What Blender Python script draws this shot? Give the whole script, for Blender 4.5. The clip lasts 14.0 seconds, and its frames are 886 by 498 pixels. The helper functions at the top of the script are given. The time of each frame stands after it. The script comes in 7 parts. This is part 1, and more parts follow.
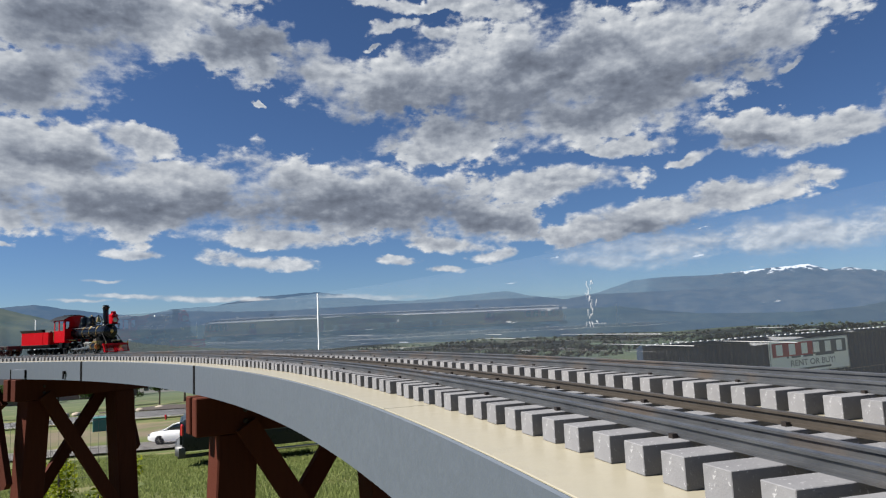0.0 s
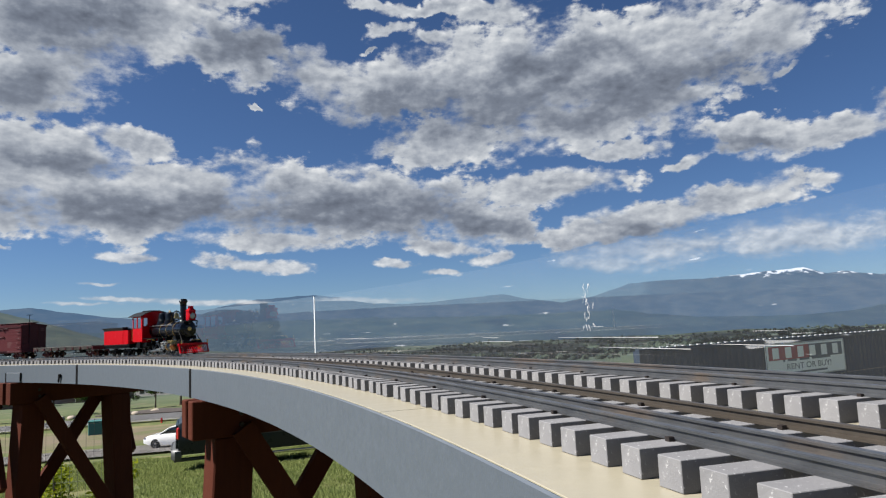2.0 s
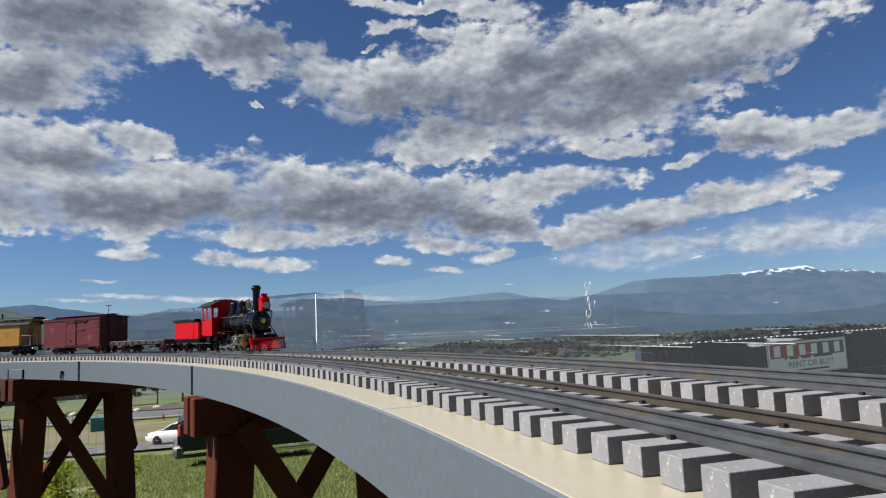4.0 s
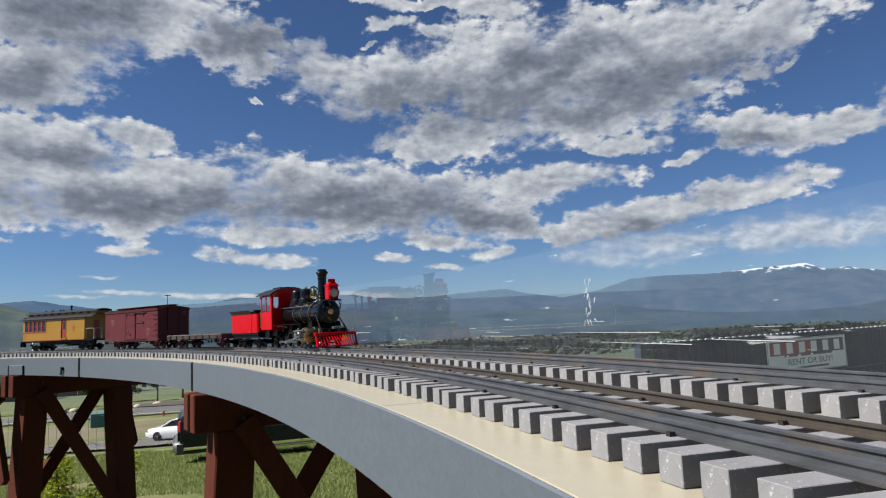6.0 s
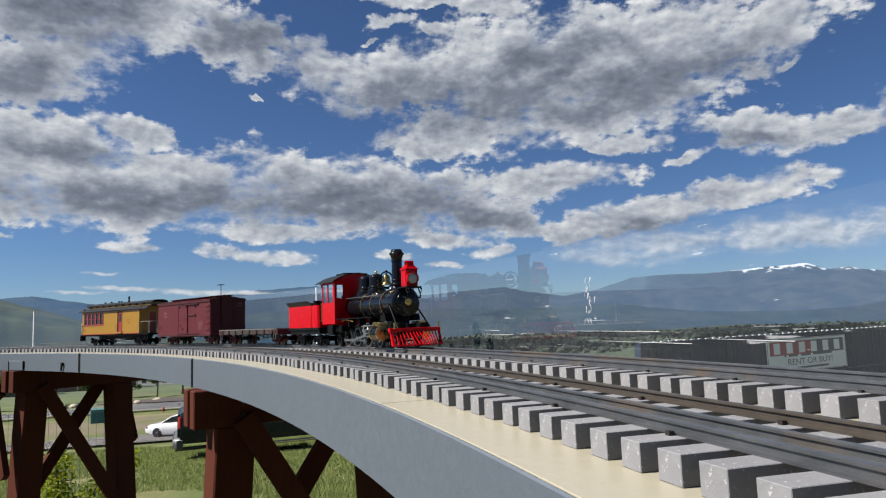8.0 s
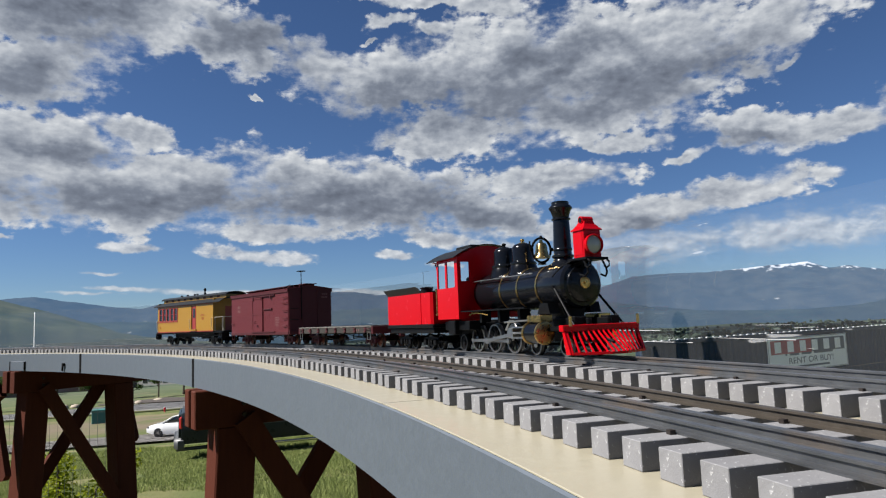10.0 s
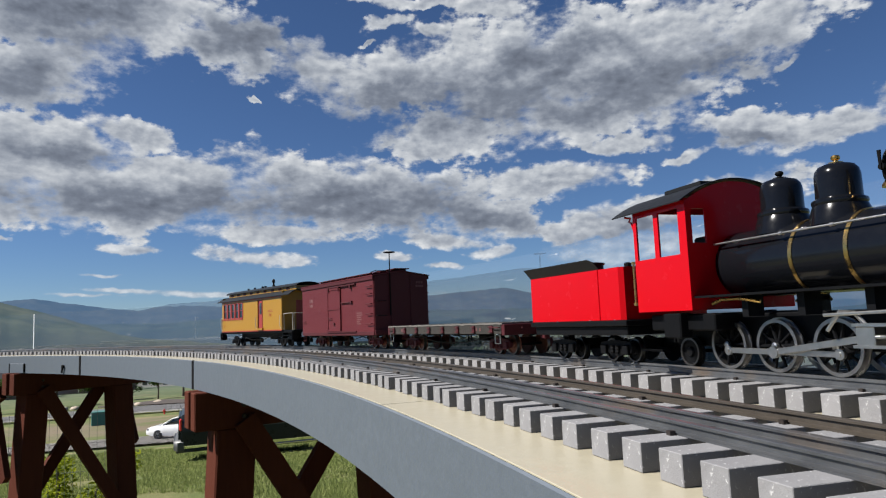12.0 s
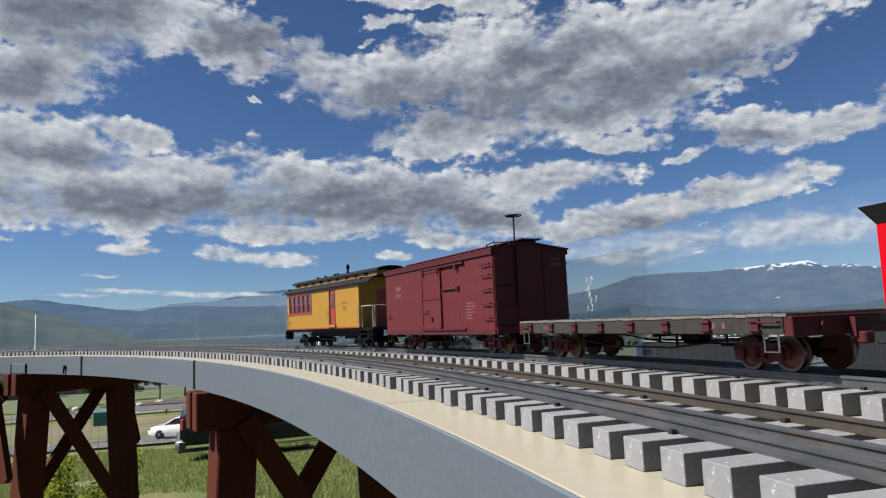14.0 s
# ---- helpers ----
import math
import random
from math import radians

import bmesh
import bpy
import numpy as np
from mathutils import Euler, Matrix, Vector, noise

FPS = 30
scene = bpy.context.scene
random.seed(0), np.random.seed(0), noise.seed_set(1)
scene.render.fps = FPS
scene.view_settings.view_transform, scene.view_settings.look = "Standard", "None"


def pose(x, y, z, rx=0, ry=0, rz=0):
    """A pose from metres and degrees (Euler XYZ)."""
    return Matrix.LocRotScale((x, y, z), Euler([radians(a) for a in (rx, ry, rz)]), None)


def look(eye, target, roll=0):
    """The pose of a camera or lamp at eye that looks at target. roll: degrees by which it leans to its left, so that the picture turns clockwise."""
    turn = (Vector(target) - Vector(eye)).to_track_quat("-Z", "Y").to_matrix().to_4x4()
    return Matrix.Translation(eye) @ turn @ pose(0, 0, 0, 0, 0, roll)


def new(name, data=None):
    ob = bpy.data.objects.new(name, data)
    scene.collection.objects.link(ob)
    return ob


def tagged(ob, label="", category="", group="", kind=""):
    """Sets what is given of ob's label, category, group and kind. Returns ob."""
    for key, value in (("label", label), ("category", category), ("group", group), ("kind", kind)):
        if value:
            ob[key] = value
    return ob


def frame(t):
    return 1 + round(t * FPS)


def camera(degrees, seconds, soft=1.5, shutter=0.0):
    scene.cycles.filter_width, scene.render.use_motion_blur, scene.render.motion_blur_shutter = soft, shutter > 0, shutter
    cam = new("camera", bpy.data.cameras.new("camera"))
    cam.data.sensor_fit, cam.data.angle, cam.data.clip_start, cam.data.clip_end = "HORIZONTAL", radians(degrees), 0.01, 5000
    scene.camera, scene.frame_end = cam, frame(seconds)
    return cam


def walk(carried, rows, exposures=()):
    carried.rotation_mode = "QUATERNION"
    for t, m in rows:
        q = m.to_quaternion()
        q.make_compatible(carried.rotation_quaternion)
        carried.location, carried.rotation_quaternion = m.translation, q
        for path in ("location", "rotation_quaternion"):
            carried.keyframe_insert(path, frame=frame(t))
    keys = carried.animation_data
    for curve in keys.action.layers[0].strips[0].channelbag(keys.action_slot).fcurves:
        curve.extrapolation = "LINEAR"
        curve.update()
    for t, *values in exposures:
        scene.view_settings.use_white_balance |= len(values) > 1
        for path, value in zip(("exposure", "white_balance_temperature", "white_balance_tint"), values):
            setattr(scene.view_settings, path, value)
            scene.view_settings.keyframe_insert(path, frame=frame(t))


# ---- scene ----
EYE = (0.0, 0.0, 1.5)
PITCH, ROLL = 6.04, -2.475


def aim(yaw, lift, lean):
    """Small sways of the camera round its resting direction, in degrees."""
    p = radians(PITCH + lift)
    y = radians(yaw)
    way = Vector((-math.sin(y) * math.cos(p), math.cos(y) * math.cos(p), math.sin(p)))
    return look(EYE, Vector(EYE) + way, ROLL + lean)


cam = camera(66.32, 14.0, soft=1.2)
walk(cam, [(t, aim(a, b, c)) for t, a, b, c in (
    (0, -0.033, 0.367, -0.158),
    (0.5, -0.228, 0.429, -0.145),
    (1, -0.339, 0.484, -0.091),
    (1.5, -0.365, 0.559, -0.14),
    (2, -0.307, 0.619, -0.138),
    (2.5, -0.237, 0.633, -0.099),
    (3, -0.198, 0.58, -0.071),
    (5.5, -0.147, 0.212, 0.036),
    (6, -0.145, 0.157, 0.074),
    (6.5, -0.145, 0.117, 0.162),
    (7, -0.157, 0.11, 0.291),
    (7.5, -0.172, 0.022, 0.284),
    (8, -0.091, -0.017, 0.406),
    (10.5, -0.048, -0.054, 0.237),
    (11, -0.091, 0.001, 0.222),
    (11.5, -0.095, 0.035, 0.124),
    (12, -0.081, 0.049, 0.155),
    (12.5, -0.055, 0.035, 0.119),
    (13, -0.057, -0.012, 0.109),
    (13.5, -0.051, -0.096, -0.078),
    (14, 0.0, 0.0, 0.0),
)])

# ---- world, sun ----
SUN_AZ, SUN_EL = -98.0, 46.0   # degrees from straight ahead (+y), clockwise seen from above; height
world = bpy.data.worlds.new("sky")
scene.world = world
world.use_nodes = True
wn = world.node_tree
wn.nodes.clear()
sky = wn.nodes.new("ShaderNodeTexSky")
sky.sky_type, sky.sun_disc = 'NISHITA', False
sky.sun_elevation, sky.sun_rotation = radians(SUN_EL), radians(SUN_AZ)
sky.altitude, sky.dust_density, sky.ozone_density = 1800, 0.25, 3.5
wb = wn.nodes.new("ShaderNodeBackground")
wb.inputs["Strength"].default_value = 0.031
wo = wn.nodes.new("ShaderNodeOutputWorld")
tint = wn.nodes.new("ShaderNodeMix")
tint.data_type, tint.blend_type = 'RGBA', 'MULTIPLY'
tint.inputs[0].default_value = 1.0
tint.inputs[7].default_value = (0.74, 0.90, 1.12, 1)      # thin, clear mountain air
wn.links.new(sky.outputs[0], tint.inputs[6])
wn.links.new(tint.outputs[2], wb.inputs[0])
wn.links.new(wb.outputs[0], wo.inputs[0])

sd = bpy.data.lights.new("sun", 'SUN')
sd.energy, sd.angle, sd.color = 4.9, radians(0.55), (1.0, 0.955, 0.90)
sun = new("sun", sd)
sa, se = radians(SUN_AZ), radians(SUN_EL)
SUN_DIR = Vector((math.sin(sa) * math.cos(se), math.cos(sa) * math.cos(se), math.sin(se)))
sun.matrix_world = look(SUN_DIR * 20, (0, 0, 0))
scene.view_settings.exposure = 1.2


# ---- materials ----
class Mat:
    """A small builder for node materials."""

    def __init__(self, name):
        self.m = bpy.data.materials.new(name)
        self.m.use_nodes = True
        self.t = self.m.node_tree
        self.t.nodes.clear()
        self.out = self.n("ShaderNodeOutputMaterial")

    def n(self, kind, **kw):
        node = self.t.nodes.new(kind)
        for k, v in kw.items():
            node.inputs[k.replace("_", " ")].default_value = v
        return node

    def link(self, a, b):
        self.t.links.new(a, b)

    def coord(self, which="Object"):
        return self.n("ShaderNodeTexCoord").outputs[which]

    def noise(self, vec, scale, detail=4.0, rough=0.55, stretch=None):
        if stretch:
            mp = self.n("ShaderNodeMapping")
            mp.inputs["Scale"].default_value = stretch
            self.link(vec, mp.inputs[0])
            vec = mp.outputs[0]
        nz = self.n("ShaderNodeTexNoise", Scale=scale, Detail=detail, Roughness=rough)
        self.link(vec, nz.inputs["Vector"])
        return nz.outputs["Fac"]

    def ramp(self, fac, stops):
        r = self.n("ShaderNodeValToRGB")
        el = r.color_ramp.elements
        while len(el) < len(stops):
            el.new(0.5)
        for e, (p, c) in zip(el, stops):
            e.position = p
            e.color = (*c, 1.0) if len(c) == 3 else c
        self.link(fac, r.inputs[0])
        return r.outputs[0]

    def mix(self, fac, a, b, mode='MIX'):
        x = self.n("ShaderNodeMix")
        x.data_type, x.blend_type = 'RGBA', mode
        for sock, v in ((x.inputs[0], fac), (x.inputs[6], a), (x.inputs[7], b)):
            if hasattr(v, "is_output"):
                self.link(v, sock)
            elif isinstance(v, (int, float)):
                sock.default_value = v
            else:
                sock.default_value = (*v, 1.0)
        return x.outputs[2]

    def math(self, op, a, b=0.0, c=0.0, clamp=False):
        x = self.n("ShaderNodeMath")
        x.operation, x.use_clamp = op, clamp
        for i, v in enumerate((a, b, c)):
            if hasattr(v, "is_output"):
                self.link(v, x.inputs[i])
            else:
                x.inputs[i].default_value = v
        return x.outputs[0]

    def finish(self, color, rough=0.6, metal=0.0, bump=None, depth=0.001, coat=0.0, spec=0.5):
        p = self.n("ShaderNodeBsdfPrincipled")
        for sock, v in ((p.inputs["Base Color"], color), (p.inputs["Roughness"], rough)):
            if hasattr(v, "is_output"):
                self.link(v, sock)
            elif isinstance(v, (int, float)):
                sock.default_value = v
            else:
                sock.default_value = (*v, 1.0)
        p.inputs["Metallic"].default_value = metal
        p.inputs["Coat Weight"].default_value = coat
        p.inputs["Coat Roughness"].default_value = 0.08
        p.inputs["Specular IOR Level"].default_value = spec
        if bump is not None:
            b = self.n("ShaderNodeBump", Strength=0.8, Distance=depth)
            self.link(bump, b.inputs["Height"])
            self.link(b.outputs[0], p.inputs["Normal"])
        self.link(p.outputs[0], self.out.inputs[0])
        return self.m


def painted(name, color, rough=0.4, metal=0.0, coat=0.0, wear=0.25, scale=60.0, depth=0.0002, spec=0.5):
    """Paint or plain stuff with a fine grain, dust and slow change of tone."""
    m = Mat(name)
    v = m.coord()
    a = m.noise(v, scale * 0.15, 3)
    b = m.noise(v, scale * 3, 5, 0.65)
    dark = tuple(c * (1 - wear) for c in color)
    lite = tuple(min(1, c * (1 + wear * 0.6) + 0.01 * wear) for c in color)
    col = m.mix(m.math('MULTIPLY_ADD', b, 0.5, m.math('MULTIPLY', a, 0.5)), dark, lite)
    ro = m.math('MULTIPLY_ADD', b, 0.25, rough - 0.12, clamp=True)
    return m.finish(col, ro, metal, b, depth, coat, spec)


M_GREY = painted("grey_paint", (0.072, 0.087, 0.107), 0.5, wear=0.12, scale=30, depth=0.0006)
M_CREAM = painted("cream_board", (0.30, 0.275, 0.205), 0.35, wear=0.08, scale=25, depth=0.0003)


def mat_tie():
    m = Mat("speckled_grey_block")
    v = m.coord()
    oi = m.n("ShaderNodeObjectInfo").outputs["Random"]
    a = m.noise(v, 400, 4, 0.7)
    b = m.noise(v, 90, 3)
    base = m.mix(b, (0.138, 0.138, 0.143), (0.208, 0.208, 0.213))
    base = m.mix(m.math('MULTIPLY', oi, 0.35), base, (0.11, 0.11, 0.115))
    sp = m.ramp(a, [(0.60, (0, 0, 0)), (0.68, (1, 1, 1))])
    col = m.mix(m.math('MULTIPLY', sp, 0.6), base, (0.45, 0.45, 0.45))
    dk = m.ramp(a, [(0.30, (1, 1, 1)), (0.38, (0, 0, 0))])
    col = m.mix(m.math('MULTIPLY', dk, 0.4), col, (0.2, 0.2, 0.2))
    return m.finish(col, 0.85, 0, a, 0.0004, spec=0.15)


def mat_rail():
    m = Mat("weathered_rail")
    v = m.coord()
    a = m.noise(v, 60, 4)
    b = m.noise(v, 700, 3)
    col = m.mix(a, (0.065, 0.070, 0.078), (0.19, 0.195, 0.20))
    rust = m.ramp(m.noise(v, 14, 5), [(0.52, (0, 0, 0)), (0.7, (1, 1, 1))])
    col = m.mix(m.math('MULTIPLY', rust, 0.5), col, (0.26, 0.18, 0.11))
    return m.finish(col, m.math('MULTIPLY_ADD', b, 0.3, 0.25), 0.75, b, 0.0001)


def mat_wood(name, dark, lite, scale=8.0):
    m = Mat(name)
    v = m.coord()
    oi = m.n("ShaderNodeObjectInfo").outputs["Random"]
    g = m.noise(v, scale, 6, 0.65, (14, 14, 1.2))
    f = m.noise(v, scale * 5, 4, 0.6, (20, 20, 1.0))
    k = m.noise(v, 5, 3)
    col = m.mix(g, dark, lite)
    col = m.mix(m.math('MULTIPLY', k, 0.5), col, tuple(c * 0.6 for c in dark))
    col = m.mix(m.math('MULTIPLY', oi, 0.3), col, lite)
    return m.finish(col, 0.8, 0, f, 0.0012, spec=0.12)


M_TIE, M_RAIL = mat_tie(), mat_rail()
M_RUST_RAIL = painted("rusted_rail", (0.085, 0.072, 0.058), 0.45, 0.6, wear=0.4, scale=60)
M_REDWOOD = mat_wood("stained_redwood", (0.034, 0.0078, 0.0042), (0.092, 0.022, 0.0105))
M_BLACKJOINT = painted("black_joint", (0.004, 0.004, 0.0045), 0.8, wear=0.2, spec=0.05)
M_SPIKE = painted("dark_spike", (0.04, 0.032, 0.028), 0.5, 0.6)


# ---- mesh helpers ----
def part(name, bm, material, parent=None, label="", smooth=False):
    me = bpy.data.meshes.new(name)
    bmesh.ops.recalc_face_normals(bm, faces=bm.faces)
    bm.to_mesh(me)
    bm.free()
    if smooth:
        me.shade_smooth()
        me.set_sharp_from_angle(angle=radians(38))
    if material is not None:
        for mt in (material if isinstance(material, (list, tuple)) else [material]):
            me.materials.append(mt)
    ob = new(name, me)
    if parent is not None:
        ob.parent = parent
    if label:
        ob["label"] = label
    return ob


def box(bm, x0, x1, y0, y1, z0, z1, bevel=0.0, m=None):
    r = bmesh.ops.create_cube(bm, size=1.0)
    vs = r["verts"]
    bmesh.ops.scale(bm, vec=(x1 - x0, y1 - y0, z1 - z0), verts=vs)
    bmesh.ops.translate(bm, vec=((x0 + x1) / 2, (y0 + y1) / 2, (z0 + z1) / 2), verts=vs)
    if bevel:
        es = list({e for v in vs for e in v.link_edges})
        g = bmesh.ops.bevel(bm, geom=es, offset=bevel, segments=1, affect='EDGES')
        vs = list({v for f in g["faces"] for v in f.verts} | {v for v in vs if v.is_valid})
    if m is not None:
        bmesh.ops.transform(bm, matrix=m, verts=vs)
    return vs


def rod(bm, a, b, r, r2=None, seg=10):
    a, b = Vector(a), Vector(b)
    d = b - a
    c = bmesh.ops.create_cone(bm, cap_ends=True, segments=seg, radius1=r, radius2=r if r2 is None else r2, depth=d.length)
    q = d.to_track_quat('Z', 'Y').to_matrix().to_4x4()
    bmesh.ops.transform(bm, matrix=Matrix.Translation((a + b) / 2) @ q, verts=c["verts"])
    return c["verts"]


def lathe(bm, profile, at=(0, 0, 0), axis='Z', seg=24):
    """Turn (radius, height) pairs round an axis through at."""
    rings = []
    at = Vector(at)
    for r, h in profile:
        ring = []
        for i in range(seg):
            a = 2 * math.pi * i / seg
            c, s = r * math.cos(a), r * math.sin(a)
            p = {'Z': (c, s, h), 'X': (h, c, s), 'Y': (c, h, s)}[axis]
            ring.append(bm.verts.new(at + Vector(p)))
        rings.append(ring)
    for a, b in zip(rings, rings[1:]):
        for i in range(seg):
            j = (i + 1) % seg
            bm.faces.new((a[i], a[j], b[j], b[i]))
    for ring in (rings[0], rings[-1]):
        bm.faces.new(ring)
    return rings


def prism(bm, outline, y0, y1, plane='XZ'):
    """An outline in a plane, made thick along the third axis."""
    def put(p, y):
        return bm.verts.new({'XZ': (p[0], y, p[1]), 'XY': (p[0], p[1], y), 'YZ': (y, p[0], p[1])}[plane])
    a = [put(p, y0) for p in outline]
    b = [put(p, y1) for p in outline]
    n = len(a)
    bm.faces.new(a)
    bm.faces.new(b[::-1])
    for i in range(n):
        bm.faces.new((a[i], b[i], b[(i + 1) % n], a[(i + 1) % n]))
    return a + b


def tube(bm, pts, r, seg=6):
    pts = [Vector(p) for p in pts]
    rings = []
    for i, p in enumerate(pts):
        d = (pts[min(i + 1, len(pts) - 1)] - pts[max(i - 1, 0)]).normalized()
        u = d.cross(Vector((0.13, 0.31, 0.94))).normalized()
        w = d.cross(u)
        rings.append([bm.verts.new(p + r * (math.cos(2 * math.pi * k / seg) * u + math.sin(2 * math.pi * k / seg) * w)) for k in range(seg)])
    for a, b in zip(rings, rings[1:]):
        for k in range(seg):
            bm.faces.new((a[k], a[(k + 1) % seg], b[(k + 1) % seg], b[k]))
    bm.faces.new(rings[0])
    bm.faces.new(rings[-1])


# ---- the line of the track ----
# s runs along the inner tie ends, growing away from the camera; heading is measured from +y towards -x.
STEP = 0.002
LINE_S = np.arange(-1.6, 4.8, STEP)
_k = 0.2628 - 0.0727 * np.clip(LINE_S, -0.3, 3.0) + 0.0485 * np.clip(LINE_S, -0.3, 3.0) ** 2
_a = np.cumsum(_k) * STEP
_i = int(np.argmin(abs(LINE_S)))
LINE_A = _a - _a[_i] + 0.3243
_x, _y = np.cumsum(-np.sin(LINE_A)) * STEP, np.cumsum(np.cos(LINE_A)) * STEP
LINE_X, LINE_Y = _x - _x[_i] + 0.0219, _y - _y[_i] + 0.4157


def on_line(s, off=0.0, z=0.0):
    a = np.interp(s, LINE_S, LINE_A)
    return Vector((np.interp(s, LINE_S, LINE_X) + off * math.cos(a), np.interp(s, LINE_S, LINE_Y) + off * math.sin(a), z))


def heading(s):
    return float(np.interp(s, LINE_S, LINE_A))


TIE_TOP = 1.4523
DECK = TIE_TOP - 0.0112
FALL = 0.0070             # the outer half of the deck lies a little lower
TRACK = 0.2450           # centre of the far track
FAR_TIE_TOP = TIE_TOP - 0.0047
RAIL_TOP = TIE_TOP + 0.0025
EDGE_IN, EDGE_OUT = -0.0360, 0.362


def sweep(bm, profile, s0, s1, step=0.04):
    """Carry a closed profile of (offset, height) along the line."""
    n = max(2, int(round((s1 - s0) / step)))
    rings = []
    for i in range(n + 1):
        s = s0 + (s1 - s0) * i / n
        rings.append([bm.verts.new(on_line(s, o, z)) for o, z in profile])
    k = len(profile)
    for a, b in zip(rings, rings[1:]):
        for j in range(k):
            bm.faces.new((a[j], a[(j + 1) % k], b[(j + 1) % k], b[j]))
    bm.faces.new(rings[0])
    bm.faces.new(rings[-1])


# ---- trestle deck ----
def build_deck():
    deck = tagged(new("railway_deck"), "curved raised deck of cream boards with grey painted fascia on a trestle", "deck", kind="structure")
    joints = [-1.5, 0.11, 1.70, 3.3, 4.6]
    for a, b in zip(joints, joints[1:]):
        bm = bmesh.new()
        sweep(bm, [(EDGE_IN, DECK - 0.0007), (EDGE_OUT, DECK - 0.018), (EDGE_OUT, DECK - FALL), (0.175, DECK - FALL), (0.100, DECK), (EDGE_IN + 0.0003, DECK), (EDGE_IN, DECK - 0.0002)], a + 0.0006, b - 0.0006)
        part("deck_board", bm, M_CREAM, deck, "cream coated deck board")
    fj = [-1.5, JOINT_NEAR, JOINT_FAR, 2.75, 4.6]
    for a, b in zip(fj, fj[1:]):
        bm = bmesh.new()
        z0, z1 = TIE_TOP - 0.0705, DECK - 0.0009
        sweep(bm, [(EDGE_IN - 0.001, z0), (EDGE_IN + 0.010, z0), (EDGE_IN + 0.010, z1), (EDGE_IN, z1), (EDGE_IN - 0.001, z1 - 0.001)], a + 0.007, b - 0.007)
        part("fascia_board", bm, M_GREY, deck, "grey painted fascia board")
    for s in fj[1:-1]:
        bm = bmesh.new()
        sweep(bm, [(EDGE_IN - 0.0018, TIE_TOP - 0.0712), (EDGE_IN + 0.008, TIE_TOP - 0.0712), (EDGE_IN + 0.008, DECK - 0.003), (EDGE_IN - 0.0018, DECK - 0.003)], s - 0.007, s + 0.007)
        part("joint_gap", bm, M_BLACKJOINT, deck)
    bm = bmesh.new()
    sweep(bm, [(EDGE_OUT + 0.0005, TIE_TOP - 0.0705), (EDGE_OUT + 0.012, TIE_TOP - 0.0705), (EDGE_OUT + 0.012, DECK - 0.009), (EDGE_OUT + 0.0005, DECK - 0.009)], -1.5, 4.6)
    part("fascia_board", bm, M_GREY, deck)
    for o in (0.03, 0.17, 0.31):
        bm = bmesh.new()
        sweep(bm, [(o, TIE_TOP - 0.0703), (o + 0.03, TIE_TOP - 0.0703), (o + 0.03, DECK - 0.019), (o, DECK - 0.019)], -1.5, 4.6)
        part("joist", bm, M_REDWOOD, deck)
    return deck


JOINT_NEAR, JOINT_FAR = 1.156, 2.064


def rail_profile(o, z, h=0.0084):
    k = h / 0.0084
    return [(o + u * (0.7 + 0.3 * k), z + v * k) for u, v in (
        (-0.0040, 0), (0.0040, 0), (0.0040, 0.0012), (0.0009, 0.0019), (0.0009, 0.0058), (0.0021, 0.0064), (0.0021, 0.0079), (0.0014, 0.0084),
        (-0.0014, 0.0084), (-0.0021, 0.0079), (-0.0021, 0.0064), (-0.0009, 0.0058), (-0.0009, 0.0019), (-0.0040, 0.0012))]


def build_track(name, label, o0, o1, top, rails, phase, pitch, mats, spikes, height):
    tr = tagged(new(name), label, "railway track", kind="structure")
    for (o, mt) in zip(rails, mats):
        for a, b in ((-1.5, 0.86), (0.862, 2.6), (2.602, 4.6)):
            bm = bmesh.new()
            sweep(bm, rail_profile(o, top, height), a, b, 0.03)
            part("rail", bm, mt, tr)
    bm = bmesh.new()
    L = o1 - o0
    box(bm, 0, L, -0.0068, 0.0068, -0.0111 if top == TIE_TOP else -0.0134, 0, 0.00025)
    me = bpy.data.meshes.new("tie")
    bm.to_mesh(me)
    bm.free()
    me.materials.append(M_TIE)
    rnd = random.Random(int(phase * 1e4))
    s = phase - pitch * int((phase + 0.9) / pitch)
    k = 0
    bs = bmesh.new()
    near = []
    while s < 4.5:
        ob = new("tie", me)
        ob.parent = tr
        a = heading(s) + radians(rnd.uniform(-1.0, 1.0))
        ob.matrix_local = Matrix.Translation(on_line(s + rnd.uniform(-0.0014, 0.0014), o0 + rnd.uniform(-0.001, 0.001), top)) @ Matrix.Rotation(a, 4, 'Z')
        if k % 4 == 1:
            for o in rails:
                for d in (-0.0052, 0.0052):
                    p = on_line(s, o + d, top)
                    box(bs, -0.0012, 0.0012, -0.0014, 0.0014, 0, 0.0018, 0, Matrix.Translation(p) @ Matrix.Rotation(a, 4, 'Z'))
        s += pitch
        k += 1
    part("spikes", bs, M_SPIKE, tr)["kind"] = "stuff"
    return tr


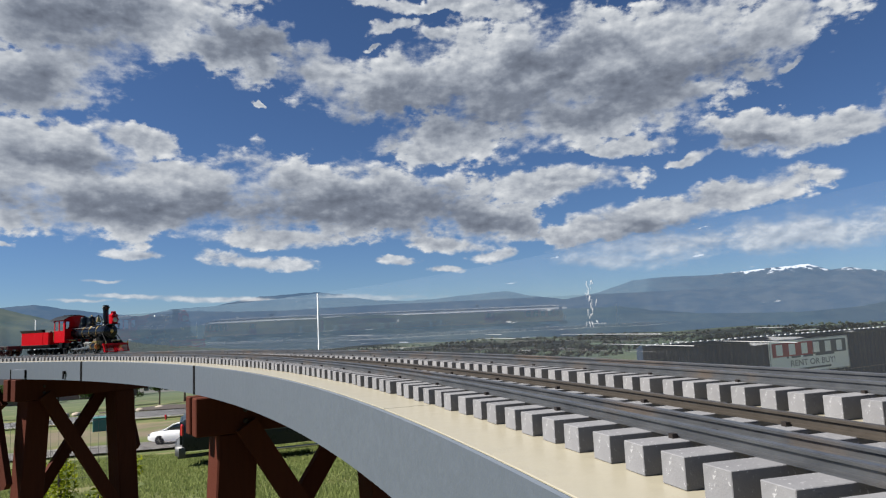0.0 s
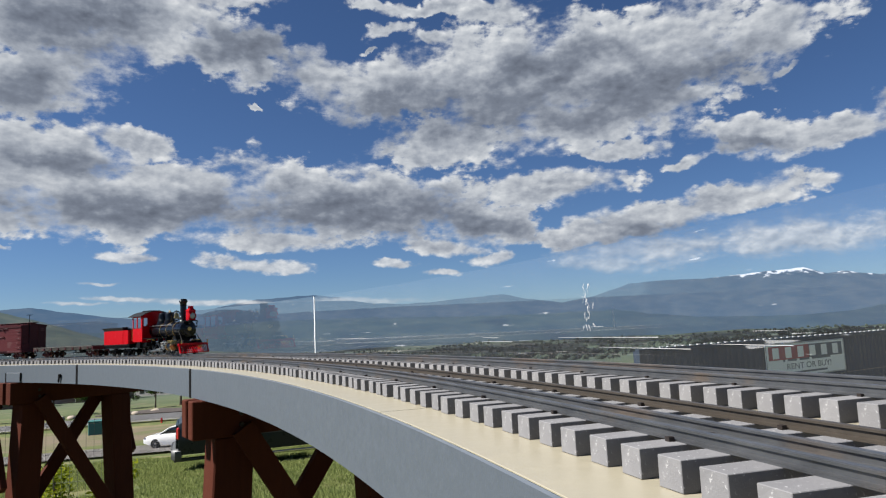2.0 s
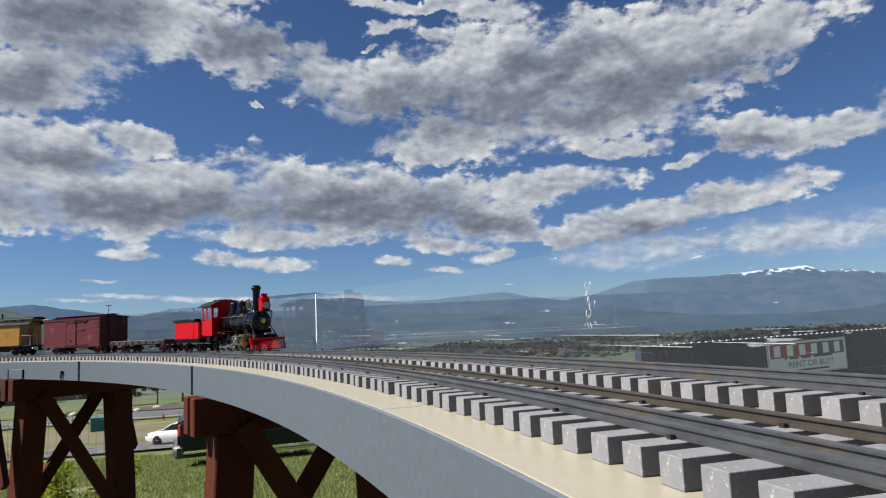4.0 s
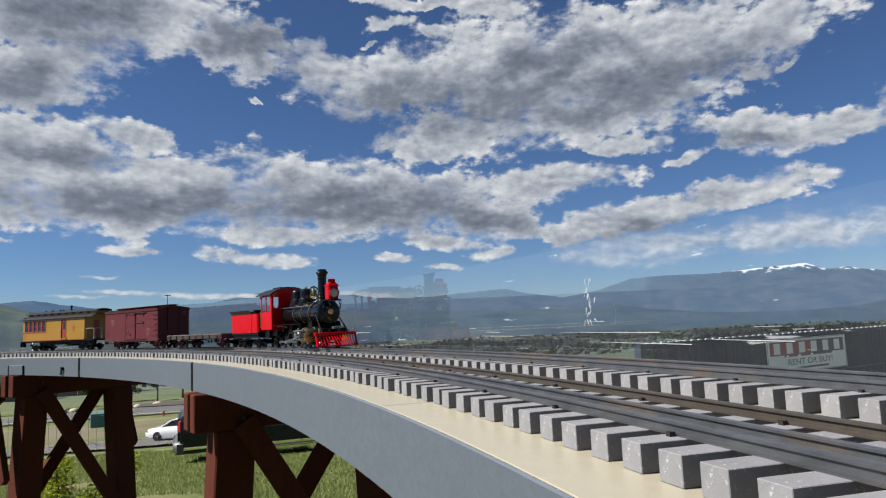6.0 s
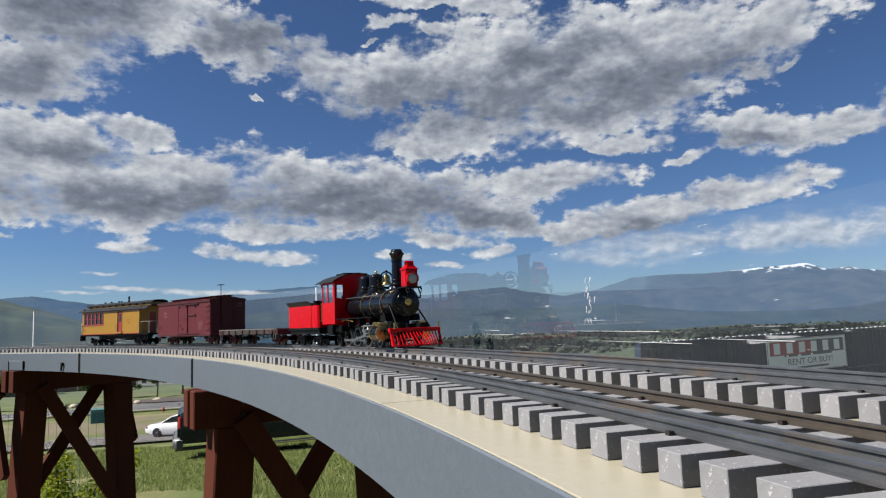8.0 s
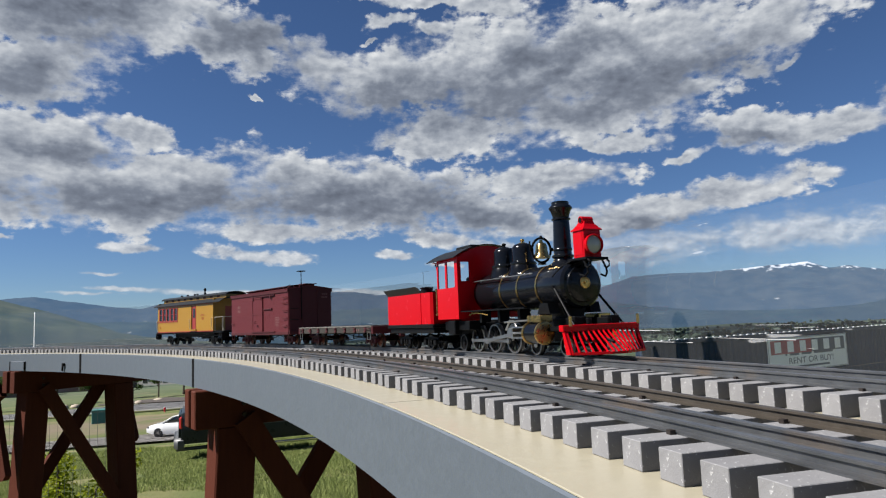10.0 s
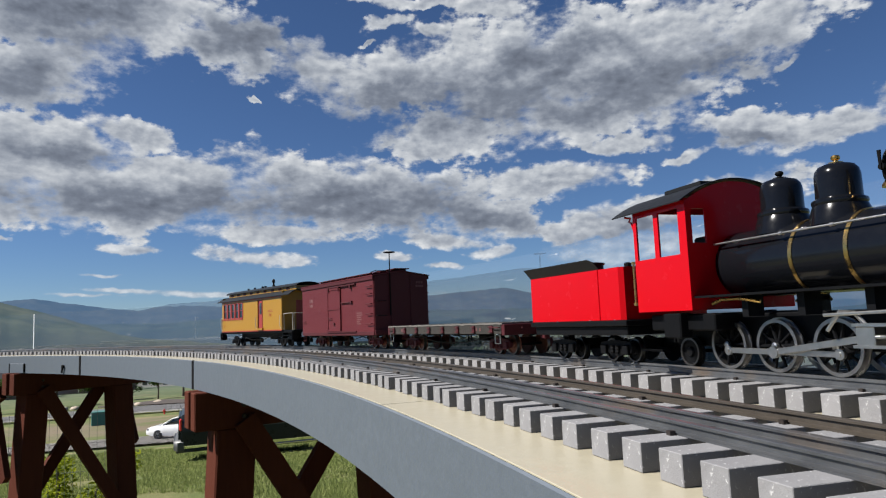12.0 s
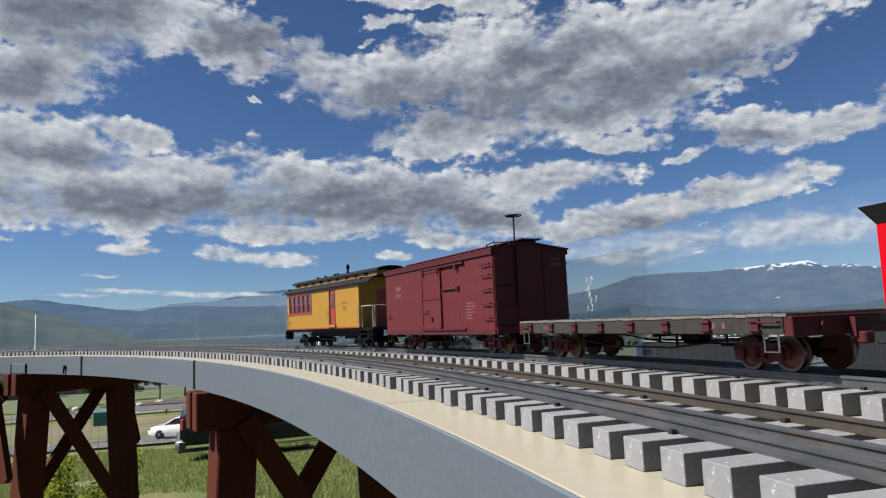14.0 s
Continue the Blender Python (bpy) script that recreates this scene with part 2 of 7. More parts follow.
# ---- sky with drifting clouds ----
# heaps of cloud: azimuth, height, half width, half height, lean, all in degrees
NORTH_WEST_HEAPS = ((-27.4, 24.0, 13.9, 4.25, 8), (-30.8, 19.4, 7.1, 2.79, 13), (-16.3, 22.6, 5.4, 2.60, -10), (-30.3, 14.1, 7.6, 2.54, -4), (-24.6, 15.4, 4.8, 1.29, -12), (-31.5, 12.5, 8.5, 3.0, 0), (-21.0, 12.6, 6.5, 1.7, -4), (-9.5, 21.5, 4.5, 1.6, -8))
LONG_BANK = ((-25.0, 10.5, 17.1, 3.11, 2), (-8.2, 10.9, 16.0, 3.85, -4), (3.3, 9.0, 6.3, 2.38, -9), (-14.3, 7.8, 7.7, 1.11, -4), (-0.2, 6.8, 4.6, 0.76, -7), (8.7, 11.5, 8.8, 1.59, -1))
TALL_HEAP = ((-4.0, 20.2, 9.5, 2.91, -1), (8.3, 20.3, 15.3, 5.26, 2), (18.2, 20.4, 13.2, 4.77, 6), (1.2, 15.5, 6.6, 2.09, 2), (14.7, 17.2, 12.3, 3.23, 6), (27.6, 20.8, 5.7, 2.54, 8))
EAST_HEAPS = ((15.2, 13.9, 4.8, 0.77, -3), (20.6, 12.2, 2.3, 0.53, 3), (25.7, 13.6, 4.6, 1.69, -6), (31.7, 12.9, 4.4, 1.21, 4), (34.3, 14.5, 1.3, 0.86, 11), (22.0, 8.9, 9.7, 1.51, 8), (14.5, 7.5, 6.8, 1.57, 4))
SMALL_CLOUDS = ((1.2, 26.1, 9.5, 0.72, -3), (5.9, 25.1, 3.7, 1.11, 4), (-3.8, 24.8, 2.2, 0.43, 8), (-0.3, 24.3, 2.0, 0.56, -6), (-5.6, 23.3, 0.9, 0.26, 9), (-15.7, 18.7, 1.0, 0.31, -17), (28.1, 17.7, 1.1, 0.33, 10))
LOW_CLOUDS = ((-25.1, 6.6, 3.2, 0.43, -2), (-15.2, 5.8, 5.4, 0.72, -5), (-4.0, 5.5, 2.3, 0.36, -4), (4.3, 5.6, 2.8, 0.57, 2), (0.2, 4.6, 2.3, 0.32, -2), (-33.2, 7.0, 0.9, 0.26, 2))
THIN_BANDS = ((-26.7, 4.5, 1.5, 0.17, -0), (-24.9, 3.3, 4.3, 0.22, -2), (-28.0, 3.0, 2.6, 0.17, -1), (-18.7, 2.9, 7.3, 0.32, -3), (-7.0, 2.6, 8.0, 0.38, -2), (17.5, 5.5, 10.5, 1.5, 0), (28.1, 5.7, 9.0, 1.9, -1), (14.3, 4.6, 6.0, 0.9, -4))
BELLIES = ((-29.8, 23.5, 8.4, 3.81, 9), (-32.2, 18.3, 5.0, 1.94, 8), (-15.9, 22.8, 5.8, 2.60, -10), (-24.1, 10.1, 13.3, 1.90, 2), (-6.3, 10.0, 14.7, 2.84, -3), (4.2, 8.4, 5.8, 1.52, -8), (-4.0, 19.1, 6.4, 1.45, -1), (2.8, 18.0, 12.7, 3.3, -0), (16.2, 17.9, 10.0, 3.1, 4), (10.0, 21.2, 8.0, 2.0, 4), (24.1, 18.8, 4.9, 2.11, 5), (-29.6, 13.4, 5.2, 1.07, -1), (17.2, 6.9, 7.5, 0.82, 6), (25.2, 12.9, 4.0, 0.68, -5))


def mat_clouds():
    m = Mat("cloud_layer")
    pos = m.coord("Object")
    sep = m.n("ShaderNodeSeparateXYZ")
    m.link(pos, sep.inputs[0])
    X, Y, Z = sep.outputs
    flat = m.math('SQRT', m.math('ADD', m.math('MULTIPLY', X, X), m.math('MULTIPLY', Y, Y)))
    az = m.math('MULTIPLY', m.math('ARCTAN2', X, Y), 180 / math.pi)
    el = m.math('MULTIPLY', m.math('ARCTAN2', Z, flat), 180 / math.pi)
    comb = m.n("ShaderNodeCombineXYZ")
    m.link(az, comb.inputs[0])
    m.link(el, comb.inputs[1])
    v = comb.outputs[0]
    # heaps grow larger and rounder with their height over the horizon
    size = m.math('MULTIPLY_ADD', el, 0.060, 0.06, clamp=True)

    def vec(op, a, b=None, c=None):
        x = m.n("ShaderNodeVectorMath")
        x.operation = op
        for i, w in enumerate((a, b, c)):
            if w is None:
                continue
            if hasattr(w, "is_output"):
                m.link(w, x.inputs[i])
            else:
                x.inputs[i].default_value = w
        return x.outputs[0]

    def curl(src, scale, wide, high):
        nz = m.n("ShaderNodeTexNoise", Scale=scale, Detail=3.0, Roughness=0.5)
        m.link(src, nz.inputs["Vector"])
        off = vec('MULTIPLY_ADD', nz.outputs["Color"], (wide * 2, high * 2, 0), (-wide, -high, 0))
        x = m.n("ShaderNodeVectorMath")
        x.operation = 'SCALE'
        m.link(off, x.inputs[0])
        m.link(size, x.inputs[3])
        return x.outputs[0]

    warped = vec('ADD', vec('ADD', v, curl(v, 0.22, 2.6, 1.5)), curl(v, 0.85, 0.9, 0.7))

    def heaps(rows, blend):
        field = None
        for a, e, w, h, lean in rows:
            mp = m.n("ShaderNodeMapping")
            mp.vector_type = 'TEXTURE'
            mp.inputs["Location"].default_value = (a, e, 0)
            mp.inputs["Rotation"].default_value = (0, 0, radians(lean))
            mp.inputs["Scale"].default_value = (w, h, 1)
            m.link(warped, mp.inputs[0])
            ln = m.n("ShaderNodeVectorMath")
            ln.operation = 'LENGTH'
            m.link(mp.outputs[0], ln.inputs[0])
            f = m.math('SUBTRACT', 1.0, ln.outputs["Value"])
            field = f if field is None else m.math('SMOOTH_MAX', field, f, blend)
        return field

    field = None
    for rows in (NORTH_WEST_HEAPS, LONG_BANK, TALL_HEAP, EAST_HEAPS, SMALL_CLOUDS):
        f = heaps(rows, 0.10)
        field = f if field is None else m.math('SMOOTH_MAX', field, f, 0.06)
    # beyond the seen part of the sky: loose heaps of the same kind
    far = m.math('GREATER_THAN', m.math('ABSOLUTE', az), 44.0)
    out = m.math('MAXIMUM', far, m.math('GREATER_THAN', el, 29.0))
    loose = m.math('MULTIPLY_ADD', m.noise(v, 0.045, 3, 0.5, (1, 1.8, 1)), 3.2, -2.3)
    field = m.math('ADD', m.math('MULTIPLY', field, m.math('SUBTRACT', 1.0, out)), m.math('MULTIPLY', loose, out))

    def billow(src, detail=7):
        big = m.noise(src, 0.34, detail, 0.53, (1, 1.9, 1))
        small = m.noise(src, 1.25, detail, 0.56, (1, 1.6, 1))
        return m.math('MULTIPLY_ADD', small, 0.45, big)

    n0 = billow(v)
    soft = billow(v, 2)
    n1 = billow(vec('ADD', v, (-0.35, 0.42, 0)), 2)
    d = m.math('ADD', field, m.math('MULTIPLY_ADD', n0, 1.5, -1.5 * 0.735 + 0.05))

    def smooth(value, lo, hi):
        sm = m.n("ShaderNodeMapRange")
        sm.interpolation_type = 'SMOOTHSTEP'
        sm.inputs["From Min"].default_value = lo
        sm.inputs["From Max"].default_value = 1.0 if hasattr(hi, "is_output") else hi
        if hasattr(hi, "is_output"):
            m.link(hi, sm.inputs["From Max"])
        m.link(value, sm.inputs["Value"])
        return sm.outputs[0]

    # some rims are crisp, others fray out
    rim = m.math('MULTIPLY_ADD', smooth(m.noise(v, 0.16, 2), 0.4, 0.65), 0.50, 0.27)
    thin = heaps(THIN_BANDS, 0.05)
    veil = smooth(m.math('ADD', thin, m.math('MULTIPLY_ADD', n0, 1.4, -1.0)), 0.0, 0.8)
    low = smooth(m.math('ADD', heaps(LOW_CLOUDS, 0.05), m.math('MULTIPLY_ADD', n0, 2.2, -1.55)), 0.0, 0.6)
    veil = m.math('MAXIMUM', m.math('MULTIPLY', veil, 0.72), m.math('MULTIPLY', low, 0.9))
    alpha = m.math('MAXIMUM', smooth(d, 0.0, rim), veil)
    # thick bellies are grey, thin rims and the sides of the billows towards the light are white
    belly = smooth(m.math('ADD', heaps(BELLIES, 0.2), m.math('MULTIPLY_ADD', soft, 1.3, -0.92)), -0.1, 0.75)
    relief = m.math('ADD', m.math('MULTIPLY', m.math('SUBTRACT', soft, n1), 0.9), m.math('MULTIPLY', m.math('SUBTRACT', n0, soft), 0.42))
    lit = m.math('ADD', relief, 0.82)
    lit = m.math('SUBTRACT', lit, m.math('MULTIPLY', belly, 0.42))
    lit = m.math('SUBTRACT', lit, m.math('MULTIPLY', smooth(d, 0.15, 1.0), 0.20), clamp=True)
    col = m.ramp(lit, [(0.0, (0.125, 0.145, 0.19)), (0.3, (0.205, 0.235, 0.295)), (0.6, (0.38, 0.415, 0.475)), (0.85, (0.60, 0.63, 0.67)), (1.0, (0.80, 0.815, 0.83))])
    em = m.n("ShaderNodeEmission", Strength=0.43)
    m.link(col, em.inputs[0])
    tp = m.n("ShaderNodeBsdfTransparent")
    mx = m.n("ShaderNodeMixShader")
    m.link(alpha, mx.inputs[0])
    m.link(tp.outputs[0], mx.inputs[1])
    m.link(em.outputs[0], mx.inputs[2])
    m.link(mx.outputs[0], m.out.inputs[0])
    return m.m


def build_clouds():
    bm = bmesh.new()
    rings = []
    for r in (40, 300, 700, 1300, 2200, 3200, 4400):
        rings.append([bm.verts.new((r * math.sin(2 * math.pi * k / 48), r * math.cos(2 * math.pi * k / 48), 150.0 - r * 0.008)) for k in range(48)])
    bm.faces.new(rings[0])
    for a, b in zip(rings, rings[1:]):
        for k in range(48):
            bm.faces.new((a[k], a[(k + 1) % 48], b[(k + 1) % 48], b[k]))
    ob = part("cloud_layer", bm, mat_clouds())
    ob.location = (0, 0, 1.5)
    return tagged(ob, "broken white and grey cumulus clouds drifting over the valley", "clouds", kind="structure")


clouds = build_clouds()


# ---- land ----
def ground_z(x, y):
    e = x * math.sin(radians(-20)) + y * math.cos(radians(-20))
    r = math.hypot(x, y)
    e = max(e, -60) if r < 200 else max(e, r * 0.25)
    z = float(np.interp(e, (-60, 3, 13, 38, 48, 56, 90, 102, 150, 400, 1200, 3000), (0.6, -0.35, -1.1, -4.3, -5.6, -6.3, -8.0, -8.5, -10.6, -19.0, -34.0, -50.0)))
    if r > 6:
        z += 0.25 * min(1, (r - 6) / 30) * noise.noise((x * 0.05, y * 0.05, 1.0)) + 0.012 * max(0, min(r, 900) - 90) * noise.noise((x * 0.006, y * 0.006, 3.0))
    return z


def mat_ground():
    m = Mat("grass_ground")
    v = m.coord()
    sep = m.n("ShaderNodeSeparateXYZ")
    m.link(v, sep.inputs[0])
    near = m.noise(v, 9.0, 6, 0.7)
    patch = m.noise(v, 0.22, 5, 0.6)
    land = m.noise(v, 0.011, 6, 0.62)
    g = m.mix(near, (0.050, 0.068, 0.018), (0.105, 0.125, 0.040))
    dry = m.ramp(patch, [(0.5, (0, 0, 0)), (0.66, (1, 1, 1))])
    g = m.mix(m.math('MULTIPLY', dry, 0.6), g, (0.24, 0.19, 0.10))
    # far land carries distance haze in its bluish base colours
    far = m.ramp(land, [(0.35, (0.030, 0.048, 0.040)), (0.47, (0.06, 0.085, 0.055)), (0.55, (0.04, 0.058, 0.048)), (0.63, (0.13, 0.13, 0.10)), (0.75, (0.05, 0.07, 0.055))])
    e = m.math('ADD', m.math('MULTIPLY', sep.outputs[0], -0.342), m.math('MULTIPLY', sep.outputs[1], 0.94))
    e = m.math('ADD', e, m.math('MULTIPLY_ADD', patch, 5.0, -2.5))
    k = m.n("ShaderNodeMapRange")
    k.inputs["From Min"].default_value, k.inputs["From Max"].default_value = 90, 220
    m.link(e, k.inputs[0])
    # bare earth between the two roads
    b = m.n("ShaderNodeMapRange")
    b.inputs["From Min"].default_value, b.inputs["From Max"].default_value = 58, 62
    m.link(e, b.inputs[0])
    b2 = m.n("ShaderNodeMapRange")
    b2.inputs["From Min"].default_value, b2.inputs["From Max"].default_value = 86, 80
    m.link(e, b2.inputs[0])
    soil = m.math('MULTIPLY', m.math('MULTIPLY', b.outputs[0], b2.outputs[0]), m.ramp(patch, [(0.35, (0.15, 0.15, 0.15)), (0.6, (0.9, 0.9, 0.9))]))
    g = m.mix(soil, g, m.mix(near, (0.10, 0.078, 0.055), (0.15, 0.12, 0.088)))
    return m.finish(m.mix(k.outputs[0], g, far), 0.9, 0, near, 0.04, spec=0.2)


def build_ground():
    bm = bmesh.new()
    radii = [0.0] + [0.8 * 1.085 ** i for i in range(96)] + [2100, 2600, 3300]
    seg = 150
    rings = []
    c = bm.verts.new((0, 0, ground_z(0, 0)))
    for r in radii[1:]:
        rings.append([bm.verts.new((r * math.sin(2 * math.pi * k / seg), r * math.cos(2 * math.pi * k / seg), ground_z(r * math.sin(2 * math.pi * k / seg), r * math.cos(2 * math.pi * k / seg)))) for k in range(seg)])
    for k in range(seg):
        bm.faces.new((c, rings[0][(k + 1) % seg], rings[0][k]))
    for a, b in zip(rings, rings[1:]):
        for k in range(seg):
            bm.faces.new((a[k], a[(k + 1) % seg], b[(k + 1) % seg], b[k]))
    ob = part("ground", bm, mat_ground(), smooth=True)
    return tagged(ob, "grassy hillside falling to a wide green valley", "ground", kind="structure")


build_ground()


def mat_range(name, low, high, haze, amount, snow=None):
    m = Mat(name)
    v = m.coord()
    sep = m.n("ShaderNodeSeparateXYZ")
    m.link(v, sep.inputs[0])
    a = m.noise(v, 0.012, 7, 0.62, (1, 1, 2.2))
    b = m.noise(v, 0.05, 6, 0.65, (1, 1, 1.5))
    col = m.mix(m.ramp(a, [(0.40, (0, 0, 0)), (0.62, (1, 1, 1))]), low, high)
    col = m.mix(m.math('MULTIPLY', b, 0.55), col, tuple(c * 0.35 for c in low))
    if snow:
        gully = m.noise(v, 0.016, 6, 0.62, (2.2, 2.2, 0.7))
        h = m.math('ADD', m.math('MULTIPLY_ADD', sep.outputs[0], 0.05, sep.outputs[2]), m.math('MULTIPLY_ADD', gully, 130.0, -65.0))
        k = m.n("ShaderNodeMapRange")
        k.inputs["From Min"].default_value, k.inputs["From Max"].default_value = snow - 2, snow + 6
        m.link(h, k.inputs[0])
        col = m.mix(k.outputs[0], col, (0.82, 0.84, 0.88))
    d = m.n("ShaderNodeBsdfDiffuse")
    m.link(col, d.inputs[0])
    # an even blue glow paints distance haze over the diffuse colour
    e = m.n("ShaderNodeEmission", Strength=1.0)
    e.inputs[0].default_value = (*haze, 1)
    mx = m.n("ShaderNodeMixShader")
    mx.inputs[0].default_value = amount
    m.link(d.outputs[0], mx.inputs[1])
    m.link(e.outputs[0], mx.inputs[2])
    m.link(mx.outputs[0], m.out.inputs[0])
    return m.m


def build_range(name, label, r0, depth, crest, mat, seed, az0=-180.0, az1=180.0, rough=0.12):
    """A mountain range: crest(azimuth) gives the skyline's height in degrees."""
    bm = bmesh.new()
    cols = int((az1 - az0) * 4)
    rows_n = 16
    grid = []
    for i in range(cols + 1):
        az = az0 + (az1 - az0) * i / cols
        top = crest(az)
        line = []
        for j in range(rows_n + 1):
            f = j / rows_n
            r = r0 + depth * f
            ridge = 1 - abs(noise.noise((az * 0.35, f * 3.0, seed))) * 1.6
            ridge2 = noise.noise((az * 1.1, f * 7, seed + 5))
            h = f ** 1.25 * (1 + (1 - f) * (0.5 * ridge - 0.3 + 0.25 * ridge2))
            wob = rough * (noise.noise((az * 0.8, seed, 0)) + 0.5 * noise.noise((az * 2.4, seed, 2)) + 0.3 * noise.noise((az * 6, seed, 4)))
            z = -60 * (1 - min(1, f * 3)) + h * math.tan(radians(max(-8.0, top + wob))) * (r0 + depth)
            x, y = r * math.sin(radians(az)), r * math.cos(radians(az))
            line.append(bm.verts.new((x, y, 1.5 + z)))
        x, y = (r0 + depth * 1.25) * math.sin(radians(az)), (r0 + depth * 1.25) * math.cos(radians(az))
        line.append(bm.verts.new((x, y, -60)))
        grid.append(line)
    for a, b in zip(grid, grid[1:]):
        for j in range(rows_n + 1):
            bm.faces.new((a[j], a[j + 1], b[j + 1], b[j]))
    return tagged(part(name, bm, mat, smooth=True), label, "mountains", kind="structure")


def crest_line(points, base):
    xs, ys = [p[0] for p in points], [p[1] for p in points]

    def f(az):
        return float(np.interp(az, xs, ys)) if xs[0] < az < xs[-1] else base + 0.5 * noise.noise((az * 0.05, 9, 9))
    return f


# glow colour for the haze painted onto the ranges below
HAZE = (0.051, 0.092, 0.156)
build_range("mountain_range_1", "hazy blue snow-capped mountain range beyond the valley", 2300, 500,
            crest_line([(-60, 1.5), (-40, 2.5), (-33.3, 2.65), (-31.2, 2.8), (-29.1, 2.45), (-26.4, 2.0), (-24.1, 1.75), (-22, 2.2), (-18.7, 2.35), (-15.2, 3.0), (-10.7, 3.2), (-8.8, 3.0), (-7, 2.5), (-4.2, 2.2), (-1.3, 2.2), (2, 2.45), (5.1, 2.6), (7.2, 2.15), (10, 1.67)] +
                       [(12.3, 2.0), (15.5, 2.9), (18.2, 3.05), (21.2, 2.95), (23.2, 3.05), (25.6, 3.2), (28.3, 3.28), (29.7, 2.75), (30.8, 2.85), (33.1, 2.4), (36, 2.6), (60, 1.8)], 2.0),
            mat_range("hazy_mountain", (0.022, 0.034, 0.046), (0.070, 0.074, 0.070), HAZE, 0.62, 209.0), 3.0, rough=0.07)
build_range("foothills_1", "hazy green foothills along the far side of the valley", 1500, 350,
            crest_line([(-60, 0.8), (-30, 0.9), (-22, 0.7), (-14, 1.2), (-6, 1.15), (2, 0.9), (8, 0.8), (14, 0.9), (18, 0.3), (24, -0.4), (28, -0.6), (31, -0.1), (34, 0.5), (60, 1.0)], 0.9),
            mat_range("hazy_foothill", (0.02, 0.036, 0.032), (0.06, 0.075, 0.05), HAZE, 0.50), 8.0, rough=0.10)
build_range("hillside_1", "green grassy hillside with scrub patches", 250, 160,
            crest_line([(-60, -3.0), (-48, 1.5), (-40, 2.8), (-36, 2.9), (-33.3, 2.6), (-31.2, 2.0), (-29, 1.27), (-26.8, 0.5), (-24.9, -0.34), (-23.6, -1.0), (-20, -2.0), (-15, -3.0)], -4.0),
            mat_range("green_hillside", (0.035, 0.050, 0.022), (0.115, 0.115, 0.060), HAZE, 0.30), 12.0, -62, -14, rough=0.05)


def build_road(name, label, e0, e1, mat, lift):
    bm = bmesh.new()
    strips = []
    for i in range(61):
        f = -70 + i * 2.4
        row = []
        for e in (e0, (e0 + e1) / 2, e1):
            x = e * math.sin(radians(-20)) + f * math.cos(radians(-20))
            y = e * math.cos(radians(-20)) - f * math.sin(radians(-20))
            row.append(bm.verts.new((x, y, ground_z(x, y) + lift)))
        strips.append(row)
    for a, b in zip(strips, strips[1:]):
        for j in range(2):
            bm.faces.new((a[j], a[j + 1], b[j + 1], b[j]))
    bmesh.ops.solidify(bm, geom=bm.faces[:], thickness=0.1)
    return tagged(part(name, bm, mat), label, "road", kind="structure")


build_road("road_1", "pale gravel road below the hillside", 47.5, 56, painted("gravel", (0.20, 0.19, 0.18), 0.95, wear=0.3, scale=3, depth=0.02), 0.16)
build_road("road_2", "grey asphalt street with pale edges", 92, 102, painted("asphalt", (0.17, 0.17, 0.175), 0.9, wear=0.15, scale=2, depth=0.01), 0.18)
build_road("pavement", "pale concrete pavement beside the street", 89, 91.2, painted("concrete", (0.28, 0.275, 0.26), 0.9, wear=0.15, scale=2, depth=0.01), 0.22)


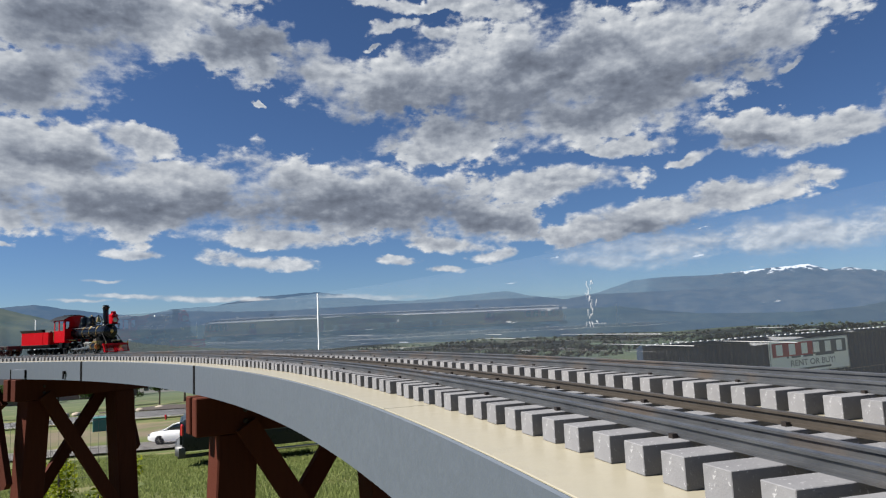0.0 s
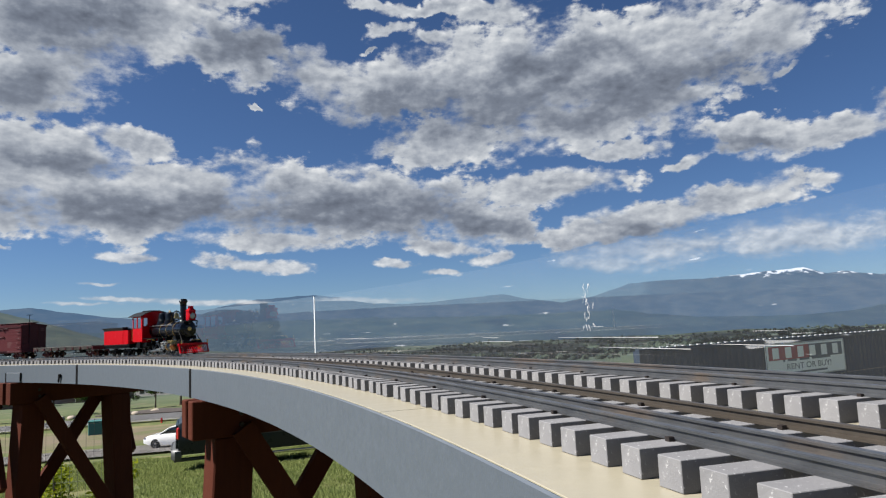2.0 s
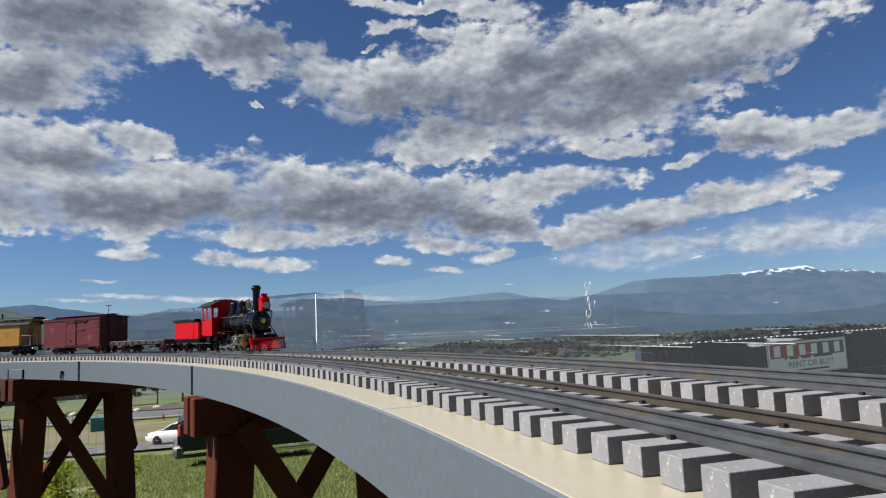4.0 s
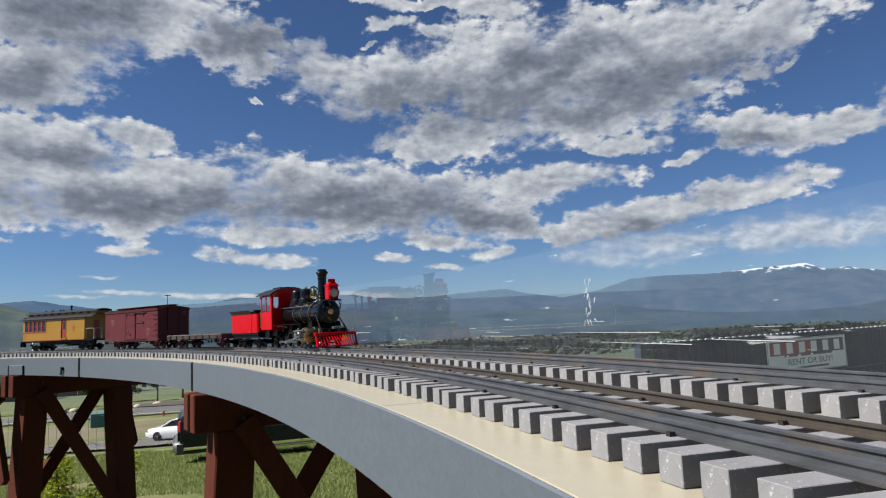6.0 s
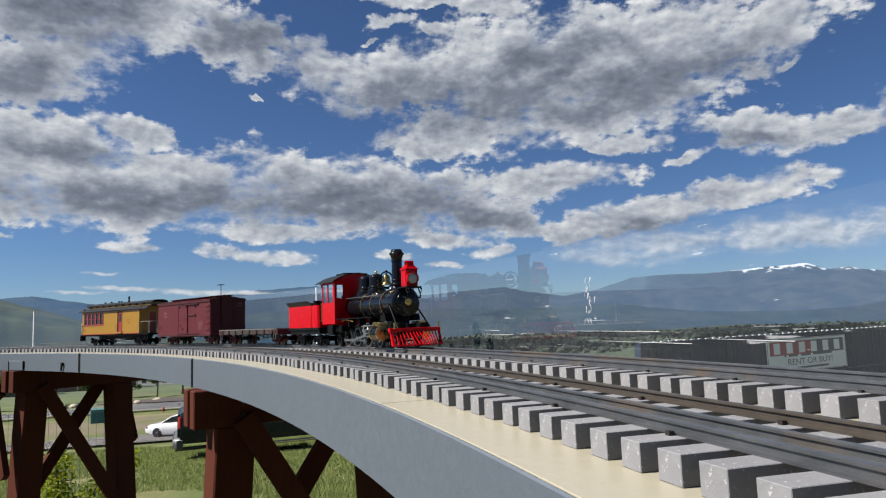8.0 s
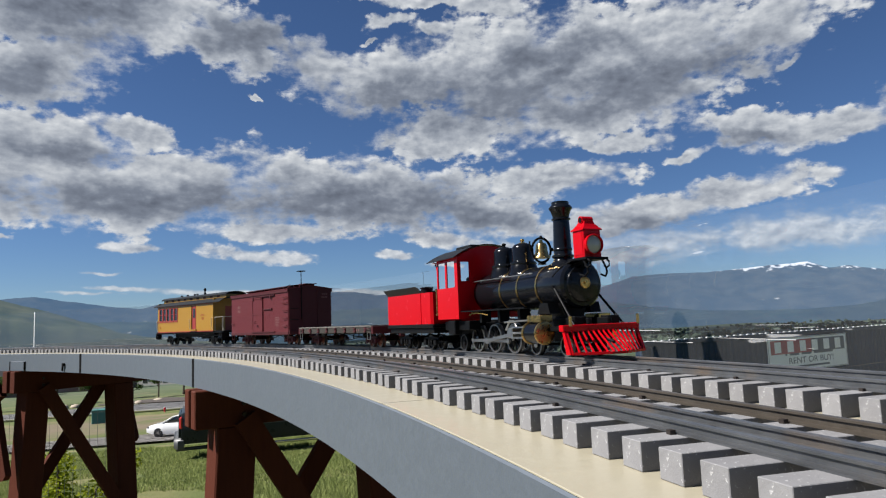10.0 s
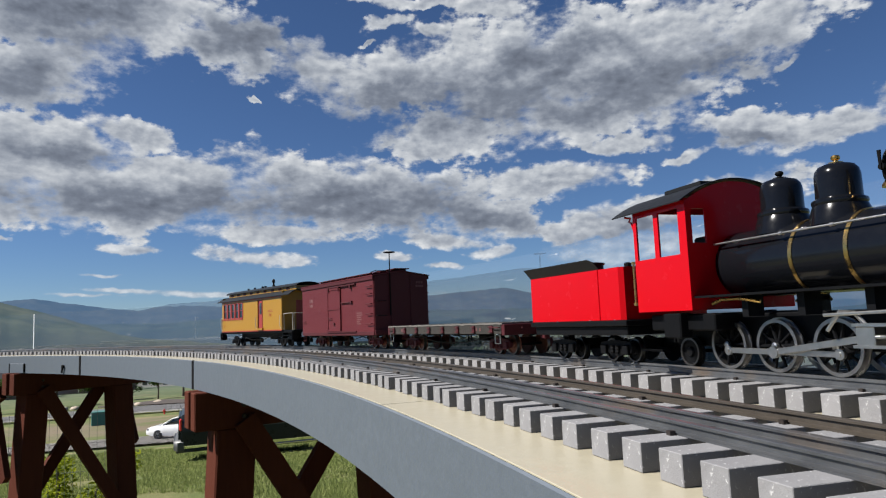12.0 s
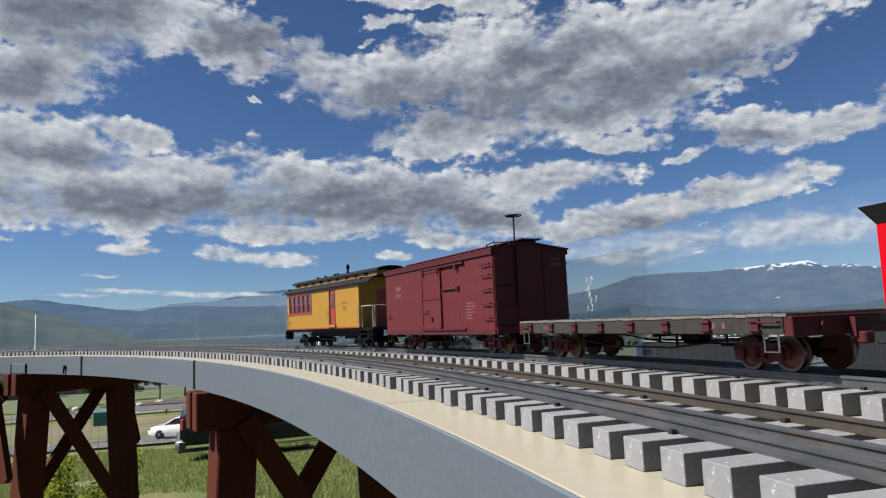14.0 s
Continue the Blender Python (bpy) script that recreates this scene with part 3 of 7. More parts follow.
# ---- trestle bents ----
def build_bent(s, label, knees=False):
    bent = tagged(new("trestle_bent"), label, "trestle", "trestle bents")
    a = heading(s)
    origin = on_line(s, 0, 0)
    gz = ground_z(origin.x, origin.y) - 0.05
    base = Matrix.Translation((origin.x, origin.y, gz)) @ Matrix.Rotation(a, 4, 'Z')
    bent.matrix_world = base
    top = TIE_TOP - 0.0708 - gz      # height of the deck's underside over the ground
    cap = 0.074
    for y0 in (-0.041, 0.009):       # a pair of cap boards
        bm = bmesh.new()
        box(bm, -0.060, 0.455, y0, y0 + 0.032, top - cap, top, 0.002)
        part("cap_beam", bm, M_REDWOOD, bent)
    sp = 0.055                       # outward batter of the posts, per metre
    for x, sgn in ((0.024, -1), (0.345, 1)):
        bm = bmesh.new()
        vs = box(bm, x - 0.039, x + 0.039, -0.036, 0.036, 0, top - cap - 0.0005, 0.003)
        for v in vs:
            v.co.x += sgn * sp * (top - cap - v.co.z)
        part("post", bm, M_REDWOOD, bent)
    for yy, x0, x1 in ((-0.056, 0.050, 0.262), (0.038, 0.296, 0.050)):
        for zt, zb in ((top - cap - 0.01, top - cap - 0.40), (top - cap - 0.62, top - cap - 1.05)):
            bm = bmesh.new()
            p, q = Vector((x0, 0, zt)), Vector((x1 + (0.03 if x1 > 0.1 else -0.03), 0, zb))
            d = (q - p).normalized()
            n = Vector((d.z, 0, -d.x)) * 0.022
            prism(bm, [(v.x, v.z) for v in (p - d * 0.03 + n, q + d * 0.03 + n, q + d * 0.03 - n, p - d * 0.03 - n)], yy, yy + 0.018)
            part("cross_brace", bm, M_REDWOOD, bent)
    bm = bmesh.new()
    z = top - cap - 0.54
    box(bm, -0.08, 0.47, -0.080, -0.058, z - 0.04, z + 0.04, 0.002)
    part("girt", bm, M_REDWOOD, bent)
    for x in (0.035, 0.345):
        for z in (top - 0.03, top - 0.052):
            bm = bmesh.new()
            lathe(bm, [(0.004, -0.046), (0.005, -0.043), (0.005, -0.0405)], (x, 0, z), 'Y', 8)
            part("bolt", bm, M_SPIKE, bent)
    if knees:                        # braces down from the deck on either side of the bent
        for x, low, back in ((-0.080, 0.285, -0.050), (0.425, 0.245, 0.0)):
            bm = bmesh.new()
            zb, run = top - cap - low, 0.34
            out = [(0.030, zb), (0.052, zb - 0.004), (0.064, zb + 0.014), (0.064 + (low + cap) * run, top - 0.002), (0.010 + (low + cap) * run, top - 0.002), (0.012, zb + 0.018)]
            prism(bm, [(q + back, z) for q, z in out], x, x + 0.020, 'YZ')
            part("knee_brace", bm, M_REDWOOD, bent)
    return bent


build_bent(1.09, "dark red stained timber trestle bent with crossed braces on grass")
build_bent(2.53, "dark red stained timber trestle bent with crossed braces beside wire fence", True)
build_bent(3.75, "dark red stained timber trestle bent at the far curve")
build_bent(-0.35, "dark red stained timber trestle bent near the curve's end")


def build_sway_brace():
    bm = bmesh.new()
    a, b = on_line(2.72, 0.01, 1.32), on_line(3.7, 0.01, 0.62)
    d = (b - a).normalized()
    up = Vector((0, 0, 1)) - d * d.z
    up.normalize()
    w = d.cross(up)
    vs = []
    for p in (a, b):
        for u, v in ((-1, -1), (1, -1), (1, 1), (-1, 1)):
            vs.append(bm.verts.new(p + up * 0.04 * u + w * 0.012 * v))
    for f in ((0, 1, 2, 3), (4, 5, 6, 7), (0, 1, 5, 4), (1, 2, 6, 5), (2, 3, 7, 6), (3, 0, 4, 7)):
        bm.faces.new([vs[i] for i in f])
    tagged(part("sway_brace", bm, M_REDWOOD), "dark red stained diagonal timber brace between trestle bents", "brace")


build_sway_brace()


# ---- clear wind screen behind the track ----
def mat_clear():
    m = Mat("clear_acrylic")
    v = m.coord()
    tp = m.n("ShaderNodeBsdfTransparent")
    tp.inputs[0].default_value = (0.93, 0.95, 0.96, 1)
    gl = m.n("ShaderNodeBsdfGlossy", Roughness=0.012)
    fr = m.n("ShaderNodeFresnel", IOR=1.30)
    mx = m.n("ShaderNodeMixShader")
    m.link(m.math('MULTIPLY', fr.outputs[0], 0.30), mx.inputs[0])
    m.link(tp.outputs[0], mx.inputs[1])
    m.link(gl.outputs[0], mx.inputs[2])
    df = m.n("ShaderNodeBsdfDiffuse")
    df.inputs[0].default_value = (0.7, 0.72, 0.74, 1)
    dirt = m.math('MULTIPLY_ADD', m.noise(v, 9, 5, 0.6), 0.03, 0.006)
    scr = m.ramp(m.noise(v, 55, 3, 0.5, (0.25, 0.25, 2.2)), [(0.71, (0, 0, 0)), (0.735, (1, 1, 1))])
    dirt = m.math('ADD', dirt, m.math('MULTIPLY', scr, 0.22))
    m2 = m.n("ShaderNodeMixShader")
    m.link(dirt, m2.inputs[0])
    m.link(mx.outputs[0], m2.inputs[1])
    m.link(df.outputs[0], m2.inputs[2])
    m.link(m2.outputs[0], m.out.inputs[0])
    return m.m


M_CLEAR = mat_clear()
# near-white base colour paints in the light that the sawn edges catch
M_EDGE = painted("light_catching_edge", (0.85, 0.87, 0.88), 0.3, wear=0.05)


def build_screen():
    o = EDGE_OUT + 0.018
    joints = [-1.5, -0.30, 1.42, 3.03, 4.55]
    for a, b in zip(joints, joints[1:]):
        sc = tagged(new("wind_screen"), "clear scratched acrylic wind screen panel behind the track", "screen", "wind screen panels")
        bm = bmesh.new()
        pts = [on_line(a + (b - a) * i / 40, o, 0) for i in range(41)]
        lo = [bm.verts.new((p.x, p.y, DECK - 0.04)) for p in pts]
        hi = [bm.verts.new((p.x, p.y, 1.604)) for p in pts]
        for i in range(40):
            bm.faces.new((lo[i], lo[i + 1], hi[i + 1], hi[i]))
        ob = part("pane", bm, M_CLEAR, sc, smooth=True)
        ob.visible_shadow = False
        bm = bmesh.new()
        p = on_line(b - 0.002, o, 0)
        box(bm, -0.0012, 0.0012, -0.0015, 0.0015, DECK - 0.04, 1.604, 0, Matrix.Translation((p.x, p.y, 0)) @ Matrix.Rotation(heading(b), 4, 'Z'))
        part("pane_edge", bm, M_EDGE, sc, "sawn edge of the panel, near white as if catching light")


build_screen()


# ---- the train ----
M_RED = painted("glossy_red_paint", (0.335, 0.0012, 0.0045), 0.24, coat=0.05, wear=0.02, scale=20, depth=0.000004, spec=0.12)
M_BLACK = painted("gloss_black_paint", (0.003, 0.0035, 0.005), 0.15, coat=0.0, wear=0.3, scale=40, depth=0.00001, spec=0.24)
M_SATIN = painted("satin_black_paint", (0.0028, 0.003, 0.0036), 0.42, wear=0.3, scale=60, depth=0.00005, spec=0.08)
M_ROOF = painted("dark_roof_paint", (0.007, 0.0075, 0.008), 0.45, wear=0.3, scale=60, depth=0.00005, spec=0.15)
M_BRASS = painted("brass", (0.52, 0.34, 0.12), 0.28, 1.0, wear=0.12, scale=60)
M_STEEL = painted("bright_steel", (0.46, 0.46, 0.45), 0.32, 1.0, wear=0.25, scale=80)
M_TYRE = painted("worn_steel_tyre", (0.13, 0.125, 0.12), 0.38, 1.0, wear=0.3, scale=80)
M_RIM = painted("polished_steel_tyre", (0.30, 0.295, 0.29), 0.35, 1.0, wear=0.3, scale=80)
M_BROWNRED = painted("oxide_red_paint", (0.075, 0.0105, 0.014), 0.55, wear=0.22, scale=35, depth=0.0002, spec=0.2)
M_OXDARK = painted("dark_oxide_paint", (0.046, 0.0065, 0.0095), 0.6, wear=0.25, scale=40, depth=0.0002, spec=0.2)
M_RUST = painted("rust_brown_paint", (0.12, 0.034, 0.014), 0.65, wear=0.4, scale=90, depth=0.0003)
M_YELLOW = painted("yellow_coach_paint", (0.245, 0.128, 0.008), 0.4, wear=0.10, scale=40, depth=0.0001)
M_TRIM = painted("red_window_trim", (0.20, 0.02, 0.016), 0.45, wear=0.15)
M_LETTER = painted("pale_lettering", (0.105, 0.035, 0.036), 0.7, wear=0.2)
M_LETTER_RED = painted("dark_red_lettering", (0.25, 0.03, 0.02), 0.7, wear=0.2)
M_GREYWOOD = mat_wood("weathered_grey_boards", (0.07, 0.066, 0.062), (0.21, 0.20, 0.185), 20)
M_LENS = Mat("lamp_glass").finish((0.22, 0.23, 0.19), 0.08, 0.0, coat=1.0)
M_RAILING = painted("pale_metal_rail", (0.34, 0.32, 0.27), 0.4, wear=0.1)
M_DARKWOOD = mat_wood("dark_weathered_boards", (0.010, 0.009, 0.0085), (0.055, 0.052, 0.048), 20)
M_PANE = Mat("dark_glazing").finish((0.02, 0.025, 0.03), 0.06, 0.0, coat=0.6)

SPIN = []      # wheel sets: (object, its pose in its vehicle, radius)
RODS = []


def group_of(name, label, category, group=""):
    return tagged(new(name), label, category, group)


def wheelset(parent, x, r, gauge, mat_face, spokes=0, name="wheelset", y_out=None):
    """An axle with two flanged wheels; turns about y."""
    bm = bmesh.new()
    rod(bm, (0, -gauge, 0), (0, gauge, 0), 0.0016, seg=8)
    ax = part(name, bm, M_SATIN, parent)
    base = pose(x, 0, r)
    ax.matrix_local = base
    t = 0.0042
    for sgn in (-1, 1):
        bm = bmesh.new()
        y0, y1 = sgn * gauge, sgn * (gauge + t)
        if spokes:
            outer, inner = r, r * 0.87
            lathe_ring(bm, inner, outer, y0, y1, 36)
            lathe_ring(bm, inner, r + 0.0012, y0 - sgn * 0.001, y0, 36)
            tyre = part("tyre", bm, M_RIM, ax, "bright worn steel tyre", True)
            bm = bmesh.new()
            lathe(bm, [(r * 0.22, y0), (r * 0.22, y1 + sgn * 0.001)], (0, 0, 0), 'Y', 14)
            for k in range(spokes):
                a = 2 * math.pi * k / spokes
                rod(bm, (r * 0.18 * math.cos(a), (y0 + y1) / 2, r * 0.18 * math.sin(a)), (r * 0.89 * math.cos(a), (y0 + y1) / 2, r * 0.89 * math.sin(a)), r * 0.070, r * 0.055, 6)
            box(bm, -r * 0.16, r * 0.5, min(y0, y1) + 0.0006, max(y0, y1) - 0.0002, -r * 0.17, r * 0.17, 0.0003)
            part("wheel_centre", bm, M_SATIN, ax, "black spoked wheel centre", True)
            bm = bmesh.new()
            lathe(bm, [(r * 0.13, y1), (r * 0.13, y1 + sgn * 0.002), (r * 0.07, y1 + sgn * 0.0024)], (0, 0, 0), 'Y', 12)
            part("axle_cap", bm, M_STEEL, ax)
        else:
            lathe(bm, [(r + 0.0012, y0 - sgn * 0.001), (r + 0.0012, y0), (r, y0 + sgn * 0.0002), (r * 0.985, y1), (r * 0.80, y1), (r * 0.76, y1 - sgn * 0.0012), (r * 0.38, y1 - sgn * 0.0014), (r * 0.30, y1 + sgn * 0.0004), (r * 0.14, y1 + sgn * 0.0006)], (0, 0, 0), 'Y', 28)
            part("wheel", bm, mat_face, ax, "", True)
            bm = bmesh.new()
            lathe_ring(bm, r * 0.86, r * 1.002, y0 + sgn * 0.0004, y1 + sgn * 0.0003, 28)
            part("tread", bm, M_RIM if "leading" in name else M_TYRE, ax, "bright worn steel tread", True)
            if "leading" in name:
                bm = bmesh.new()
                lathe(bm, [(r * 0.26, y1), (r * 0.26, y1 + sgn * 0.0012), (r * 0.20, y1 + sgn * 0.0018), (r * 0.06, y1 + sgn * 0.0018)], (0, 0, 0), 'Y', 16)
                part("axle_cap", bm, M_STEEL, ax, "turned steel hub")
    SPIN.append((ax, base, r))
    return ax


def lathe_ring(bm, r0, r1, y0, y1, seg):
    rings = []
    for r, y in ((r0, y0), (r1, y0), (r1, y1), (r0, y1)):
        rings.append([bm.verts.new((r * math.cos(2 * math.pi * k / seg), y, r * math.sin(2 * math.pi * k / seg))) for k in range(seg)])
    for i in range(4):
        a, b = rings[i], rings[(i + 1) % 4]
        for k in range(seg):
            bm.faces.new((a[k], a[(k + 1) % seg], b[(k + 1) % seg], b[k]))


SINGLE = {"pilot_slat", "side_panel", "vent_mouth", "car_number", "door_track", "axle_box", "end_rung", "platform_steps", "ladder", "step_iron", "grab_iron", "walk_cleat", "roof_bracket", "handrail", "injector", "board_bracket", "roof_grab", "bogie_spring", "corner_handrail",
          "clerestory_window", "platform_railing", "truss_rod", "lettering", "end_lettering", "car_number_bar", "rivet", "lamp_panel", "tank_seam", "cylinder_cover", "tool_box", "drawbar", "stake_pocket", "cab_step", "slide_bar"}


def simple(name, parent, material, fn, label="", smooth=False, dx=0.0):
    """One part; what is listed in SINGLE comes apart into one part for each loose piece."""
    bm = bmesh.new()
    fn(bm)
    if dx:
        bmesh.ops.translate(bm, vec=(dx, 0, 0), verts=bm.verts)
    if name not in SINGLE:
        return part(name, bm, material, parent, label, smooth)
    bm.verts.ensure_lookup_table()
    seen, last = set(), None
    for v0 in bm.verts:
        if v0 in seen:
            continue
        island, todo = {v0}, [v0]
        while todo:
            for e in todo.pop().link_edges:
                for w in e.verts:
                    if w not in island:
                        island.add(w)
                        todo.append(w)
        seen |= island
        piece = bmesh.new()
        made = {v: piece.verts.new(v.co) for v in island}
        for f in {f for v in island for f in v.link_faces}:
            piece.faces.new([made[v] for v in f.verts])
        last = part(name, piece, material, parent, label, smooth)
    bm.free()
    return last


# local space of a vehicle: x forward, y to its left, z up from the rail head
def build_engine():
    e = group_of("steam_locomotive", "red and black model steam locomotive with brass bands on the track", "locomotive")
    zc = 0.0800                                   # centre of the boiler
    # frame and running gear
    simple("main_frame", e, M_SATIN, lambda bm: [box(bm, -0.165, 0.150, y - 0.003, y + 0.003, 0.016, 0.042, 0.001) for y in (-0.013, 0.013)] and box(bm, -0.165, -0.085, -0.042, 0.042, 0.030, 0.043, 0.001))
    simple("boiler", e, M_BLACK, lambda bm: lathe(bm, [(0.0255, -0.0990), (0.0260, -0.096), (0.0260, 0.068)], (0, 0, zc), 'X', 40), "gloss black boiler barrel", True)
    simple("smokebox", e, M_BLACK, lambda bm: lathe(bm, [(0.0262, 0.0952), (0.0272, 0.098), (0.0272, 0.142), (0.0278, 0.1425), (0.0278, 0.146), (0.025, 0.149), (0.021, 0.1495), (0.0202, 0.151), (0.012, 0.1535), (0.0065, 0.1540)], (0, 0, zc), 'X', 40), "", True, -0.0275)
    for x in (-0.026, 0.018, 0.063):
        simple("boiler_band", e, M_BRASS, lambda bm: lathe(bm, [(0.0257, x), (0.0265, x), (0.0265, x + 0.0030), (0.0257, x + 0.0030)], (0, 0, zc), 'X', 40), "polished brass boiler band", True)
    simple("smokebox_plate", e, M_BRASS, lambda bm: lathe(bm, [(0.0065, 0.1540), (0.0065, 0.1552), (0.0052, 0.1558), (0.0050, 0.1552), (0.002, 0.1553), (0.0018, 0.1572)], (0, 0, zc + 0.001), 'X', 20), "round brass door plate", True, -0.0275)
    simple("saddle", e, M_SATIN, lambda bm: prism(bm, [(-0.016, 0.030), (0.016, 0.030), (0.013, 0.045), (0.019, 0.062), (-0.019, 0.062), (-0.013, 0.045)], 0.074, 0.104, 'YZ'))
    # chimney
    simple("chimney", e, M_BLACK, lambda bm: lathe(bm, [(0.0165, 0.1030), (0.0140, 0.1062), (0.0116, 0.1085), (0.0108, 0.1118), (0.0126, 0.1128), (0.0129, 0.1140), (0.0126, 0.1152), (0.0106, 0.1164), (0.0104, 0.1202), (0.0112, 0.1210), (0.0113, 0.1220), (0.0112, 0.1230), (0.0105, 0.1238),
                                                        (0.0095, 0.1565), (0.0110, 0.1572), (0.0112, 0.1580), (0.0110, 0.1588), (0.0097, 0.1595), (0.0100, 0.1625), (0.0118, 0.1675), (0.0136, 0.1702), (0.0139, 0.1710), (0.0136, 0.1720), (0.0110, 0.1750), (0.0102, 0.1755), (0.0103, 0.1782), (0.0095, 0.1788), (0.0085, 0.174)], (0.087, 0, 0), 'Z', 32), "tall gloss black chimney with turned rings", True)
    # domes
    for x, cap, k in ((-0.053, M_SATIN, 1.0), (-0.004, M_BRASS, 0.97)):
        simple("dome", e, M_BLACK, lambda bm: lathe(bm, [(0.0205 * k, 0.099), (0.0190 * k, 0.1075), (0.0172 * k, 0.112), (0.0178 * k, 0.1135), (0.0174 * k, 0.1155), (0.0148 * k, 0.117), (0.0146 * k, 0.132), (0.0138 * k, 0.1355), (0.0115 * k, 0.1385), (0.0065 * k, 0.1402), (0.003, 0.1405)], (x, 0, 0), 'Z', 32), "gloss black turned dome", True)
        simple("dome_finial", e, cap, lambda bm: lathe(bm, [(0.0045, 0.1402), (0.0045, 0.1412), (0.0018, 0.1414), (0.0016, 0.1424), (0.0028, 0.1434), (0.0030, 0.1446), (0.0022, 0.1458), (0.0008, 0.1462)], (x, 0, 0), 'Z', 14), "", True)
    # bell
    def yoke(bm):
        lathe(bm, [(0.0055, 0.1085), (0.0048, 0.1105), (0.0030, 0.112)], (0.060, 0, 0), 'Z', 14)
        pts = [(0.060, 0.0 + 0.0135 * math.sin(a), 0.1265 - 0.0150 * math.cos(a)) for a in [2 * math.pi * i / 20 for i in range(21)]]
        tube(bm, pts, 0.0015)
        for y in (-0.0145, 0.0145):
            lathe(bm, [(0.0022, y - 0.0016), (0.0022, y + 0.0016)], (0.060, 0, 0.1275), 'Y', 8)
        rod(bm, (0.060, -0.0165, 0.1255), (0.060, -0.0165, 0.1375), 0.0007, 0.0012, 6)
        lathe(bm, [(0.0024, 0.1405), (0.0026, 0.1425), (0.0012, 0.1445)], (0.060, 0, 0), 'Z', 10)
    bell = simple("bell_yoke", e, M_SATIN, yoke, "black bell yoke", True, -0.019)
    simple("bell", bell, M_BRASS, lambda bm: lathe(bm, [(0.0108, 0.1165), (0.0106, 0.1180), (0.0088, 0.1205), (0.0076, 0.1250), (0.0068, 0.1322), (0.0056, 0.1345), (0.0024, 0.1358), (0.0018, 0.1395)], (0.060, 0, 0), 'Z', 22), "polished brass bell", True, -0.019)
    # headlamp on its bracket
    def lamp_body(bm):
        box(bm, 0.1355, 0.156, -0.0113, 0.0113, 0.1100, 0.1400, 0.0006)
        # concave hipped top
        rings = []
        for x0, x1, y, z in ((0.1340, 0.1575, 0.0128, 0.1400), (0.1340, 0.1575, 0.0128, 0.1412), (0.1365, 0.1550, 0.0098, 0.1440), (0.1390, 0.1525, 0.0070, 0.1475), (0.1400, 0.1515, 0.0055, 0.1510)):
            rings.append([bm.verts.new(p) for p in ((x0, -y, z), (x1, -y, z), (x1, y, z), (x0, y, z))])
        for p, q in zip(rings, rings[1:]):
            for k in range(4):
                bm.faces.new((p[k], p[(k + 1) % 4], q[(k + 1) % 4], q[k]))
        bm.faces.new(rings[0])
        bm.faces.new(rings[-1])
        lathe(bm, [(0.0034, -0.0072), (0.0043, -0.0072), (0.0043, 0.0072), (0.0034, 0.0072), (0.0030, 0.0068)], (0.1457, 0, 0.1522), 'Y', 18)
    lamp = simple("headlamp", e, M_RED, lamp_body, "bright red box headlamp", dx=-0.011)
    simple("vent_mouth", lamp, M_SATIN, lambda bm: [lathe(bm, [(0.0030, y - 0.0003), (0.0030, y + 0.0003)], (0.1457, 0, 0.1522), 'Y', 14) for y in (-0.0074, 0.0074)], dx=-0.011)
    simple("lamp_panel", lamp, M_RED, lambda bm: [box(bm, 0.138, 0.1535, y - 0.0003, y + 0.0003, 0.1130, 0.1375, 0.0002) for y in (-0.0116, 0.0116)], dx=-0.011)
    simple("lens_rim", lamp, M_RED, lambda bm: lathe(bm, [(0.0116, 0.1558), (0.0116, 0.1600), (0.0106, 0.1606), (0.0098, 0.1590), (0.0096, 0.1576)], (0, 0, 0.1240), 'X', 30), "", True, -0.011)
    simple("lens", lamp, M_LENS, lambda bm: lathe(bm, [(0.0098, 0.1580), (0.0082, 0.1590), (0.0046, 0.1598), (0.0005, 0.1601)], (0, 0, 0.1240), 'X', 26), "pale glass lens", True, -0.011)

    def bracket(bm):
        box(bm, 0.128, 0.163, -0.0150, 0.0150, 0.1072, 0.1098, 0.0004)
        for y in (-0.0125, 0.0125):
            pts = [(0.162, y, 0.108), (0.1665, y, 0.1045), (0.1665, y, 0.1000), (0.162, y, 0.0980), (0.1575, y, 0.1005), (0.1600, y, 0.1000), (0.155, y, 0.1065)]
            tube(bm, pts, 0.0011)
            tube(bm, [(0.161, y, 0.098), (0.162, y, 0.093), (0.1575, y * 1.1, 0.0890), (0.149, y * 1.15, 0.0915)], 0.0012)
            tube(bm, [(0.133, y * 1.1, 0.1075), (0.122, y * 1.6, 0.1020), (0.112, y * 2.05, 0.0920)], 0.0009)
    stand_for_lamp = simple("lamp_bracket", e, M_SATIN, bracket, "black scrolled lamp bracket", dx=-0.011)
    lamp.location.z = stand_for_lamp.location.z = -0.0025
    # cab
    def cab_sides(bm):
        yo, z0, z1 = 0.050, 0.046, 0.1325
        x0, x1 = -0.171, -0.0995
        t = 0.0016
        for sgn in (-1, 1):
            ya, yb = sorted((sgn * yo, sgn * (yo - t)))
            box(bm, x0, x1, ya, yb, z0, 0.0905)
            box(bm, x0, x1, ya, yb, 0.1275, z1)
            for xa, xb in ((x0, x0 + 0.0045), (-0.1415, -0.1355), (x1 - 0.0095, x1)):
                box(bm, xa, xb, ya, yb, 0.0905, 0.1275)

    def cab_arch():
        yo, z1, t = 0.050, 0.1325, 0.0016
        return [(yo - t, z1)] + [((yo - t) * (1 - i / 8), z1 + 0.0160 * (1 - (1 - i / 8) ** 2)) for i in range(1, 16)] + [(-(yo - t), z1)]

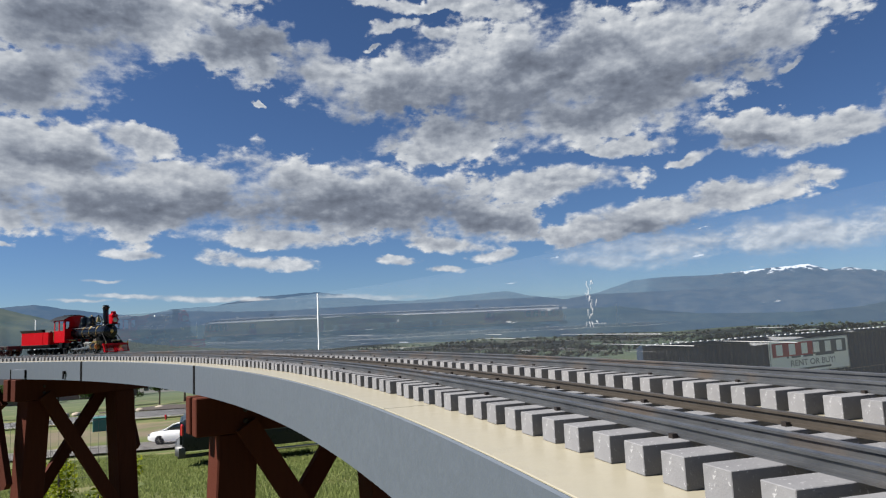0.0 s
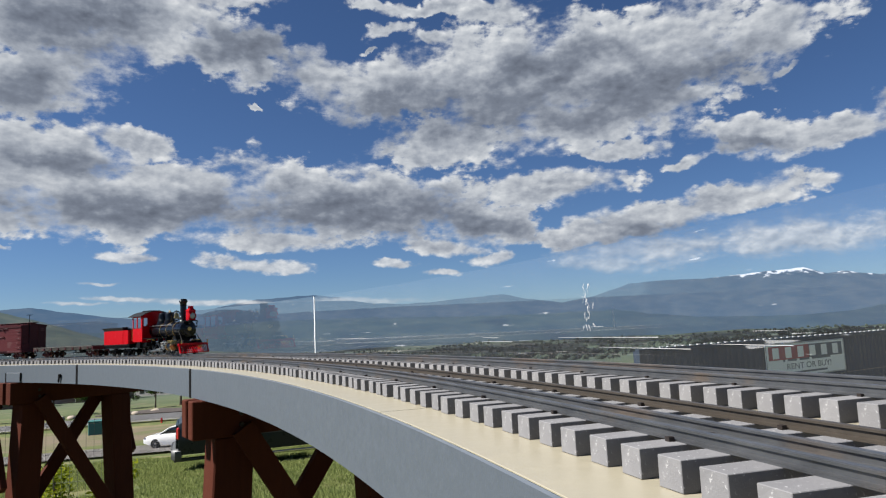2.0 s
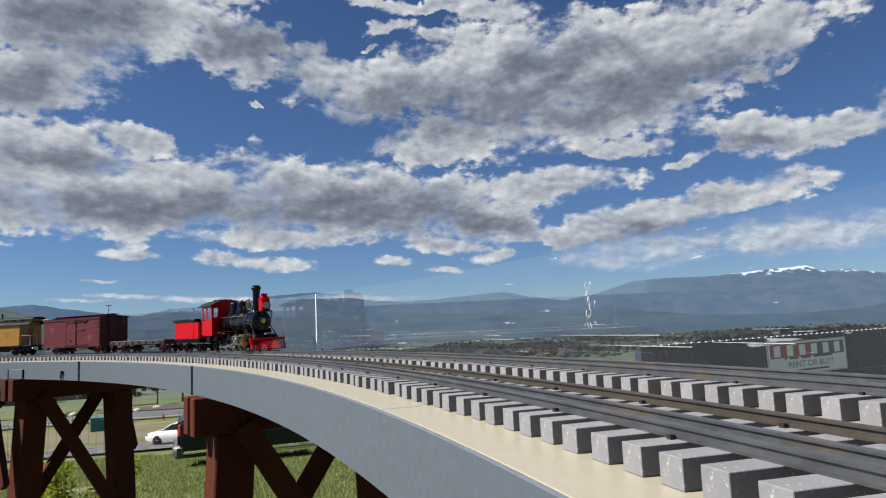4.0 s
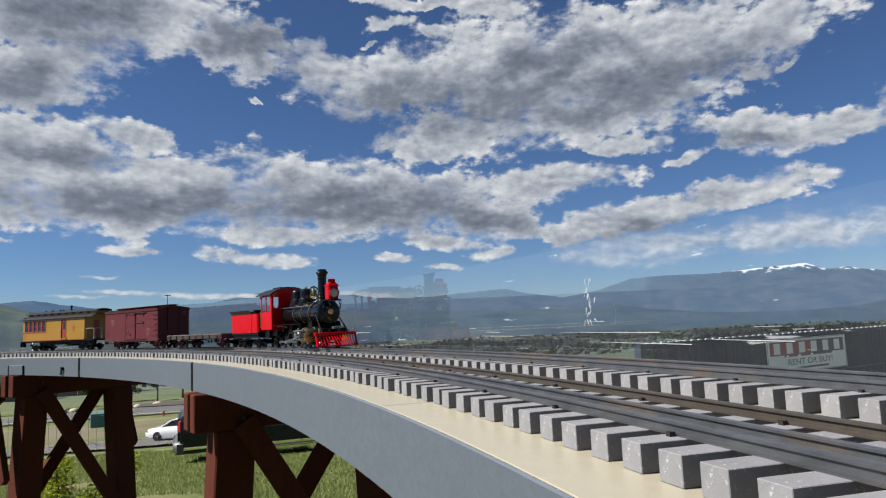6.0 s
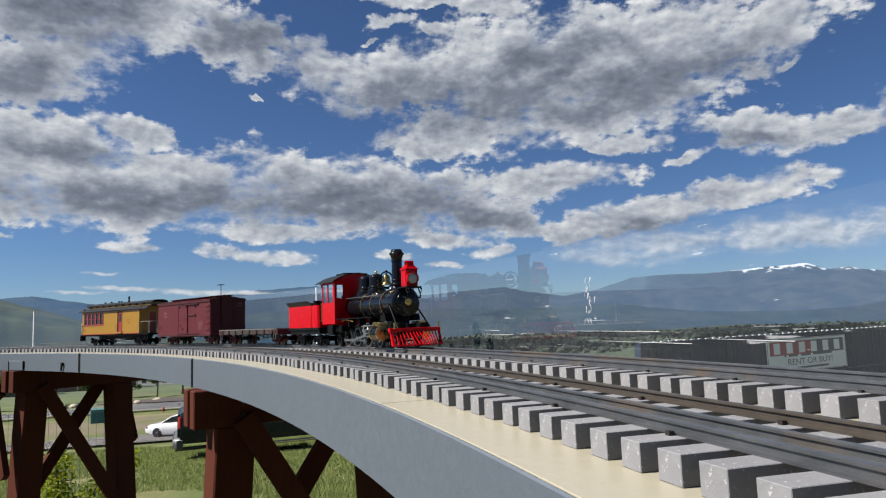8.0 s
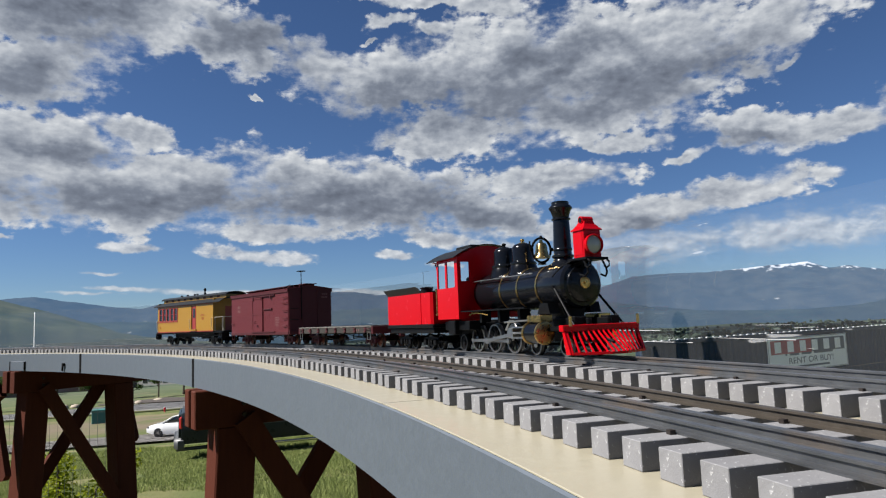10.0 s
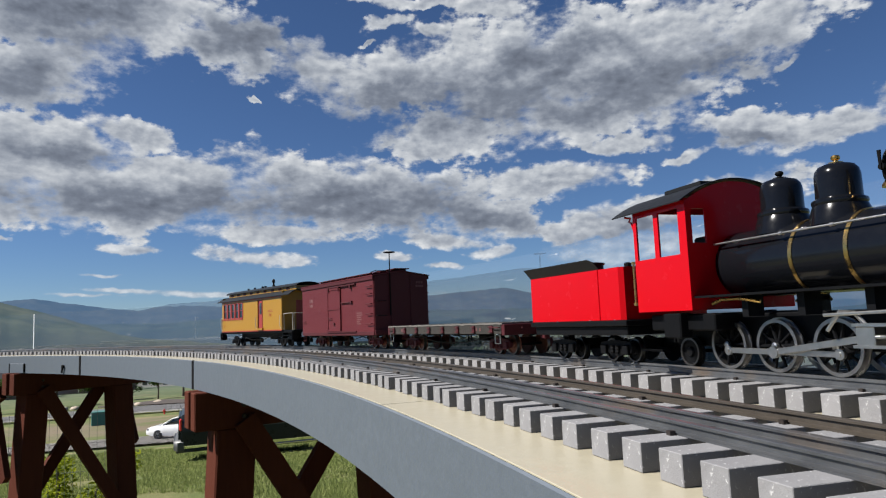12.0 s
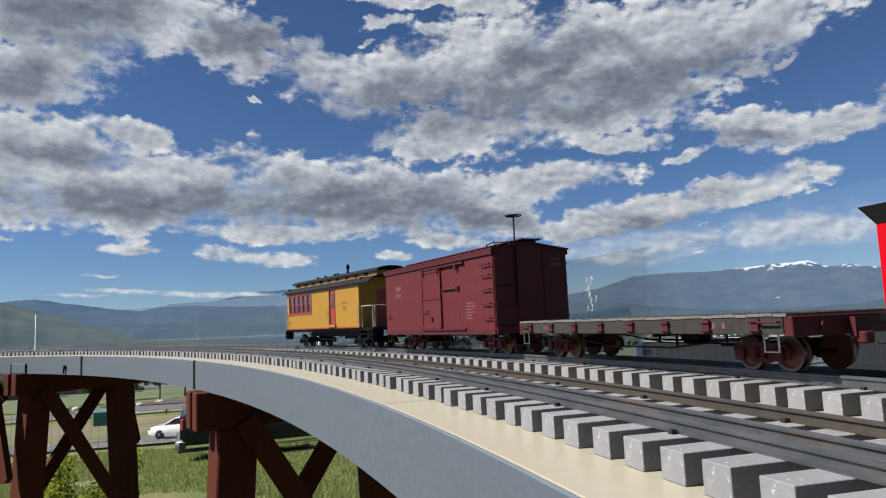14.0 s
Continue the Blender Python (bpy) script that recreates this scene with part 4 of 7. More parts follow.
    def cab_front(bm):
        """Front wall with two windows either side of the boiler."""
        yo, z0, z1, x1, t = 0.050, 0.046, 0.1325, -0.0995, 0.0016
        for ya, yb in ((-yo + t, -0.0445), (-0.0315, 0.0315), (0.0445, yo - t)):
            box(bm, x1 - t, x1, ya, yb, z0, z1)
        for sgn in (-1, 1):
            ya, yb = sorted((sgn * 0.0315, sgn * 0.0445))
            box(bm, x1 - t, x1, ya, yb, z0, 0.0985)
            box(bm, x1 - t, x1, ya, yb, 0.1255, z1)
        prism(bm, cab_arch(), x1 - t, x1, 'YZ')
    cabin = simple("cab", e, M_RED, lambda bm: box(bm, -0.1694, -0.1011, -0.0484, 0.0484, 0.046, 0.048), "glossy red cab with open windows")
    simple("side_panel", cabin, M_RED, cab_sides)
    simple("front_wall", cabin, M_RED, cab_front)
    simple("rear_arch", cabin, M_RED, lambda bm: prism(bm, cab_arch(), -0.171, -0.1694, 'YZ'))

    def roof(bm):
        n = 20
        out = [(0.0565 * (1 - 2 * i / n), 0.1318 + 0.0190 * (1 - (1 - 2 * i / n) ** 2)) for i in range(n + 1)]
        inn = [(0.0565 * (1 - 2 * i / n), 0.1308 + 0.0190 * (1 - (1 - 2 * i / n) ** 2)) for i in range(n, -1, -1)]
        prism(bm, out + inn, -0.194, -0.0965, 'YZ')
        box(bm, -0.164, -0.116, -0.020, 0.020, 0.1482, 0.1520, 0.0005)
    simple("cab_roof", cabin, M_ROOF, roof, "dark arched cab roof")
    simple("roof_bracket", cabin, M_RED, lambda bm: [tube(bm, [(-0.183, y, 0.118), (-0.186, y, 0.125), (-0.190, y, 0.1268), (-0.187, y, 0.1295), (-0.196, y, 0.1315)], 0.0010) for y in (-0.0485, 0.0485)], dx=0.011)
    simple("handrail", cabin, M_BRASS, lambda bm: [rod(bm, (-0.1845, y, 0.052), (-0.1845, y, 0.090), 0.0009) for y in (-0.0505, 0.0505)] + [lathe(bm, [(0.0018, z), (0.0018, z + 0.0025)], (-0.1845, y, 0), 'Z', 8) for y in (-0.0505, 0.0505) for z in (0.052, 0.088)], dx=0.011)
    simple("backhead", e, M_SATIN, lambda bm: (box(bm, -0.135, -0.114, -0.026, 0.026, 0.055, 0.105, 0.002), lathe(bm, [(0.006, -0.137), (0.006, -0.133)], (0, 0.03, 0.108), 'X', 12), rod(bm, (-0.137, 0.03, 0.100), (-0.137, 0.042, 0.118), 0.001)), dx=0.012)
    simple("cab_step", e, M_SATIN, lambda bm: [box(bm, -0.181, -0.152, y - 0.004, y + 0.004, 0.013, 0.015) or box(bm, x, x + 0.0016, y - 0.003, y + 0.003, 0.013, 0.046) for y in (-0.046, 0.046) for x in (-0.181, -0.154)], dx=0.011)
    simple("injector", e, M_SATIN, lambda bm: [box(bm, -0.150, -0.128, y - 0.006, y + 0.006, 0.024, 0.044, 0.001) for y in (-0.043, 0.043)], dx=0.011)
    # running boards, handrails, pipes
    for y in (-0.040, 0.040):
        simple("running_board", e, M_SATIN, lambda bm: box(bm, -0.0990, 0.072, y - 0.0075, y + 0.0075, 0.0550, 0.0566))
        simple("boiler_handrail", e, M_STEEL, lambda bm: (rod(bm, (-0.098, y * 0.66, 0.0965), (0.060, y * 0.66, 0.0965), 0.0008, seg=8), [lathe(bm, [(0.0015, x - 0.0015), (0.0015, x + 0.0015)], (0, y * 0.655, 0.0963), 'X', 8) for x in (-0.075, -0.030, 0.012, 0.055)]), "thin bright handrail along the boiler")
        simple("feed_pipe", e, M_BRASS, lambda bm: tube(bm, [(-0.100, y, 0.050), (-0.090, y, 0.053), (-0.070, y, 0.053), (-0.06, y * 0.8, 0.050)], 0.0013), "copper feed pipe", dx=0.012)
        simple("board_bracket", e, M_SATIN, lambda bm: [box(bm, x, x + 0.006, y * 0.6, y * 0.95, 0.040, 0.057) if y > 0 else box(bm, x, x + 0.006, y * 0.95, y * 0.6, 0.040, 0.057) for x in (-0.06, -0.01, 0.04)])
        # cylinders and valve chest
        cyl = simple("cylinder", e, M_BLACK, lambda bm: lathe(bm, [(0.0112, 0.0965), (0.0118, 0.097), (0.0118, 0.1215)], (0, y * 1.07, 0.0265), 'X', 28), "black cylinder with brass cover", True, -0.0175)
        simple("cylinder_cover", cyl, M_BRASS, lambda bm: [lathe(bm, [(0.0126, x), (0.0130, x + 0.0005), (0.0130, x + 0.0025), (0.0115, x + 0.003)], (0, y * 1.07, 0.0265), 'X', 24) for x in (0.1215, 0.0940)] + [lathe(bm, [(0.0011, 0.124), (0.0011, 0.1255)], (0, y * 1.07 + 0.0104 * math.cos(a), 0.0265 + 0.0104 * math.sin(a)), 'X', 6) for a in [math.pi / 3 * i for i in range(6)]], "bolted brass cylinder cover", True, -0.0175)
        simple("valve_chest", cyl, M_BRASS, lambda bm: box(bm, 0.096, 0.124, y - 0.0085, y + 0.0085, 0.0385, 0.0465, 0.0008), dx=-0.0175)
        simple("steam_chest_cover", cyl, M_SATIN, lambda bm: prism(bm, [(0.098, 0.0477), (0.124, 0.0477), (0.120, 0.0600), (0.104, 0.0600)], y * 0.70 - 0.007, y * 0.70 + 0.007), dx=-0.0175)
        simple("slide_bar", e, M_STEEL, lambda bm: [box(bm, 0.052, 0.0940, y * 1.07 - 0.002, y * 1.07 + 0.002, z, z + 0.0018) for z in (0.0200, 0.0325)] + [rod(bm, (0.060, y * 1.07, 0.0265), (0.090, y * 1.07, 0.0265), 0.0013)], "bright steel slide bars", True, -0.0175)
        simple("valve_rod", e, M_STEEL, lambda bm: (rod(bm, (0.030, y * 1.02, 0.0395), (0.096, y * 1.02, 0.0415), 0.0011), tube(bm, [(0.030, y * 0.98, 0.030), (0.040, y * 0.98, 0.0415), (0.050, y * 0.98, 0.0405), (0.058, y * 0.98, 0.032)], 0.0013)), dx=-0.0175)
        # braces from the smokebox to the pilot beam
        simple("smokebox_brace", e, M_SATIN, lambda bm: (rod(bm, (0.118, y * 0.66, 0.0775), (0.162, y * 0.80, 0.0345), 0.0014), lathe(bm, [(0.0028, 0.0765), (0.0028, 0.0790)], (0.118, y * 0.67, 0), 'Z', 10)), dx=-0.014)
        simple("flag_holder", e, M_BRASS, lambda bm: lathe(bm, [(0.0016, 0.034), (0.0016, 0.044), (0.0008, 0.0445)], (0.172, y * 1.1, 0), 'Z', 8), dx=-0.014)
    # pilot (cow catcher)
    def pilot(bm):
        box(bm, 0.164, 0.172, -0.0500, 0.0500, 0.0280, 0.0350, 0.0006)
        out = [(0.172, -0.047), (0.182, -0.047), (0.200, -0.010), (0.200, 0.010), (0.182, 0.047), (0.172, 0.047)]
        prism(bm, out, 0.0040, 0.0066, 'XY')
        for y in (-0.0475, 0.0475):
            prism(bm, [(0.168, 0.028), (0.172, 0.028), (0.182, 0.0045), (0.174, 0.0045)], y - 0.0012, y + 0.0012)
    def slats(bm):
        n = 15
        for i in range(n):
            f = -1 + 2 * i / (n - 1)
            yb = f * 0.0455
            xb = 0.182 + 0.018 * min(1, (1 - abs(f)) / 0.8)
            rod(bm, (0.1705, f * 0.045, 0.0300), (xb - 0.001, yb, 0.0062), 0.00125, seg=6)
    catcher = simple("pilot", e, M_RED, pilot, "bright red slatted pilot", dx=-0.019)
    simple("pilot_slat", catcher, M_RED, slats, dx=-0.019)
    simple("coupler", e, M_SATIN, lambda bm: rod(bm, (0.150, 0, 0.022), (0.172, 0, 0.016), 0.0018))
    simple("drawbar", e, M_SATIN, lambda bm: box(bm, -0.184, -0.164, -0.005, 0.005, 0.018, 0.026))
    simple("pilot_deck", e, M_SATIN, lambda bm: (box(bm, 0.125, 0.165, -0.038, 0.038, 0.029, 0.0335), box(bm, 0.146, 0.160, -0.030, -0.014, 0.0337, 0.044, 0.001), box(bm, 0.146, 0.160, 0.014, 0.030, 0.0337, 0.044, 0.001)), dx=-0.0145)
    for x, r, sp in ((-0.0935, 0.0187, 10), (-0.0455, 0.0187, 10), (0.0050, 0.0187, 10)):
        wheelset(e, x, r, 0.0200, M_SATIN, sp, "driving_wheelset")
    for x in (0.057, 0.120):
        wheelset(e, x, 0.0118, 0.0200, M_SATIN, 0, "leading_wheelset")
    wheelset(e, -0.140, 0.0118, 0.0200, M_SATIN, 0, "trailing_wheelset")
    # side rods: the crank turns with the drivers
    for sgn in (-1, 1):
        y = sgn * 0.0288
        def coupling(bm):
            box(bm, -0.0935, 0.0050, y - 0.0008, y + 0.0008, -0.0020, 0.0020, 0.0003)
            for x in (-0.0935, -0.0455, 0.0050):
                lathe(bm, [(0.0036, y - 0.0012), (0.0036, y + 0.0012)], (x, 0, 0), 'Y', 14)
                lathe(bm, [(0.0015, y - 0.002), (0.0015, y + 0.002)], (x, 0, 0), 'Y', 8)
        ob = simple("coupling_rod", e, M_STEEL, coupling, "bright steel coupling rod")
        RODS.append(("couple", ob, sgn))

        y2 = sgn * 0.0322
        def conn(bm):
            box(bm, 0, 0.083, y2 - 0.0008, y2 + 0.0008, -0.0022, 0.0022, 0.0003)
            lathe(bm, [(0.0042, y2 - 0.0013), (0.0042, y2 + 0.0013)], (0, 0, 0), 'Y', 14)
        ob = simple("connecting_rod", e, M_STEEL, conn, "bright steel connecting rod")
        RODS.append(("connect", ob, sgn))
        ob = simple("crosshead", e, M_STEEL, lambda bm: (box(bm, -0.006, 0.006, sgn * 0.0345 - 0.001 if sgn > 0 else sgn * 0.0445, sgn * 0.0445 if sgn > 0 else sgn * 0.0345 + 0.001, -0.0058, 0.0058, 0.0006), rod(bm, (0.006, sgn * 0.0428, 0), (0.026, sgn * 0.0428, 0), 0.0013)), "steel crosshead")
        RODS.append(("cross", ob, sgn))
    return e


def bogie(parent, x, mat, frame_mat, wb=0.036, r=0.0118, half=0.0305):
    b = simple("bogie", parent, frame_mat, lambda bm: ([prism(bm, [(x - wb / 2 - 0.008, 0.0150), (x - wb / 2 - 0.006, 0.0190), (x - 0.008, 0.0205), (x + 0.008, 0.0205), (x + wb / 2 + 0.006, 0.0190), (x + wb / 2 + 0.008, 0.0150), (x + wb / 2 + 0.006, 0.0090), (x + wb / 2 - 0.004, 0.0095), (x + 0.006, 0.0060), (x - 0.006, 0.0060), (x - wb / 2 + 0.004, 0.0095), (x - wb / 2 - 0.006, 0.0090)], y - 0.0022, y + 0.0022) for y in (-half, half)],
                                                       box(bm, x - 0.006, x + 0.006, -half, half, 0.013, 0.021)))
    for dx in (-wb / 2, wb / 2):
        simple("axle_box", b, frame_mat, lambda bm: [box(bm, x + dx - 0.0042, x + dx + 0.0042, y - 0.0018, y + 0.0018, 0.0075, 0.0165, 0.0007) for y in (-half - 0.0035, half + 0.0035)])
    simple("bogie_spring", b, frame_mat, lambda bm: [lathe(bm, [(0.0022, 0.0085), (0.0026, 0.0100), (0.0022, 0.0115), (0.0026, 0.0130), (0.0022, 0.0145), (0.0026, 0.016)], (x + dx, y, 0), 'Z', 10) for y in (-half - 0.003, half + 0.003) for dx in (-0.004, 0.004)])
    for dx in (-wb / 2, wb / 2):
        wheelset(parent, x + dx, r, 0.0200, mat, 0)


def build_tender():
    t = group_of("tender", "red model locomotive tender with dark flared coal collar", "tender")
    L = 0.083

    def tank(bm):
        out = [(-L, -0.0495), (L - 0.030, -0.0495), (L - 0.004, -0.0495), (L, -0.046), (L, 0.046), (L - 0.004, 0.0495), (-L, 0.0495)]
        prism(bm, out, 0.0400, 0.0880, 'XY')
    simple("tank", t, M_RED, tank, "glossy red tank")
    simple("tank_seam", t, M_RED, lambda bm: [rod(bm, (L - 0.036, y, 0.0403), (L - 0.036, y, 0.0877), 0.0007, seg=6) for y in (-0.0497, 0.0497)])

    def collar(bm):
        for sgn in (-1, 1):
            a = [(-L, 0.0495, 0.0881), (L - 0.034, 0.0495, 0.0881), (L - 0.038, 0.0535, 0.0955), (L - 0.046, 0.0545, 0.0985), (-L - 0.006, 0.0550, 0.0985)]
            vs = [bm.verts.new((p[0], sgn * p[1], p[2])) for p in a]
            ws = [bm.verts.new((p[0], sgn * (p[1] - 0.0012), p[2])) for p in a]
            bm.faces.new(vs)
            bm.faces.new(ws)
            for i in range(len(a)):
                bm.faces.new((vs[i], vs[(i + 1) % len(a)], ws[(i + 1) % len(a)], ws[i]))
        a = [bm.verts.new(p) for p in ((-L, -0.0495, 0.0881), (-L, 0.0495, 0.0881), (-L - 0.006, 0.0550, 0.0985), (-L - 0.006, -0.0550, 0.0985))]
        b = [bm.verts.new(v.co + Vector((0.0012, 0, 0))) for v in a]
        bm.faces.new(a)
        bm.faces.new(b)
        for i in range(4):
            bm.faces.new((a[i], a[(i + 1) % 4], b[(i + 1) % 4], b[i]))
    simple("coal_collar", t, M_ROOF, collar, "dark flared coal collar")
    simple("filler", t, M_SATIN, lambda bm: (lathe(bm, [(0.010, 0.0881), (0.010, 0.0990), (0.0115, 0.0995), (0.0115, 0.1010), (0.005, 0.1020)], (-0.03, 0, 0), 'Z', 20)), "", True)
    simple("tool_box", t, M_SATIN, lambda bm: [lathe(bm, [(0.0035, 0.0881), (0.0035, 0.0915), (0.002, 0.0925)], (L - 0.008, y, 0), 'Z', 10) for y in (-0.035, 0.035)])
    simple("tender_frame", t, M_SATIN, lambda bm: (box(bm, -L - 0.004, L + 0.004, -0.0500, 0.0500, 0.0345, 0.0397, 0.0006), box(bm, -L, L, -0.046, 0.046, 0.0260, 0.0343, 0.0006)))
    simple("rivet", t, M_STEEL, lambda bm: [lathe(bm, [(0.0009, 0.0), (0.0007, 0.0008)], (x, y, 0.0398), 'Z', 6) for x in (-0.03, 0.03, 0.07) for y in (-0.0498, 0.0498)])
    simple("drawbar", t, M_SATIN, lambda bm: (box(bm, L, L + 0.012, -0.004, 0.004, 0.018, 0.026), box(bm, -L - 0.012, -L, -0.004, 0.004, 0.018, 0.026)))
    for x in (-0.047, 0.045):
        bogie(t, x, M_SATIN, M_SATIN, 0.034, 0.0112)
    return t


def build_flatcar():
    f = group_of("flat_wagon", "flat wagon with weathered grey board deck and rusty bogies", "wagon")
    L = 0.1870
    n = 34
    bw = 2 * L / n
    bm = bmesh.new()
    box(bm, 0.0002, bw - 0.0002, -0.0560, 0.0560, 0.0385, 0.0405)
    me = bpy.data.meshes.new("deck_plank")
    bm.to_mesh(me)
    bm.free()
    me.materials.append(M_GREYWOOD)
    for i in range(n):
        ob = new("deck_plank", me)
        ob.parent = f
        ob.matrix_local = pose(-L + i * bw, 0, 0.0002 * (i % 3))
    for y in (-0.0535, 0.0535):
        sill = simple("side_sill", f, M_DARKWOOD, lambda bm: box(bm, -L + 0.004, L - 0.004, y - 0.0018, y + 0.0018, 0.0270, 0.0389, 0.0004), "dark weathered side sill")
        for k in range(8):
            x = -L + 0.026 + k * (2 * L - 0.052) / 7
            simple("stake_pocket", f, M_OXDARK, lambda bm: (box(bm, x - 0.0045, x + 0.0045, y + (0.0019 if y > 0 else -0.0050), y + (0.0050 if y > 0 else -0.0019), 0.0290, 0.0305, 0.0003), box(bm, x - 0.0045, x + 0.0045, y + (0.0019 if y > 0 else -0.0050), y + (0.0050 if y > 0 else -0.0019), 0.0350, 0.0365, 0.0003), box(bm, x - 0.0032, x + 0.0032, y + (0.0019 if y > 0 else -0.0036), y + (0.0036 if y > 0 else -0.0019), 0.0280, 0.0375)))
        simple("grab_iron", f, M_OXDARK, lambda bm: [tube(bm, [(x - 0.008, y, 0.0350), (x - 0.008, y * 1.09, 0.0350), (x + 0.008, y * 1.09, 0.0350), (x + 0.008, y, 0.0350)], 0.0007) for x in (-L + 0.014, L - 0.014)])
        simple("step_iron", f, M_STEEL, lambda bm: [tube(bm, [(x - 0.006, y, 0.0285), (x - 0.006, y, 0.0155), (x + 0.006, y, 0.0155), (x + 0.006, y, 0.0285)], 0.0007) for x in (-L + 0.010, L - 0.016)])
        simple("truss_rod", f, M_SATIN, lambda bm: tube(bm, [(-L + 0.05, y * 0.6, 0.0245), (-0.045, y * 0.6, 0.0145), (0.045, y * 0.6, 0.0145), (L - 0.05, y * 0.6, 0.0245)], 0.0008))
        simple("car_number", f, M_LETTER, lambda bm: [box(bm, x, x + 0.0028, y + (0.0019 if y > 0 else -0.0022), y + (0.0022 if y > 0 else -0.0019), 0.0310, 0.0350) for x in (-0.132, -0.127, -0.122, -0.117, 0.12, 0.13)])
    for x in (-L, L):
        simple("end_sill", f, M_OXDARK, lambda bm: (box(bm, x - 0.0035, x + 0.0035, -0.0553, 0.0553, 0.0255, 0.0388, 0.0006), prism(bm, [(-0.006, 0.0235), (0.006, 0.0235), (0.006, 0.0365), (-0.006, 0.0365)], x + (0.003 if x > 0 else -0.008), x + (0.008 if x > 0 else -0.003), 'YZ'), [lathe(bm, [(0.0022, x + (0.0036 if x > 0 else -0.0055)), (0.0022, x + (0.0055 if x > 0 else -0.0036))], (0, y, 0.0325), 'X', 8) for y in (-0.03, 0.03)]), "dark oxide red end sill")
        simple("coupler", f, M_OXDARK, lambda bm: box(bm, *sorted((x + (0.003 if x > 0 else -0.003), x + (0.013 if x > 0 else -0.013))), -0.0045, 0.0045, 0.019, 0.027, 0.001))
    simple("centre_frame", f, M_SATIN, lambda bm: (box(bm, -L + 0.004, L - 0.004, -0.012, 0.012, 0.026, 0.0388), [box(bm, x - 0.002, x + 0.002, -0.050, 0.050, 0.0245, 0.0388) for x in (-0.045, 0.045)], [rod(bm, (x, y, 0.0145), (x, y, 0.0245), 0.0012) for x in (-0.045, 0.045) for y in (-0.0265, 0.0265)]))
    simple("brake_cylinder", f, M_SATIN, lambda bm: (lathe(bm, [(0.0075, -0.012), (0.008, -0.010), (0.008, 0.012), (0.004, 0.015)], (0.012, 0.022, 0.022), 'X', 14), rod(bm, (-0.06, 0.02, 0.018), (0.08, 0.02, 0.018), 0.0008), box(bm, 0.05, 0.075, 0.015, 0.019, 0.0135, 0.016)))
    for x in (-0.140, 0.140):
        bogie(f, x, M_RUST, M_OXDARK, 0.0345, 0.0125)
    return f


